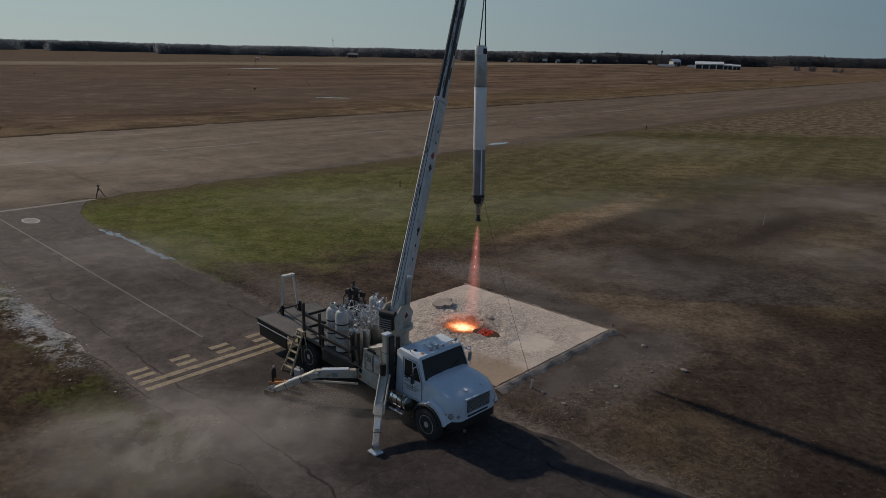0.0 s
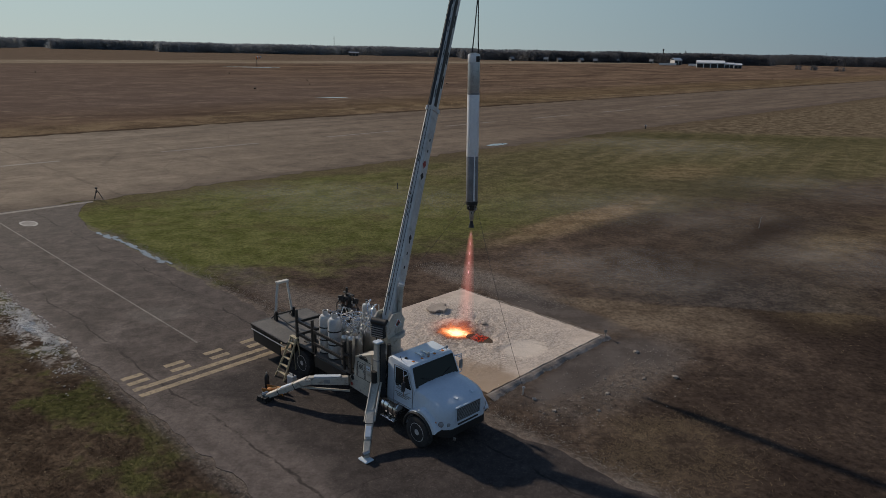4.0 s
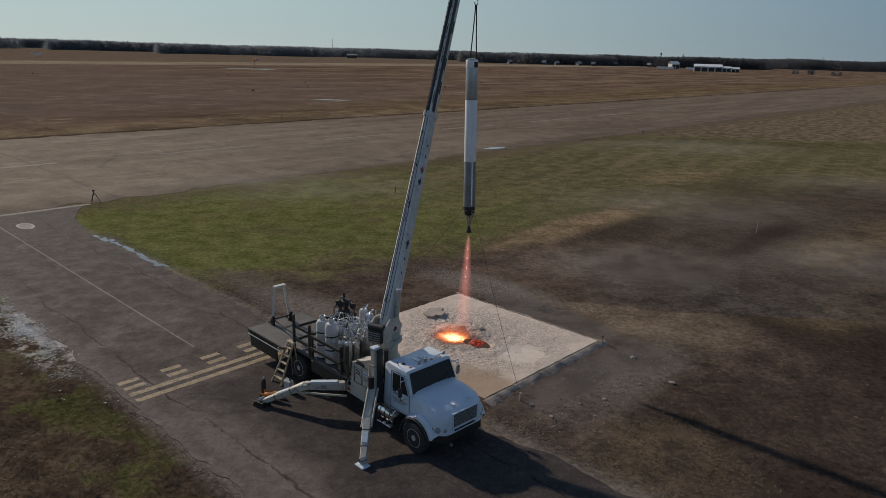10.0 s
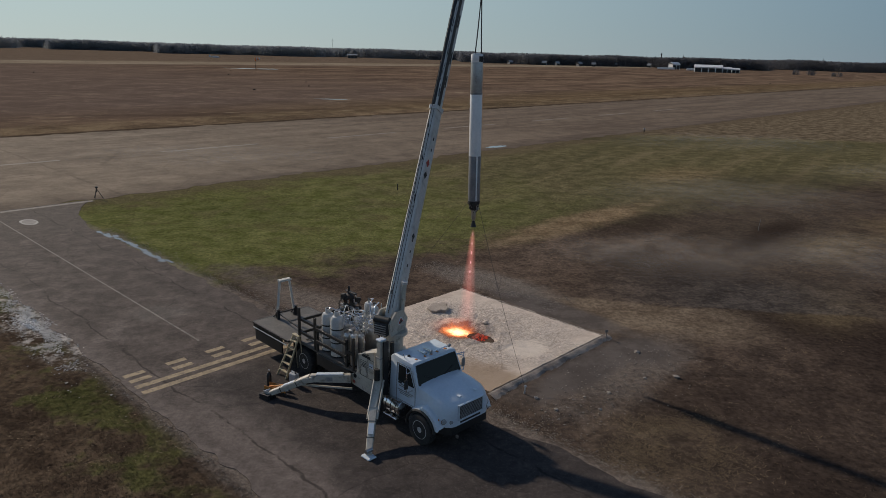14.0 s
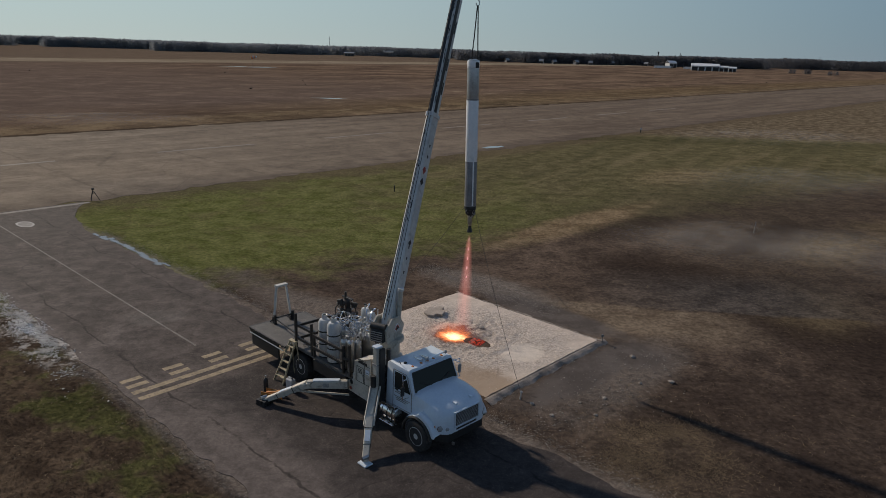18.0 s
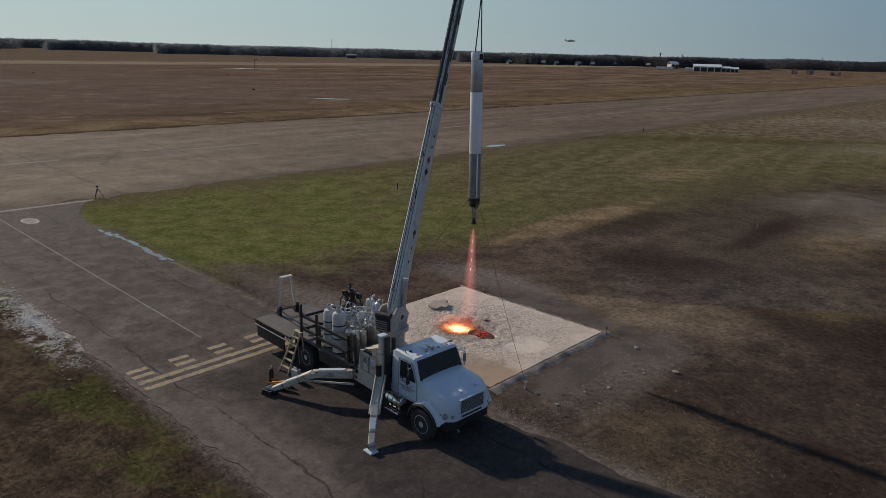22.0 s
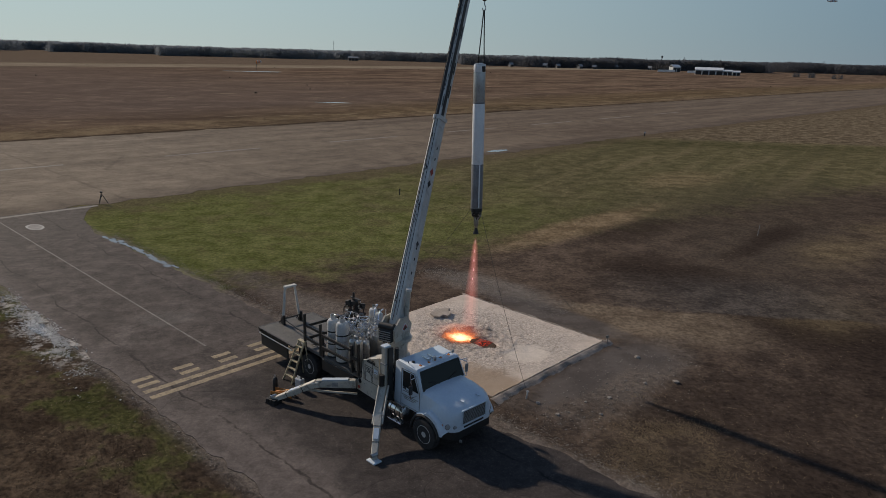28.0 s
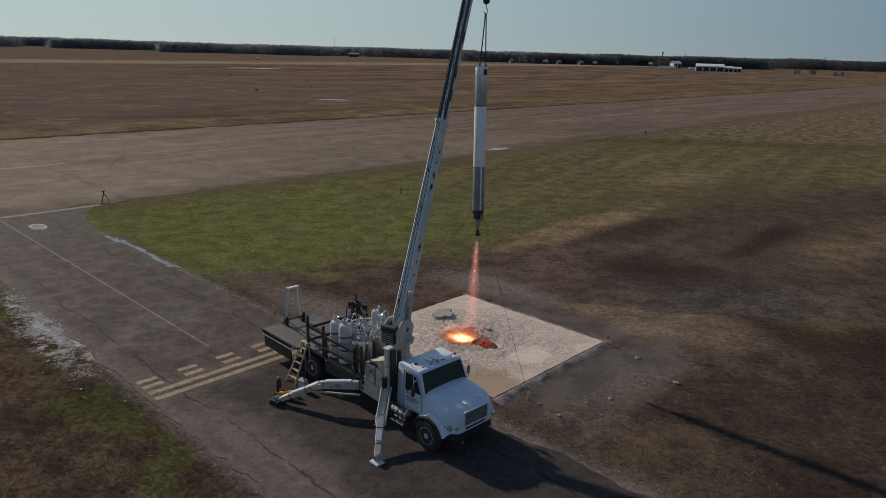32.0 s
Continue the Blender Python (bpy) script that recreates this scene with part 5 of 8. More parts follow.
            part("headlight_rim", LATHE([(r * 1.0, -0.01), (r * 1.16, -0.01), (r * 1.16, 0.022), (r * 1.0, 0.022)], 16), CHROME, lamp, "", True)
        part("indicator", B(0.48, 0.58, sgn * 1.09 - 0.02, sgn * 1.09 + 0.02, 1.02, 1.09, 0.01), AMBER, t)
    # grille
    g = part("grille", B(0.885, 0.915, -0.52, 0.52, 1.02, 1.47, 0.01), DARK, t, "black grille in a white surround")
    for i in range(9):
        z = 1.05 + i * 0.046
        part("grille_bar", B(0.914, 0.926, -0.49, 0.49, z, z + 0.018), GREY, g)
    sur = bmesh.new()
    for a in ((-0.57, -0.52, 0.98, 1.51), (0.52, 0.57, 0.98, 1.51), (-0.57, 0.57, 1.47, 1.52), (-0.57, 0.57, 0.98, 1.02)):
        box(sur, 0.87, 0.935, a[0], a[1], a[2], a[3], 0.012)
    part("grille_surround", sur, WHITE, g)
    part("air_slot", B(0.895, 0.915, -0.46, 0.46, 0.88, 0.94, 0.005), DARK, t)
    bmp = bmesh.new()
    loft(bmp, [[(0.46, -1.06, 0.58), (0.56, -1.06, 0.58), (0.56, -1.06, 0.82), (0.46, -1.06, 0.82)], [(0.76, -0.80, 0.54), (0.87, -0.80, 0.54), (0.87, -0.80, 0.80), (0.76, -0.80, 0.80)],
               [(0.76, 0.80, 0.54), (0.87, 0.80, 0.54), (0.87, 0.80, 0.80), (0.76, 0.80, 0.80)], [(0.46, 1.06, 0.58), (0.56, 1.06, 0.58), (0.56, 1.06, 0.82), (0.46, 1.06, 0.82)]])
    part("bumper", bmp, DARK, t, "dark bumper in shadow")
    part("tow_hook", B(0.95, 1.05, -0.72, -0.66, 0.48, 0.58, 0.015), STEEL, t)
    # roof rail, horns and marker lamps
    rail = TUBE([(-0.98, -0.10, 2.44), (-0.98, -0.08, 2.53), (-0.98, 0.82, 2.53), (-0.98, 0.84, 2.42)], 0.025)
    r_ob = part("roof_rail", rail, CHROME, t, "bright light bar over the windscreen", True)
    for y in (-0.05, 0.80):
        lamp = LATHE([(0.03, -0.05), (0.06, 0.0), (0.06, 0.04), (0.02, 0.06)], 12)
        lo = part("roof_lamp", lamp, LENS, r_ob, "", True)
        lo.matrix_basis = pose(-0.96, y, 2.56, 0, 90, 0)
    for y in (-0.18, 0.08):
        part("horn", C((-1.45, y, 2.49), (-1.05, y, 2.50), 0.02, 0.065, 10), CHROME, t, "", True)
    for y in (-0.66, -0.28, 0, 0.28, 0.66):
        part("marker_lamp", B(-1.04, -0.94, y - 0.04, y + 0.04, 2.43, 2.475, 0.012), AMBER, t)
    part("roof_beacon", LATHE([(0.06, 0), (0.06, 0.06), (0.04, 0.10), (0.01, 0.11)], 12, Matrix.Translation((-1.30, -0.70, 2.42))), DARK, t, "", True)
    part("antenna", C((-1.3, -0.85, 2.40), (-1.3, -0.95, 2.62), 0.01), DARK, t)
    # fuel tank, steps, stack
    tank = LATHE([(0.05, -0.40), (0.26, -0.39), (0.30, -0.36), (0.30, 0.36), (0.26, 0.39), (0.05, 0.40)], 22, pose(-1.62, -0.93, 0.68, 0, 90, 0))
    tk = part("fuel_tank", tank, CHROME, t, "polished cylindrical fuel tank", True)
    for x in (-1.86, -1.62, -1.38):
        part("tank_strap", TUBE([(x, -0.93 + 0.31 * math.cos(a), 0.66 + 0.31 * math.sin(a)) for a in np.linspace(0, 2 * math.pi, 18)], 0.014), DARK, tk)
    for z, w in ((0.98, 0.10), (0.34, 0.12)):
        part("step", B(-1.98, -1.28, -1.26 + 0.1 * (z > 0.5), -1.04, z, z + 0.035, 0.008), CHROME, t, "bright step plate")
    for x in (-1.94, -1.32):
        part("step_bracket", B(x - 0.015, x + 0.015, -1.12, -1.08, 0.34, 0.62), DARK, t)
    part("exhaust_stack", C((-2.02, -0.82, 0.8), (-2.02, -0.82, 2.78), 0.075, seg=14), DARK, t, "tall dark exhaust stack", True)
    # frame and running gear
    for y in (-0.43, 0.43):
        part("frame_rail", B(-9.8, 0.60, y - 0.045, y + 0.045, 0.78, 1.02), DARK, t)
    for x in (-0.5, -2.2, -4.2, -5.6, -7.9, -9.3):
        part("cross_member", B(x - 0.05, x + 0.05, -0.40, 0.40, 0.82, 0.96), DARK, t)
    part("front_axle", C((-0.10, -1.0, 0.5), (-0.10, 1.0, 0.5), 0.06), DARK, t)
    part("rear_axle", C((-6.8, -0.95, 0.5), (-6.8, 0.95, 0.5), 0.09), DARK, t)
    part("differential", LATHE([(0.02, -0.2), (0.18, -0.14), (0.22, 0), (0.18, 0.14), (0.02, 0.2)], 16, pose(-6.8, 0, 0.5)), DARK, t, "", True)
    part("drive_shaft", C((-2.4, 0, 0.62), (-6.6, 0, 0.52), 0.05), DARK, t)
    part("engine_block", B(-0.9, 0.5, -0.38, 0.38, 0.62, 1.20, 0.05), DARK, t)
    for y in (-1.21, 1.21):
        wheel(t, -0.10, y * 1.075, turn=0)
        wheel(t, -6.8, y, dual=True)
    make_crane(t)
    make_bed(t)
    return t


def hose(t, pts, r=0.012, mat=None):
    """A slack hose through the given points."""
    out = []
    p = [Vector(v) for v in pts]
    for i in range(len(p) - 1):
        a, b, c, d = p[max(i - 1, 0)], p[i], p[i + 1], p[min(i + 2, len(p) - 1)]
        for k in range(5):
            u = k / 5
            out.append(0.5 * ((2 * b) + (c - a) * u + (2 * a - 5 * b + 4 * c - d) * u * u + (3 * b - a - 3 * c + d) * u ** 3))
    out.append(p[-1])
    return part("hose", TUBE(out, r, 5), mat or DARK, t, "", True)


def make_crane(t):
    # subframe boxes and side cabinets behind the cab
    part("crane_base", B(-3.6, -2.05, -0.60, 0.60, 0.95, 1.75, 0.04), BEIGE, t, "weathered beige crane base")
    for sgn in (-1,):
        out = PRISM([(-3.75, 0.72), (-2.25, 0.66), (-2.18, 2.35), (-2.35, 2.42), (-3.30, 2.05), (-3.42, 1.95), (-3.50, 1.25), (-3.85, 1.05)], "y", min(sgn * 0.62, sgn * 1.20), max(sgn * 0.62, sgn * 1.20))
        bmesh.ops.bevel(out, geom=out.edges[:], offset=0.025, segments=1, affect="EDGES")
        cabn = part("side_cabinet", out, BEIGE, t, "beige hydraulic cabinet with rounded corners")
        y = sgn * 1.205
        part("cabinet_handle_rail", TUBE([(-3.32, y + sgn * 0.03, 1.3), (-3.32, y + sgn * 0.03, 2.02), (-2.42, y + sgn * 0.03, 2.38), (-2.42, y + sgn * 0.03, 1.5)], 0.02), BEIGE, cabn, "", True)
        for x0, x1, z0, z1 in ((-3.26, -2.88, 1.28, 1.86), (-2.84, -2.46, 1.28, 2.0)):
            seam = bmesh.new()
            for a in ((x0, x1, z0, z0 + 0.014), (x0, x1, z1 - 0.014, z1), (x0, x0 + 0.014, z0, z1), (x1 - 0.014, x1, z0, z1)):
                box(seam, a[0], a[1], y - 0.004, y + 0.004, a[2], a[3])
            part("panel_seam", seam, DARK, cabn)
            part("latch", B(x1 - 0.09, x1 - 0.04, y - 0.02, y + 0.02, (z0 + z1) / 2 - 0.05, (z0 + z1) / 2 + 0.05, 0.006), STEEL, cabn)
        for i in range(4):
            part("vent_slot", B(-3.18, -2.96, y - 0.006, y + 0.006, 1.62 + 0.05 * i, 1.64 + 0.05 * i), DARK, cabn)
        part("placard", B(-2.76, -2.56, y - 0.007, y + 0.007, 1.70, 1.86), WHITE, cabn, "small white instruction plate")
        part("placard_bars", B(-2.74, -2.58, y - 0.010, y + 0.010, 1.75, 1.77), DARK, cabn)
        part("warning_patch", B(-3.66, -3.56, y - 0.007, y + 0.007, 0.82, 0.92), SIGNRED, cabn)
        for x, z in ((-2.5, 1.1), (-2.9, 0.95), (-3.3, 1.1)):
            part("cabinet_bolt", C((x, y, z), (x, y + sgn * 0.02, z), 0.022, seg=8), STEEL, cabn)
        part("lever_bank", B(-3.15, -2.70, y - 0.02, y + 0.02, 2.0, 2.08, 0.01), DARK, cabn)
        for i in range(6):
            part("lever", C((-3.12 + 0.08 * i, y, 2.06), (-3.12 + 0.08 * i, y + sgn * 0.06, 2.20), 0.010, seg=6), DARK, cabn)
        part("round_emblem", LATHE([(0.085, 0), (0.085, 0.008), (0.060, 0.008), (0.060, 0.0)], 18, pose(-3.55, y, 1.12, -90 * sgn, 0, 0)), DARK, cabn, "dark ring plate", True)
    # jack housing, dark and pale
    part("jack_housing", B(-2.22, -2.00, -1.34, -1.10, 1.00, 2.92, 0.03), BEIGE, t, "tall beige outrigger jack housing")
    part("jack_cap", B(-2.24, -1.98, -1.36, -1.08, 2.92, 2.98, 0.02), WHITE, t)
    part("jack_valve", C((-2.10, -1.40, 1.55), (-2.10, -1.40, 1.95), 0.10), DARK, t, "black valve block", True)
    part("housing_band", B(-2.235, -1.985, -1.355, -1.085, 2.30, 2.34), GREY, t)
    for i, (x, y) in enumerate(((-1.97, -1.02), (-1.97, -0.9), (-1.99, -0.6), (-1.99, -0.35))):
        hose(t, [(x, y, 2.3 - 0.1 * i), (x + 0.03, y + 0.04, 2.0), (x - 0.02, y - 0.06, 1.5), (x, y, 1.05)], 0.028)
    part("hose_guard", B(-1.98, -1.92, -1.25, -1.05, 1.0, 2.9), DARK, t)
    # outriggers
    def outrigger(p, k, f, name):
        o = part(name, BEAM(p, k, 0.24, 0.30, 0.22, 0.26, bevel=0.02), BEIGE, t, "beige outrigger beam, lowered")
        part("lower_arm", BEAM(k, f, 0.27, 0.24, 0.20, 0.16, bevel=0.02), BEIGE, o)
        for i in range(2):
            c0 = Vector(k).lerp(Vector(f), 0.30 + 0.36 * i)
            c1 = Vector(k).lerp(Vector(f), 0.315 + 0.36 * i)
            part("arm_band", BEAM(c0, c1, 0.262 - 0.022 * i, 0.225 - 0.03 * i), DARK, o)
        part("wear_plate", BEAM(Vector(k).lerp(Vector(f), 0.36), Vector(k).lerp(Vector(f), 0.60), 0.17, 0.232), WHITE, o, "pale worn face plate")
        part("knee_plate", BEAM(Vector(k).lerp(Vector(p), 0.10), Vector(k).lerp(Vector(f), 0.08), 0.34, 0.20, bevel=0.02), BEIGE, o)
        part("hazard_plate", BEAM(Vector(p).lerp(Vector(k), 0.45), Vector(p).lerp(Vector(k), 0.60), 0.25, 0.15), GREY, o)
        part("pivot_pin", C(Vector(k) + Vector((-0.16, 0, 0)), Vector(k) + Vector((0.16, 0, 0)), 0.05), STEEL, o, "", True)
        d = (Vector(f) - Vector(k)).normalized()
        foot = Vector(f)
        part("foot_plate", B(foot.x - 0.2, foot.x + 0.2, foot.y - 0.16, foot.y + 0.16, -0.005, 0.05, 0.015), WHITE if "front" in name else DARK, o)
        part("foot_knuckle", C(foot + Vector((0, -0.12, 0.12)), foot + Vector((0, 0.12, 0.12)), 0.07), STEEL, o, "", True)
        return o
    o = outrigger((-2.15, -1.25, 1.45), (-1.60, -1.95, 0.86), (-0.60, -2.94, 0.10), "front_outrigger")
    for k in (-0.11, 0.11):
        part("ram", C((-2.05 + k, -1.35 + k, 1.55), (-1.35 + k, -2.2 + k, 0.72), 0.035), BEIGE, o, "", True)
    part("yoke", BEAM((-1.76, -2.06, 0.82), (-1.44, -1.86, 0.82), 0.06, 0.07), WHITE, o)
    o = outrigger((-3.70, -1.25, 0.98), (-4.75, -2.25, 0.92), (-6.03, -3.27, 0.12), "rear_outrigger")
    part("beam_cap", BEAM((-3.9, -1.46, 1.14), (-4.6, -2.1, 1.08), 0.18, 0.03), WHITE, o)
    part("under_brace", BEAM((-3.6, -1.3, 0.62), (-5.2, -2.6, 0.62), 0.05, 0.06), BEIGE, o)
    # turret and boom
    part("pedestal", LATHE([(0.46, 1.7), (0.46, 2.0), (0.36, 2.08), (0.36, 2.55), (0.50, 2.60), (0.50, 2.72)], 24, Matrix.Translation((-2.92, 0.0, 0))), BEIGE, t, "round crane pedestal", True)
    tw = TRUCK.inverted()
    tip_w, base_w = Vector((1.33, 29.1, 20.1)), Vector((-1.92, 22.5, 3.0))
    p0, tip = tw @ base_w, tw @ tip_w
    ax = (tip - p0).normalized()
    flat = Vector((ax.x, ax.y, 0)).normalized()
    side = flat.cross(Vector((0, 0, 1)))
    top = side.cross(ax).normalized()
    if top.z < 0:
        top.negate()
    at = lambda d, u=0.0, v=0.0: p0 + ax * d + side * u + top * v  # noqa: E731
    # turret cheeks
    for u in (-0.30, 0.30):
        ch = bmesh.new()
        o2 = [p0 + flat * a + Vector((0, 0, b)) + side * u for a, b in ((-0.55, -0.30), (0.45, -0.30), (0.62, 0.05), (0.30, 0.45), (-0.20, 0.50), (-0.62, 0.20))]
        loft(ch, [[v - side * 0.03 for v in o2], [v + side * 0.03 for v in o2]])
        part("turret_cheek", ch, BEIGE, t, "beige turret side plate")
    part("turret_block", B(-3.27, -2.62, -0.22, 0.32, 2.70, 3.05, 0.05), BEIGE, t)
    core = p0 - flat * 0.52 + Vector((0, 0, -0.02))
    vb = part("valve_box", BEAM(core - side * 0.26, core + side * 0.26, 0.36, 0.46, bevel=0.03), DARK, t, "black slatted valve box at the boom foot")
    for i in range(5):
        z = -0.17 + 0.08 * i
        part("box_slat", BEAM(core - flat * 0.19 - side * 0.22 + Vector((0, 0, z)), core - flat * 0.19 + side * 0.22 + Vector((0, 0, z)), 0.02, 0.03), GREY, vb)
    for u in (-0.335, 0.335):
        c = p0 + side * u + flat * 0.12 + Vector((0, 0, 0.06))
        for s_, m_, k in ((0.19, WHITE, 0.0), (0.15, SIGNRED, 0.004), (0.09, DARK, 0.008)):
            o3 = [c + flat * a * s_ + Vector((0, 0, b * s_)) for a, b in ((1, 0), (0, 1), (-1, 0), (0, -1))]
            e = side * (0.004 + k) * (1 if u > 0 else -1)
            part("turret_emblem", loft(bmesh.new(), [[v - e for v in o3], [v + e for v in o3]]), m_, t, "red and black diamond plate")
    part("winch", C(p0 - flat * 0.55 - side * 0.28 + Vector((0, 0, 0.28)), p0 - flat * 0.55 + side * 0.28 + Vector((0, 0, 0.28)), 0.13, seg=18), DARK, t, "dark winch drum", True)
    part("motor", C(p0 + flat * 0.55 - side * 0.55 + Vector((0, 0, -0.1)), p0 + flat * 0.75 - side * 0.1 + Vector((0, 0, 0.1)), 0.16, seg=14), GREY, t, "grey slew motor", True)
    # main boom box, with stiffening plates
    L1 = 7.75
    sec = lambda d, w, h, c=0.06: [at(d, -w, -h), at(d, w, -h), at(d, w, h - c), at(d, w - c, h), at(d, -w + c, h), at(d, -w, h - c)]  # noqa: E731
    b1 = loft(bmesh.new(), [sec(-0.35, 0.15, 0.26), sec(0.5, 0.175, 0.30), sec(2.0, 0.170, 0.29), sec(L1, 0.135, 0.25)])
    boom = part("main_boom", b1, BOOMW, t, "long white telescopic crane boom")
    part("boom_collar", loft(bmesh.new(), [sec(L1 - 0.05, 0.165, 0.285), sec(L1 + 0.10, 0.165, 0.285)]), BOOMW, boom)
    for u in (-1, 1):
        for d0, d1 in ((0.2, 2.2), (2.3, 4.55), (4.7, 6.9)):
            pl = loft(bmesh.new(), [[at(d0, u * (0.172 - 0.005 * d0), -0.14), at(d0, u * (0.186 - 0.005 * d0), -0.14), at(d0, u * (0.186 - 0.005 * d0), 0.14), at(d0, u * (0.172 - 0.005 * d0), 0.14)],
                                    [at(d1, u * (0.172 - 0.005 * d1), -0.13), at(d1, u * (0.186 - 0.005 * d1), -0.13), at(d1, u * (0.186 - 0.005 * d1), 0.13), at(d1, u * (0.172 - 0.005 * d1), 0.13)]])
            part("side_plate", pl, BOOMW, boom)
    for d, u, v, s, m in ((5.75, 1, 0.04, 0.15, SIGNRED), (5.32, 1, 0.05, 0.14, DARK), (5.75, -1, 0.04, 0.15, SIGNRED), (5.32, -1, 0.05, 0.14, DARK), (3.1, 1, 0.0, 0.13, DARK), (3.1, -1, 0.0, 0.13, DARK)):
        dm = loft(bmesh.new(), [[at(d + s, u * k, v), at(d, u * k, v + s * 0.8), at(d - s, u * k, v), at(d, u * k, v - s * 0.8)] for k in (0.165 - 0.003 * d, 0.195 - 0.005 * d)])
        part("warning_diamond", dm, m, boom, "small diamond warning plate")
    for d in (2.0, 2.5, 2.9, 6.2, 6.6):
        for u in (-1, 1):
            part("plate_mark", loft(bmesh.new(), [[at(d, u * k, -0.04), at(d + 0.1, u * k, -0.04), at(d + 0.1, u * k, 0.03), at(d, u * k, 0.03)] for k in (0.165 - 0.003 * d, 0.193 - 0.005 * d)]), DARK, boom)
    rb = random.Random(23)
    for sgn in (-1, 1):
        rows = []
        for d, w, h in ((0.5, 0.175, 0.30), (2.0, 0.170, 0.29), (L1 - 0.05, 0.135, 0.25)):
            u = sgn * (w - 0.075)
            rows.append([at(d, u - 0.009, h - 0.002), at(d, u + 0.009, h - 0.002), at(d, u + 0.009, h + 0.004), at(d, u - 0.009, h + 0.004)])
        part("edge_seam", loft(bmesh.new(), rows), DARK, boom, "dark grimy weld seam")
    for i in range(16):
        d = rb.uniform(0.8, 7.2)
        h = 0.30 - 0.0067 * d
        u, w, ln = rb.uniform(-0.07, 0.07), rb.uniform(0.008, 0.022), rb.uniform(0.05, 0.32)
        part("oil_streak", loft(bmesh.new(), [[at(d + k * ln, u - w * (1 - 0.5 * k), h - 0.01), at(d + k * ln, u + w * (1 - 0.5 * k), h - 0.01), at(d + k * ln, u + w * (1 - 0.5 * k), h + 0.006), at(d + k * ln, u - w * (1 - 0.5 * k), h + 0.006)] for k in (0, 1)]), DARK, boom)
    # inner sections
    b2 = loft(bmesh.new(), [sec(L1, 0.125, 0.20), sec(12.9, 0.125, 0.20)])
    mid = part("middle_boom", b2, BOOMW, t, "extended inner boom section, streaked with dark grease")
    for u in (-1, 1):
        part("grease_track", loft(bmesh.new(), [[at(d, u * 0.123, -0.02), at(d, u * 0.133, -0.02), at(d, u * 0.133, 0.17), at(d, u * 0.123, 0.17)] for d in (L1 + 0.1, 12.8)]), DARK, mid, "dark greasy slide track")
        for d in (8.6, 9.5, 10.9):
            bar = loft(bmesh.new(), [[at(d, u * k, -0.12), at(d + 0.45, u * k, -0.12), at(d + 0.45, u * k, -0.05), at(d, u * k, -0.05)] for k in (0.125, 0.138)])
            part("stencil_bars", bar, DARK, mid, "faded dark stencilled lettering")
    part("section_collar", loft(bmesh.new(), [sec(12.8, 0.15, 0.225), sec(12.95, 0.15, 0.225)]), DARK, t)
    tl = (tip - p0).length
    part("tip_boom", loft(bmesh.new(), [sec(12.9, 0.11, 0.15), sec(tl - 0.2, 0.11, 0.15)]), BOOMW, t, "slim top boom section")
    part("boom_head", loft(bmesh.new(), [sec(tl - 0.3, 0.14, 0.2), sec(tl + 0.3, 0.10, 0.22)]), DARK, t)
    sheave = tip + ax * 0.15
    part("sheave", C(sheave - side * 0.06, sheave + side * 0.06, 0.2, seg=20), DARK, t, "", True)
    part("rest_hook", BEAM(at(12.75, -0.16, 0.25), at(12.95, -0.3, 0.35), 0.03, 0.03), DARK, t)
    # lift ram in front of the boom
    # Dark plate on the upper face: grease plus that face's shade, as colour.
    part("grease_shade_plate", loft(bmesh.new(), [[at(d, -0.10, 0.199), at(d, 0.03, 0.199), at(d, 0.03, 0.207), at(d, -0.10, 0.207)] for d in (L1 + 0.12, 12.78)]), DARK, mid, "dark upper face, grease and shade in one colour")
    rw = random.Random(17)
    for d in np.arange(L1 + 0.4, 12.6, 0.28):
        d, w = d + rw.uniform(-0.2, 0.2), rw.uniform(0.05, 0.35)
        u = rw.uniform(0.03, 0.09)
        part("wear_mark", loft(bmesh.new(), [[at(d, u, k), at(d + w, u + 0.005, k), at(d + w * 1.1, u + 0.025, k), at(d + 0.03, u + 0.02, k)] for k in (0.200, 0.206)]), DARK, mid)
    ram0, ram1 = Vector((-2.88, 0.30, 2.75)), Vector((-2.70, 0.30, 4.40))
    part("lift_ram_barrel", C(ram0, ram1, 0.085, seg=16), BEIGE, t, "beige hydraulic lift cylinder", True)
    part("ram_cap", C(ram1, ram1 + Vector((0.01, 0, 0.09)), 0.105, seg=16), BOOMW, t, "", True)
    hose(t, [p0 + Vector((0.2, -0.3, 0)), p0 + Vector((0.1, -0.5, -0.3)), (-2.5, -0.6, 2.0), (-2.6, -0.7, 1.6)], 0.03)
    hose(t, [p0 + Vector((0, -0.3, 0.2)), p0 + Vector((-0.2, -0.5, 0)), (-2.8, -0.5, 2.1), (-2.9, -0.62, 1.7)], 0.03)
    hose(t, [at(0.4, -0.24, 0.1), at(1.5, -0.26, 0.12), at(3.0, -0.24, 0.1), at(4.5, -0.22, 0.1)], 0.015)
    # hoist rope along the boom
    part("hoist_rope", C(at(0.3, 0, 0.32), at(tl + 0.1, 0, 0.36), 0.012, seg=6), DARK, t)


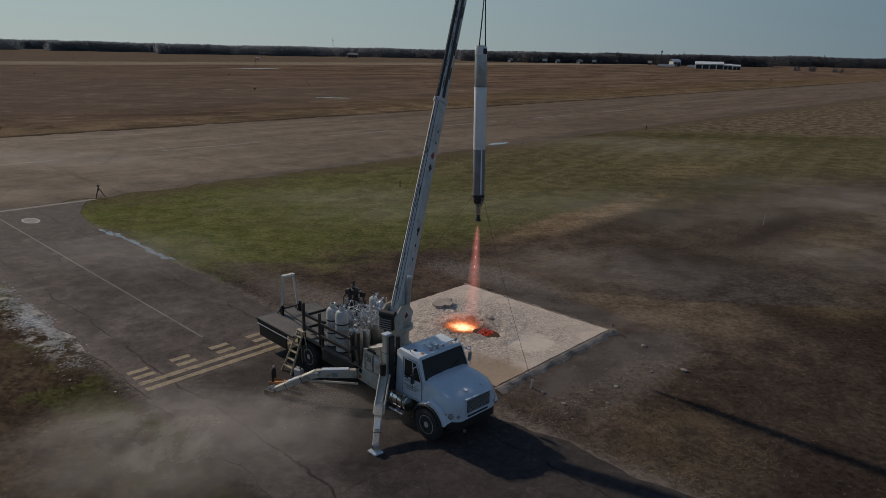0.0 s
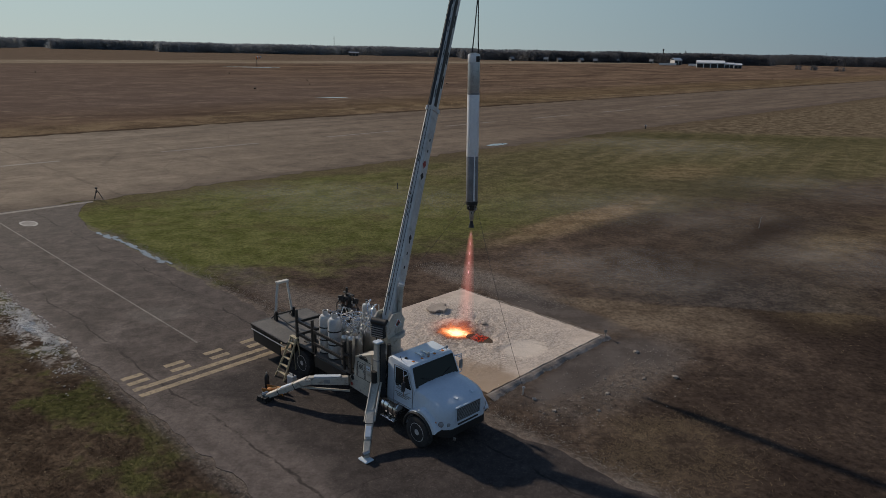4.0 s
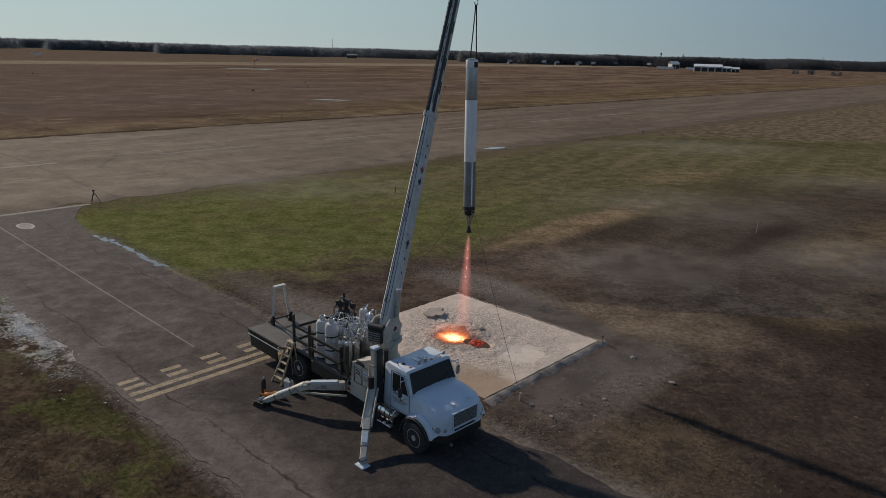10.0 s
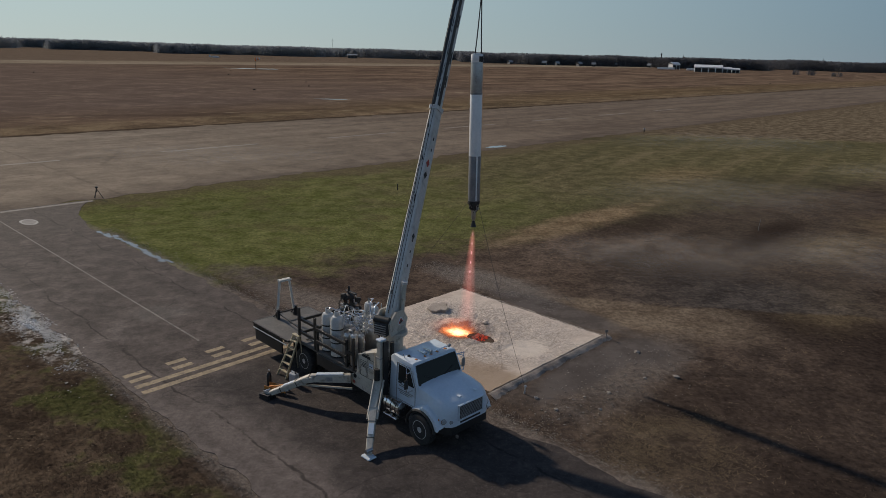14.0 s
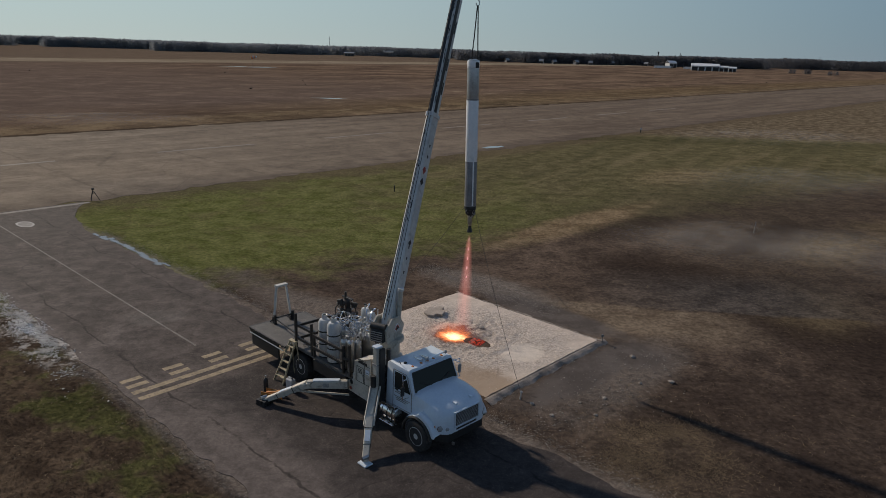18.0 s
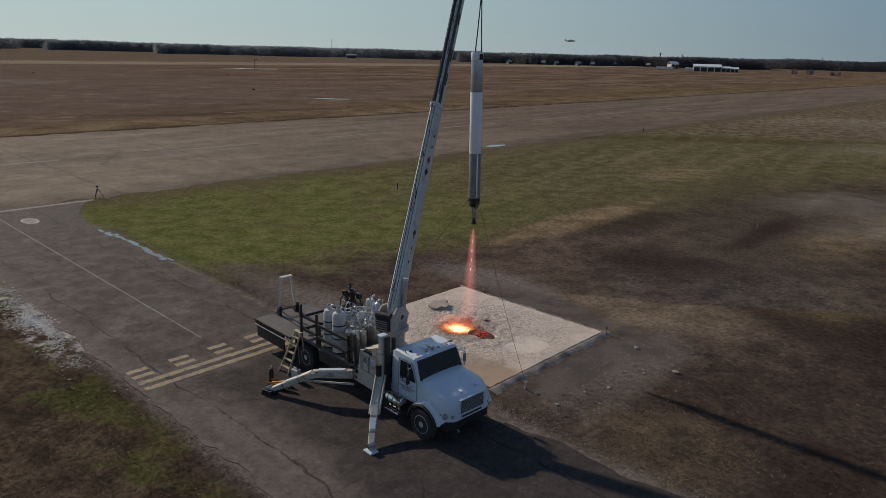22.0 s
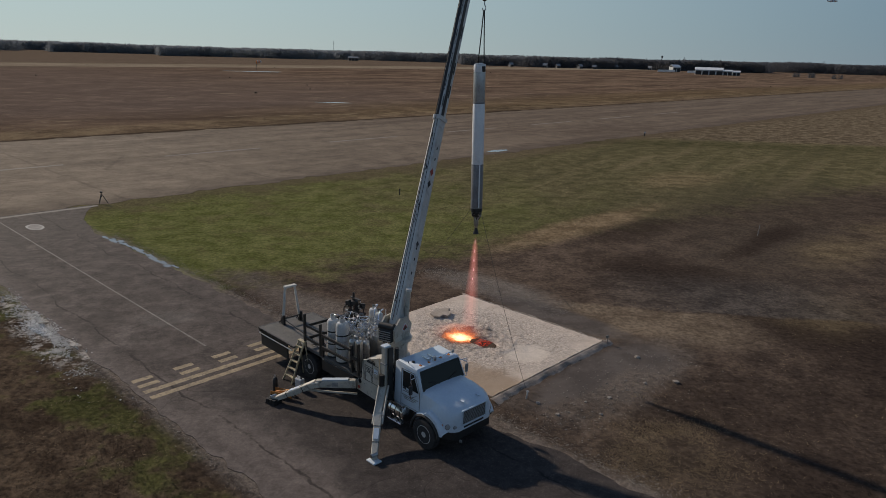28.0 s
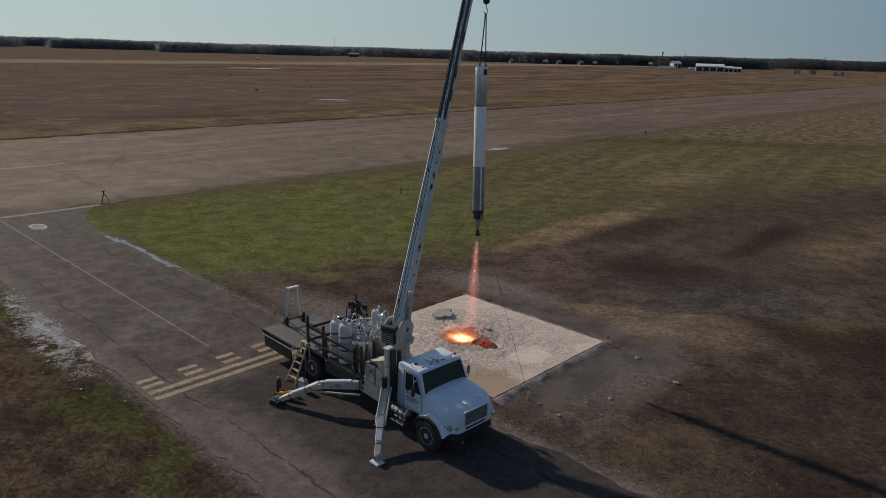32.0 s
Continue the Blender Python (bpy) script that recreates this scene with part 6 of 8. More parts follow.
def make_bed(t):
    Z = 1.28
    deck = part("deck", B(-9.98, -7.35, -1.50, 1.10, Z - 0.10, Z, 0.015), DECKM, t, "flat dusty steel cargo deck")
    for y in (-1.525, 1.125):
        part("edge_rail", B(-10.0, -7.30, y - 0.03, y + 0.03, Z - 0.07, Z + 0.012, 0.01), DARK, deck)
        for i in range(9):
            part("stake_pocket", B(-9.8 + i * 0.28, -9.72 + i * 0.28, y - 0.045, y + 0.045, Z - 0.09, Z - 0.01), DARK, deck)
    part("rear_sill", B(-10.06, -9.98, -1.48, 1.08, Z - 0.22, Z - 0.005, 0.01), DARK, deck)
    part("side_skirt", B(-9.92, -7.9, -1.48, -1.42, 0.52, Z - 0.1, 0.01), DARK, t, "black side skirt panel below the deck")
    part("skirt_rail", TUBE([(-9.9, -1.56, 1.08), (-7.4, -1.56, 1.08)], 0.022), STEEL, t, "pale rail along the skirt", True)
    part("rear_skirt", B(-9.90, -9.84, -1.42, 1.05, 0.55, Z - 0.1), DARK, t)
    floor = part("equipment_floor", B(-7.35, -3.55, -1.20, 1.20, Z - 0.10, Z + 0.02, 0.015), DECKM, t, "dark floor under the gas bottles")
    part("mud_flap", B(-7.5, -7.46, -1.2, -0.6, 0.45, 1.1), DARK, t)
    part("side_box", B(-5.9, -3.9, -1.22, -0.75, 0.72, Z - 0.1, 0.02), DARK, t, "black tool box under the floor")
    # guard rack: posts and rails
    posts = [(-7.0, -1.22, 2.66), (-5.95, -1.22, 2.55), (-7.0, 0.95, 2.66), (-5.8, -1.22, 2.3), (-4.0, -1.22, 2.35), (-3.62, -1.22, 2.5)]
    for x, y, z in posts:
        part("guard_post", B(x - 0.045, x + 0.045, y - 0.045, y + 0.045, Z, z, 0.008), DARK, t, "black square guard post")
    for (x0, y0), (x1, y1), zs in (((-7.07, -1.22), (-6.0, -1.22), (1.70, 2.22)), ((-7.07, -1.22), (-7.0, 0.95), (1.60, 2.12)), ((-5.8, -1.28), (-4.0, -1.28), (1.70, 2.18)), ((-6.0, -1.22), (-5.8, -1.22), (2.2,)), ((-4.0, -1.25), (-3.62, -1.25), (1.9,))):
        for z in zs:
            part("guard_rail", BEAM((x0, y0, z), (x1, y1, z), 0.06, 0.10), DARK, t)
    for y in (-0.62, 0.22):
        part("stub_post", B(-9.55, -9.45, y - 0.05, y + 0.05, Z, Z + 0.42, 0.01), DARK, t, "short black stake")
        part("stub_brace", BEAM((-9.5, y, Z + 0.3), (-9.85, y - 0.02, Z + 0.02), 0.04, 0.04), DARK, t)
    part("stub_rail", BEAM((-9.5, -0.62, Z + 0.28), (-9.5, 0.22, Z + 0.28), 0.04, 0.05), DARK, t)
    part("low_rail", BEAM((-9.5, -0.6, Z + 0.25), (-7.0, -0.9, Z + 0.25), 0.04, 0.04), DARK, t)
    for i in range(4):
        r = random.Random(30 + i)
        hose(t, [(-6.9 + 0.1 * i, -1.0 + 0.2 * i, Z + 0.05), (-6.6, -0.6 - 0.1 * i, Z + 0.1), (-6.2, -0.9 + r.random() * 0.3, Z + 0.06), (-5.9, -1.0 + 0.3 * i, Z + 0.12)], 0.02, TANKW if i % 2 else DARK)


truck = make_truck()


# ---- load on the truck ----
def on_truck(x, y, z, rz=0.0):
    return TRUCK @ pose(x, y, z, 0, 0, rz)


def gas_bottle(m, r, h, label, group, mat, neck=True):
    b = thing("gas_bottle", m, label, "gas bottle", group)
    part("body", LATHE([(r * 0.86, 0.0), (r * 0.97, 0.03), (r, 0.10), (r, h - r * 0.85), (r * 0.95, h - r * 0.55), (r * 0.78, h - r * 0.25), (r * 0.45, h - 0.04), (r * 0.22, h)], 24), mat, b, "", True)
    part("foot_ring", LATHE([(r * 0.9, 0), (r * 1.01, 0), (r * 1.01, 0.05), (r * 0.9, 0.05)], 20), DARK, b, "", True)
    part("weld_seam", LATHE([(r * 1.0, h * 0.52), (r * 1.012, h * 0.525), (r * 1.0, h * 0.53)], 24), GREY, b, "", True)
    if r > 0.2:
        for z in (h * 0.34, h * 0.66):
            part("strap", LATHE([(r * 1.0, z), (r * 1.025, z + 0.005), (r * 1.025, z + 0.05), (r * 1.0, z + 0.055)], 24), DARK, b, "black retaining strap", True)
        part("valve_collar", LATHE([(r * 0.42, h - 0.05), (r * 0.44, h + 0.13), (r * 0.38, h + 0.13), (r * 0.36, h - 0.05)], 16), mat, b, "open protective collar", True)
    v = part("valve", C((0, 0, h - 0.01), (0, 0, h + 0.10), 0.035, 0.03, 10), STEEL, b, "brass and steel valve", True)
    part("hand_wheel", LATHE([(0.02, 0), (0.055, 0.0), (0.055, 0.025), (0.02, 0.025)], 12, Matrix.Translation((0, 0, h + 0.11))), DARK, v, "", True)
    part("outlet", C((0, 0, h + 0.06), (r * 0.5, 0, h + 0.07), 0.018, seg=8), CHROME, v, "", True)
    part("stencil", B(r * 0.96, r * 1.003, -0.09, 0.09, h * 0.66, h * 0.72), GREY, b, "faded stencil bar")
    return b


def dewar(m, r, h):
    d = thing("cryogenic_dewar", m, "stainless cryogenic dewar with a ring guard and plumbing on top", "gas bottle", "dewars on the truck")
    part("body", LATHE([(r * 0.9, 0), (r, 0.04), (r, h - 0.12), (r * 0.9, h - 0.04), (r * 0.5, h)], 22), STEEL, d, "", True)
    part("ring_guard", TUBE(ring_pts((0, 0, h + 0.18), r * 0.78, 20), 0.018), CHROME, d, "bright ring guard", True)
    for i in range(4):
        a = math.pi / 2 * i + 0.4
        part("ring_post", C((r * 0.78 * math.cos(a), r * 0.78 * math.sin(a), h - 0.06), (r * 0.78 * math.cos(a), r * 0.78 * math.sin(a), h + 0.18), 0.012, seg=6), CHROME, d)
    pl = bmesh.new()
    rr = random.Random(int(r * 1000 + h * 77))
    for i in range(5):
        a = rr.uniform(0, 6.28)
        x, y = 0.5 * r * math.cos(a), 0.5 * r * math.sin(a)
        cyl(pl, (x, y, h - 0.03), (x, y, h + rr.uniform(0.08, 0.2)), 0.014, seg=6)
        cyl(pl, (x, y, h + 0.08), (-x * 0.6, y + 0.1, h + 0.09), 0.012, seg=6)
    part("plumbing", pl, CHROME, d, "small valves and pipes", True)
    g = part("gauge", C((r * 0.2, -r * 0.3, h + 0.1), (r * 0.26, -r * 0.4, h + 0.12), 0.05, seg=12), TANKW, d, "round white gauge", True)
    return d


def load():
    F = 1.30
    gas_bottle(on_truck(-5.62, -0.86, F, 20), 0.235, 1.52, "tall white gas bottle standing in the guard rack", "tall gas bottles", TANKW)
    gas_bottle(on_truck(-4.97, -0.92, F, 50), 0.245, 1.60, "tall white gas bottle standing in the guard rack", "tall gas bottles", TANKW)
    for x, y, h in ((-4.25, -1.0, 1.15), (-3.90, -0.98, 1.22), (-3.98, -0.6, 1.08)):
        gas_bottle(on_truck(x, y, F, 90), 0.14, h, "short grey steel gas bottle beside the crane base", "short gas bottles", STEEL)
    for x, y, h in ((-5.50, 0.95, 1.52), (-5.02, 0.85, 1.50)):
        gas_bottle(on_truck(x, y, F, 10), 0.17, h, "white pressure tank behind the dewars", "white pressure tanks", TANKW)
    for x, y in ((-5.35, -0.25), (-4.75, -0.28), (-5.3, 0.35), (-4.7, 0.30), (-4.15, 0.1)):
        dewar(on_truck(x, y, F, x * 90), 0.25, 1.05 + 0.08 * math.sin(7 * x + y))
    # black pump and valve stack
    p = thing("pump_unit", on_truck(-6.75, 0.95, F), "black pump unit with stacked valves and fittings", "pump")
    part("skid", B(-0.4, 0.4, -0.35, 0.35, 0, 0.12, 0.02), DARK, p)
    part("motor_body", LATHE([(0.26, 0.12), (0.30, 0.2), (0.30, 0.62), (0.22, 0.74), (0.1, 0.8)], 18), DARK, p, "", True)
    part("upper_housing", LATHE([(0.12, 0.78), (0.22, 0.84), (0.24, 1.1), (0.18, 1.2), (0.22, 1.3), (0.18, 1.46), (0.10, 1.5)], 14), DARK, p, "ribbed black housing", True)
    rp = random.Random(41)
    for i in range(16):
        a, d, z = rp.uniform(0, 6.28), rp.uniform(0.10, 0.34), rp.uniform(0.75, 1.6)
        w, h = rp.uniform(0.05, 0.13), rp.uniform(0.05, 0.14)
        blk = part("valve_block", B(-w, w, -w * 0.7, w * 0.7, -h, h, 0.012), (DARK, DARK, RUSTY)[i % 3], p, "greasy black valve block")
        blk.matrix_basis = pose(d * math.cos(a), d * math.sin(a), z, rp.uniform(-20, 20), rp.uniform(-20, 20), rp.uniform(0, 90))
    part("top_bracket", B(-0.2, 0.45, -0.05, 0.05, 1.56, 1.62, 0.01), DARK, p)
    part("relief_valve", C((0, 0, 1.5), (0, 0, 1.82), 0.06, 0.04, 10), DARK, p, "", True)
    for i in range(8):
        a = i * math.pi / 4
        part("flange_bolt", C((0.33 * math.cos(a), 0.33 * math.sin(a), 1.22), (0.33 * math.cos(a), 0.33 * math.sin(a), 1.34), 0.03, seg=6), STEEL, p)
    for i in range(4):
        a = i * 1.5 + 0.3
        part("fitting", C((0.3 * math.cos(a), 0.3 * math.sin(a), 0.95), (0.46 * math.cos(a), 0.46 * math.sin(a), 0.97), 0.05, 0.04, 8), GREY, p, "", True)
    for i in range(10):
        a = i * 0.63 + 0.2
        z = 0.5 + 0.13 * (i % 5)
        c, s = math.cos(a), math.sin(a)
        part("coupling", C((0.25 * c, 0.25 * s, z), (0.50 * c, 0.50 * s, z + 0.03), 0.07, 0.055, 8), DARK, p, "", True)
        part("coupling_cap", C((0.50 * c, 0.50 * s, z + 0.03), (0.54 * c, 0.54 * s, z + 0.035), 0.075, seg=8), GREY if i % 3 == 0 else DARK, p, "", True)
    for a in (0.5, 2.6, 4.4):
        hose(p, [(0.3 * math.cos(a), 0.3 * math.sin(a), 1.3), (0.42 * math.cos(a), 0.42 * math.sin(a), 1.15), (0.4 * math.cos(a + 0.4), 0.4 * math.sin(a + 0.4), 0.5), (0.3, -0.2, 0.1)], 0.022)
    # tangle of pipes above the dewars
    pt = thing("pipework", on_truck(0, 0, 0), "tangle of bright stainless pipes over the dewars", "pipes")
    r = random.Random(9)
    for i in range(26):
        x, y = r.uniform(-5.5, -3.9), r.uniform(-0.5, 0.6)
        z = F + 1.15 + r.uniform(0, 0.35)
        hose(pt, [(x, y, F + 0.95), (x + r.uniform(-0.1, 0.1), y, z), (x + r.uniform(-0.4, 0.4), y + r.uniform(-0.4, 0.4), z + r.uniform(-0.05, 0.2)), (x + r.uniform(-0.5, 0.5), y + r.uniform(-0.5, 0.5), F + 0.98)], 0.013, (CHROME, TANKW, STEEL)[i % 3]).name = "pipe"
    for a, b in (((-5.62, -0.86, F + 1.58), (-4.1, -0.5, F + 1.1)), ((-4.97, -0.92, F + 1.66), (-4.4, 0.0, F + 1.2)), ((-5.5, 0.95, F + 1.58), (-4.9, 0.6, F + 1.2)), ((-5.02, 0.85, F + 1.56), (-4.6, 0.5, F + 1.2))):
        a, b = Vector(a), Vector(b)
        hose(pt, [a, a + Vector((0.15, 0.1, 0.08)), a.lerp(b, 0.5) + Vector((0, 0, 0.15)), b], 0.018, CHROME).name = "fill_line"
    # manifold posts
    for x in (-4.25, -3.75):
        part("manifold_post", C((x, 0.55, F), (x, 0.55, F + 1.9), 0.02, seg=8), TANKW, pt)
    # timber trestle on the rear deck
    PALEWOOD = surface("bleached_timber", (0.50, 0.48, 0.43), (0.64, 0.62, 0.56), 4.0, 0.7, 0, 0.3, (0.25, 0.22, 0.18), 0.15)
    tr = thing("trestle", on_truck(-9.78, -0.18, 1.28), "tall narrow pale timber trestle standing on the truck deck", "trestle")
    for x, y in ((0.10, -0.38), (0.22, 0.36)):
        part("leg", BEAM((x, y, 0.10), (x - 0.04, y * 0.5, 1.58), 0.07, 0.08), PALEWOOD, tr)
        part("foot", B(x - 0.06, x + 0.06, y - 0.05, y + 0.05, 0, 0.27), DARK, tr)
    part("top_plate", B(0.02, 0.22, -0.27, 0.27, 1.55, 1.63, 0.008), PALEWOOD, tr)
    # ladder leaning at the deck
    la = thing("step_ladder", on_truck(-7.12, -1.72, 0), "pale step ladder leaning against the truck deck", "ladder")
    for x0, x1 in ((-0.30, -0.17), (0.30, 0.17)):
        part("rail", BEAM((x0, -0.28, 0.0), (x1, 0.42, 1.5), 0.035, 0.075), TIMBER, la)
        part("rear_rail", BEAM((x0 * 0.9, 0.62, 0.0), (x1 * 0.9, 0.46, 1.48), 0.03, 0.05), TIMBER, la)
    for i in range(5):
        f = 0.14 + 0.18 * i
        w = 0.30 - 0.13 * f
        part("tread", B(-w, w, -0.28 + 0.7 * f - 0.05, -0.28 + 0.7 * f + 0.06, 1.5 * f, 1.5 * f + 0.03), TIMBER, la)
    part("top_cap", B(-0.22, 0.22, 0.36, 0.52, 1.5, 1.54, 0.01), TIMBER, la)
    # small things by the rear outrigger
    c = thing("jerry_can", on_truck(-6.28, -1.98, 0.0, 10), "white plastic jerry can standing on the asphalt", "canister")
    part("can_body", B(-0.17, 0.17, -0.11, 0.11, 0, 0.46, 0.03), TANKW, c)
    part("cap", C((0.1, 0, 0.46), (0.1, 0, 0.52), 0.03), DARK, c)
    part("handle", TUBE([(-0.13, 0, 0.45), (-0.11, 0, 0.52), (0.03, 0, 0.52), (0.05, 0, 0.45)], 0.016), TANKW, c)
    j = thing("floor_jack", on_truck(-6.2, -2.75, 0.0, 25), "orange steel floor jack beside the outrigger foot", "jack")
    for y in (-0.16, 0.16):
        part("side_plate", B(-0.45, 0.45, y - 0.015, y + 0.015, 0.06, 0.22, 0.01), ORANGE, j)
    part("lift_arm", BEAM((-0.3, 0, 0.14), (0.35, 0, 0.30), 0.14, 0.06), ORANGE, j)
    part("saddle", C((0.35, 0, 0.30), (0.35, 0, 0.36), 0.07), DARK, j)
    for x in (-0.38, 0.38):
        for y in (-0.2, 0.2):
            part("castor", C((x, y - 0.02, 0.055), (x, y + 0.02, 0.055), 0.055, seg=12), DARK, j)
    bk = thing("cribbing_stack", on_truck(-6.0, -3.27, 0.0, 15) @ Matrix.Diagonal((0.72, 0.72, 0.72, 1)), "dark stacked timber cribbing under the outrigger foot", "timber blocks")
    for i in range(3):
        for k in range(3):
            y = -0.2 + 0.2 * k
            part("block", B(-0.32, 0.32, y - 0.08, y + 0.08, 0.0 + 0.0 * i, 0.09) if i == 0 else B(y - 0.08, y + 0.08, -0.28, 0.28, 0.0, 0.09), DARK, bk).matrix_basis = Matrix.Translation((0, 0, 0.092 * i))
    po = thing("gas_cylinder_small", on_truck(-6.75, -2.75, 0.0), "small dark upright gas cylinder on the asphalt", "gas bottle")
    part("body", LATHE([(0.08, 0), (0.09, 0.02), (0.09, 0.48), (0.06, 0.56), (0.03, 0.58)], 14), DARK, po, "", True)
    part("valve", C((0, 0, 0.57), (0, 0, 0.66), 0.03, seg=8), STEEL, po, "", True)


load()


# ---- rocket hanging from the crane ----
NOZZLE = Vector((1.11, 29.1, 4.88))
ROCKET = Matrix.Translation(NOZZLE) @ Euler((0, radians(-0.95), 0)).to_matrix().to_4x4()


def make_rocket():
    k = thing("rocket", ROCKET, "slender white and grey test rocket hanging upright under the crane", "rocket")
    R = 0.252
    seg = 32
    part("lower_tank", LATHE([(R * 0.98, 1.14), (R, 1.16), (R, 3.02), (R * 0.98, 3.04)], seg), ROCKETB, k, "frosted grey lower tank section", True)
    part("upper_tank", LATHE([(R * 0.98, 3.045), (R * 1.0, 3.06), (R * 1.0, 5.60), (R * 0.98, 5.62)], seg), ROCKETW, k, "white upper tank section", True)
    part("nose_section", LATHE([(R * 0.96, 5.625), (R * 0.97, 5.64), (R * 0.97, 7.15), (R * 0.95, 7.17)], seg), ROCKETG, k, "bare aluminium top section", True)
    for z in (3.04, 5.62):
        part("joint_band", LATHE([(R * 1.0, z - 0.03), (R * 1.025, z - 0.025), (R * 1.025, z + 0.025), (R * 1.0, z + 0.03)], seg), ROCKETB, k, "", True)
    part("skirt", LATHE([(R * 0.80, 1.0), (R * 1.03, 1.02), (R * 1.03, 1.15), (R * 0.9, 1.16)], seg), DARK, k, "dark thrust skirt", True)
    # raceway pipe along the lower tank
    a = radians(-72)
    rx, ry = (R + 0.02) * math.cos(a), (R + 0.02) * math.sin(a)
    part("raceway", C((rx, ry, 1.2), (rx, ry, 3.35), 0.028, seg=8), ROCKETW, k, "pale cable raceway", True)
    part("cap_band", LATHE([(R * 0.965, 6.86), (R * 0.985, 6.87), (R * 0.985, 7.15), (R * 0.95, 7.172)], seg), ROCKETW, k, "white band at the top", True)
    part("access_hatch", B(0.08, 0.23, -0.242, -0.17, 6.88, 7.10, 0.01), DARK, k, "black square hatch near the top")
    part("lift_cap", LATHE([(R * 0.82, 7.15), (R * 0.82, 7.20), (R * 0.3, 7.23)], seg), STEEL, k, "", True)
    for x in (-0.07, 0.17):
        part("lift_lug", B(x - 0.03, x + 0.03, -0.03, 0.03, 7.16, 7.32, 0.01), DARK, k)
    # engine
    part("thrust_frame", LATHE([(0.12, 0.74), (0.20, 0.8), (0.22, 1.0)], 16), DARK, k, "", True)
    for i in range(4):
        a = math.pi / 4 + i * math.pi / 2
        part("thrust_strut", C((0.22 * math.cos(a), 0.22 * math.sin(a), 1.02), (0.08 * math.cos(a), 0.08 * math.sin(a), 0.55), 0.02, seg=6), STEEL, k, "", True)
    e = part("engine_chamber", LATHE([(0.04, 0.74), (0.09, 0.72), (0.10, 0.68), (0.10, 0.42), (0.085, 0.36), (0.06, 0.28)], 18), STEEL, k, "small steel combustion chamber", True)
    part("nozzle", LATHE([(0.058, 0.29), (0.06, 0.26), (0.085, 0.15), (0.115, 0.05), (0.13, 0.0), (0.122, 0.0), (0.08, 0.14), (0.05, 0.27)], 20), DARK, k, "dark bell nozzle", True)
    r = random.Random(2)
    for i in range(8):
        a = r.uniform(0, 6.28)
        c, s = math.cos(a), math.sin(a)
        part("feed_pipe", TUBE([(0.2 * c, 0.2 * s, 1.02), (0.2 * c, 0.2 * s, 0.88), (0.14 * c + 0.04, 0.14 * s, 0.76), (0.09 * c, 0.09 * s, 0.62)], 0.016), (STEEL, DARK)[i % 2], k, "", True)
    for x, z in ((-0.14, 0.82), (0.15, 0.78), (0.02, 0.9)):
        part("valve_box", B(x - 0.06, x + 0.06, -0.16, -0.06, z, z + 0.1, 0.01), (GREY, DARK, STEEL)[int(z * 100) % 3], k)
    # sling legs up to the hook
    for x in (-0.07, 0.17):
        part("sling_leg", TUBE([(x, 0, 7.3), (x * 0.6 + 0.05, 0, 8.1), (0.115 + x * 0.12, 0, 9.28)], 0.026), ROPE, k, "dark lifting sling", True)
    h = part("hook", TUBE([(0.13, 0, 9.62), (0.13, 0, 9.5), (0.18, 0, 9.42), (0.19, 0, 9.32), (0.13, 0, 9.24), (0.06, 0, 9.30), (0.06, 0, 9.36)], 0.022), STEEL, k, "steel crane hook", True)
    part("hook_block", LATHE([(0.03, 9.62), (0.13, 9.68), (0.15, 9.9), (0.10, 10.05), (0.04, 10.1)], 14, Matrix.Translation((0.13, 0, 0))), DARK, k, "", True)
    part("hoist_cable", C((0.13, 0, 10.08), (0.22, 0, 15.2), 0.013, seg=6), DARK, k, "thin steel hoist cable")


make_rocket()


def tether(name, a, b, sag, label):
    a, b = Vector(a), Vector(b)
    pts = [a.lerp(b, i / 14) - Vector((0, 0, sag * 4 * (i / 14) * (1 - i / 14))) for i in range(15)]
    ob = part(name, TUBE(pts, 0.008, 5), ROPE, None, "", True)
    return tagged(ob, label, "rope")


tether("tether_rope", (1.28, 29.0, 5.95), (3.0, 23.36, 0.25), 0.25, "thin dark tether from the rocket down to a stake")
stake = thing("stake", pose(3.0, 23.36, -0.03, 8, 4, 0), "short pale metal stake in the gravel holding the tether", "stake")
part("shaft", C((0, 0, 0), (0, 0, 0.36), 0.03, 0.025, 8), TANKW, stake)
part("eye", TUBE(ring_pts((0, 0, 0.33), 0.05, 12), 0.012), STEEL, stake)
corner = site(25.98, 14.52)
mk = thing("marker_stake", pose(corner.x, corner.y, -0.04, 6, -4, 0), "short grey steel stake at the corner of the pad", "stake")
part("shaft", C((0, 0, 0), (0, 0, 0.42), 0.022, 0.02, 8), STEEL, mk)
part("flag_plate", B(-0.06, 0.06, -0.008, 0.008, 0.30, 0.42, 0.004), GREY, mk)
tether("tether_rope", (0.84, 29.15, 5.95), (-3.0, 33.5, 0.1), 0.3, "thin dark tether from the rocket behind the pad")
tether("cable_on_ground", (5.9, 36.8, -0.02), (6.4, 33.2, 0.0), 0.0, "dark cable lying on the ground behind the pad")


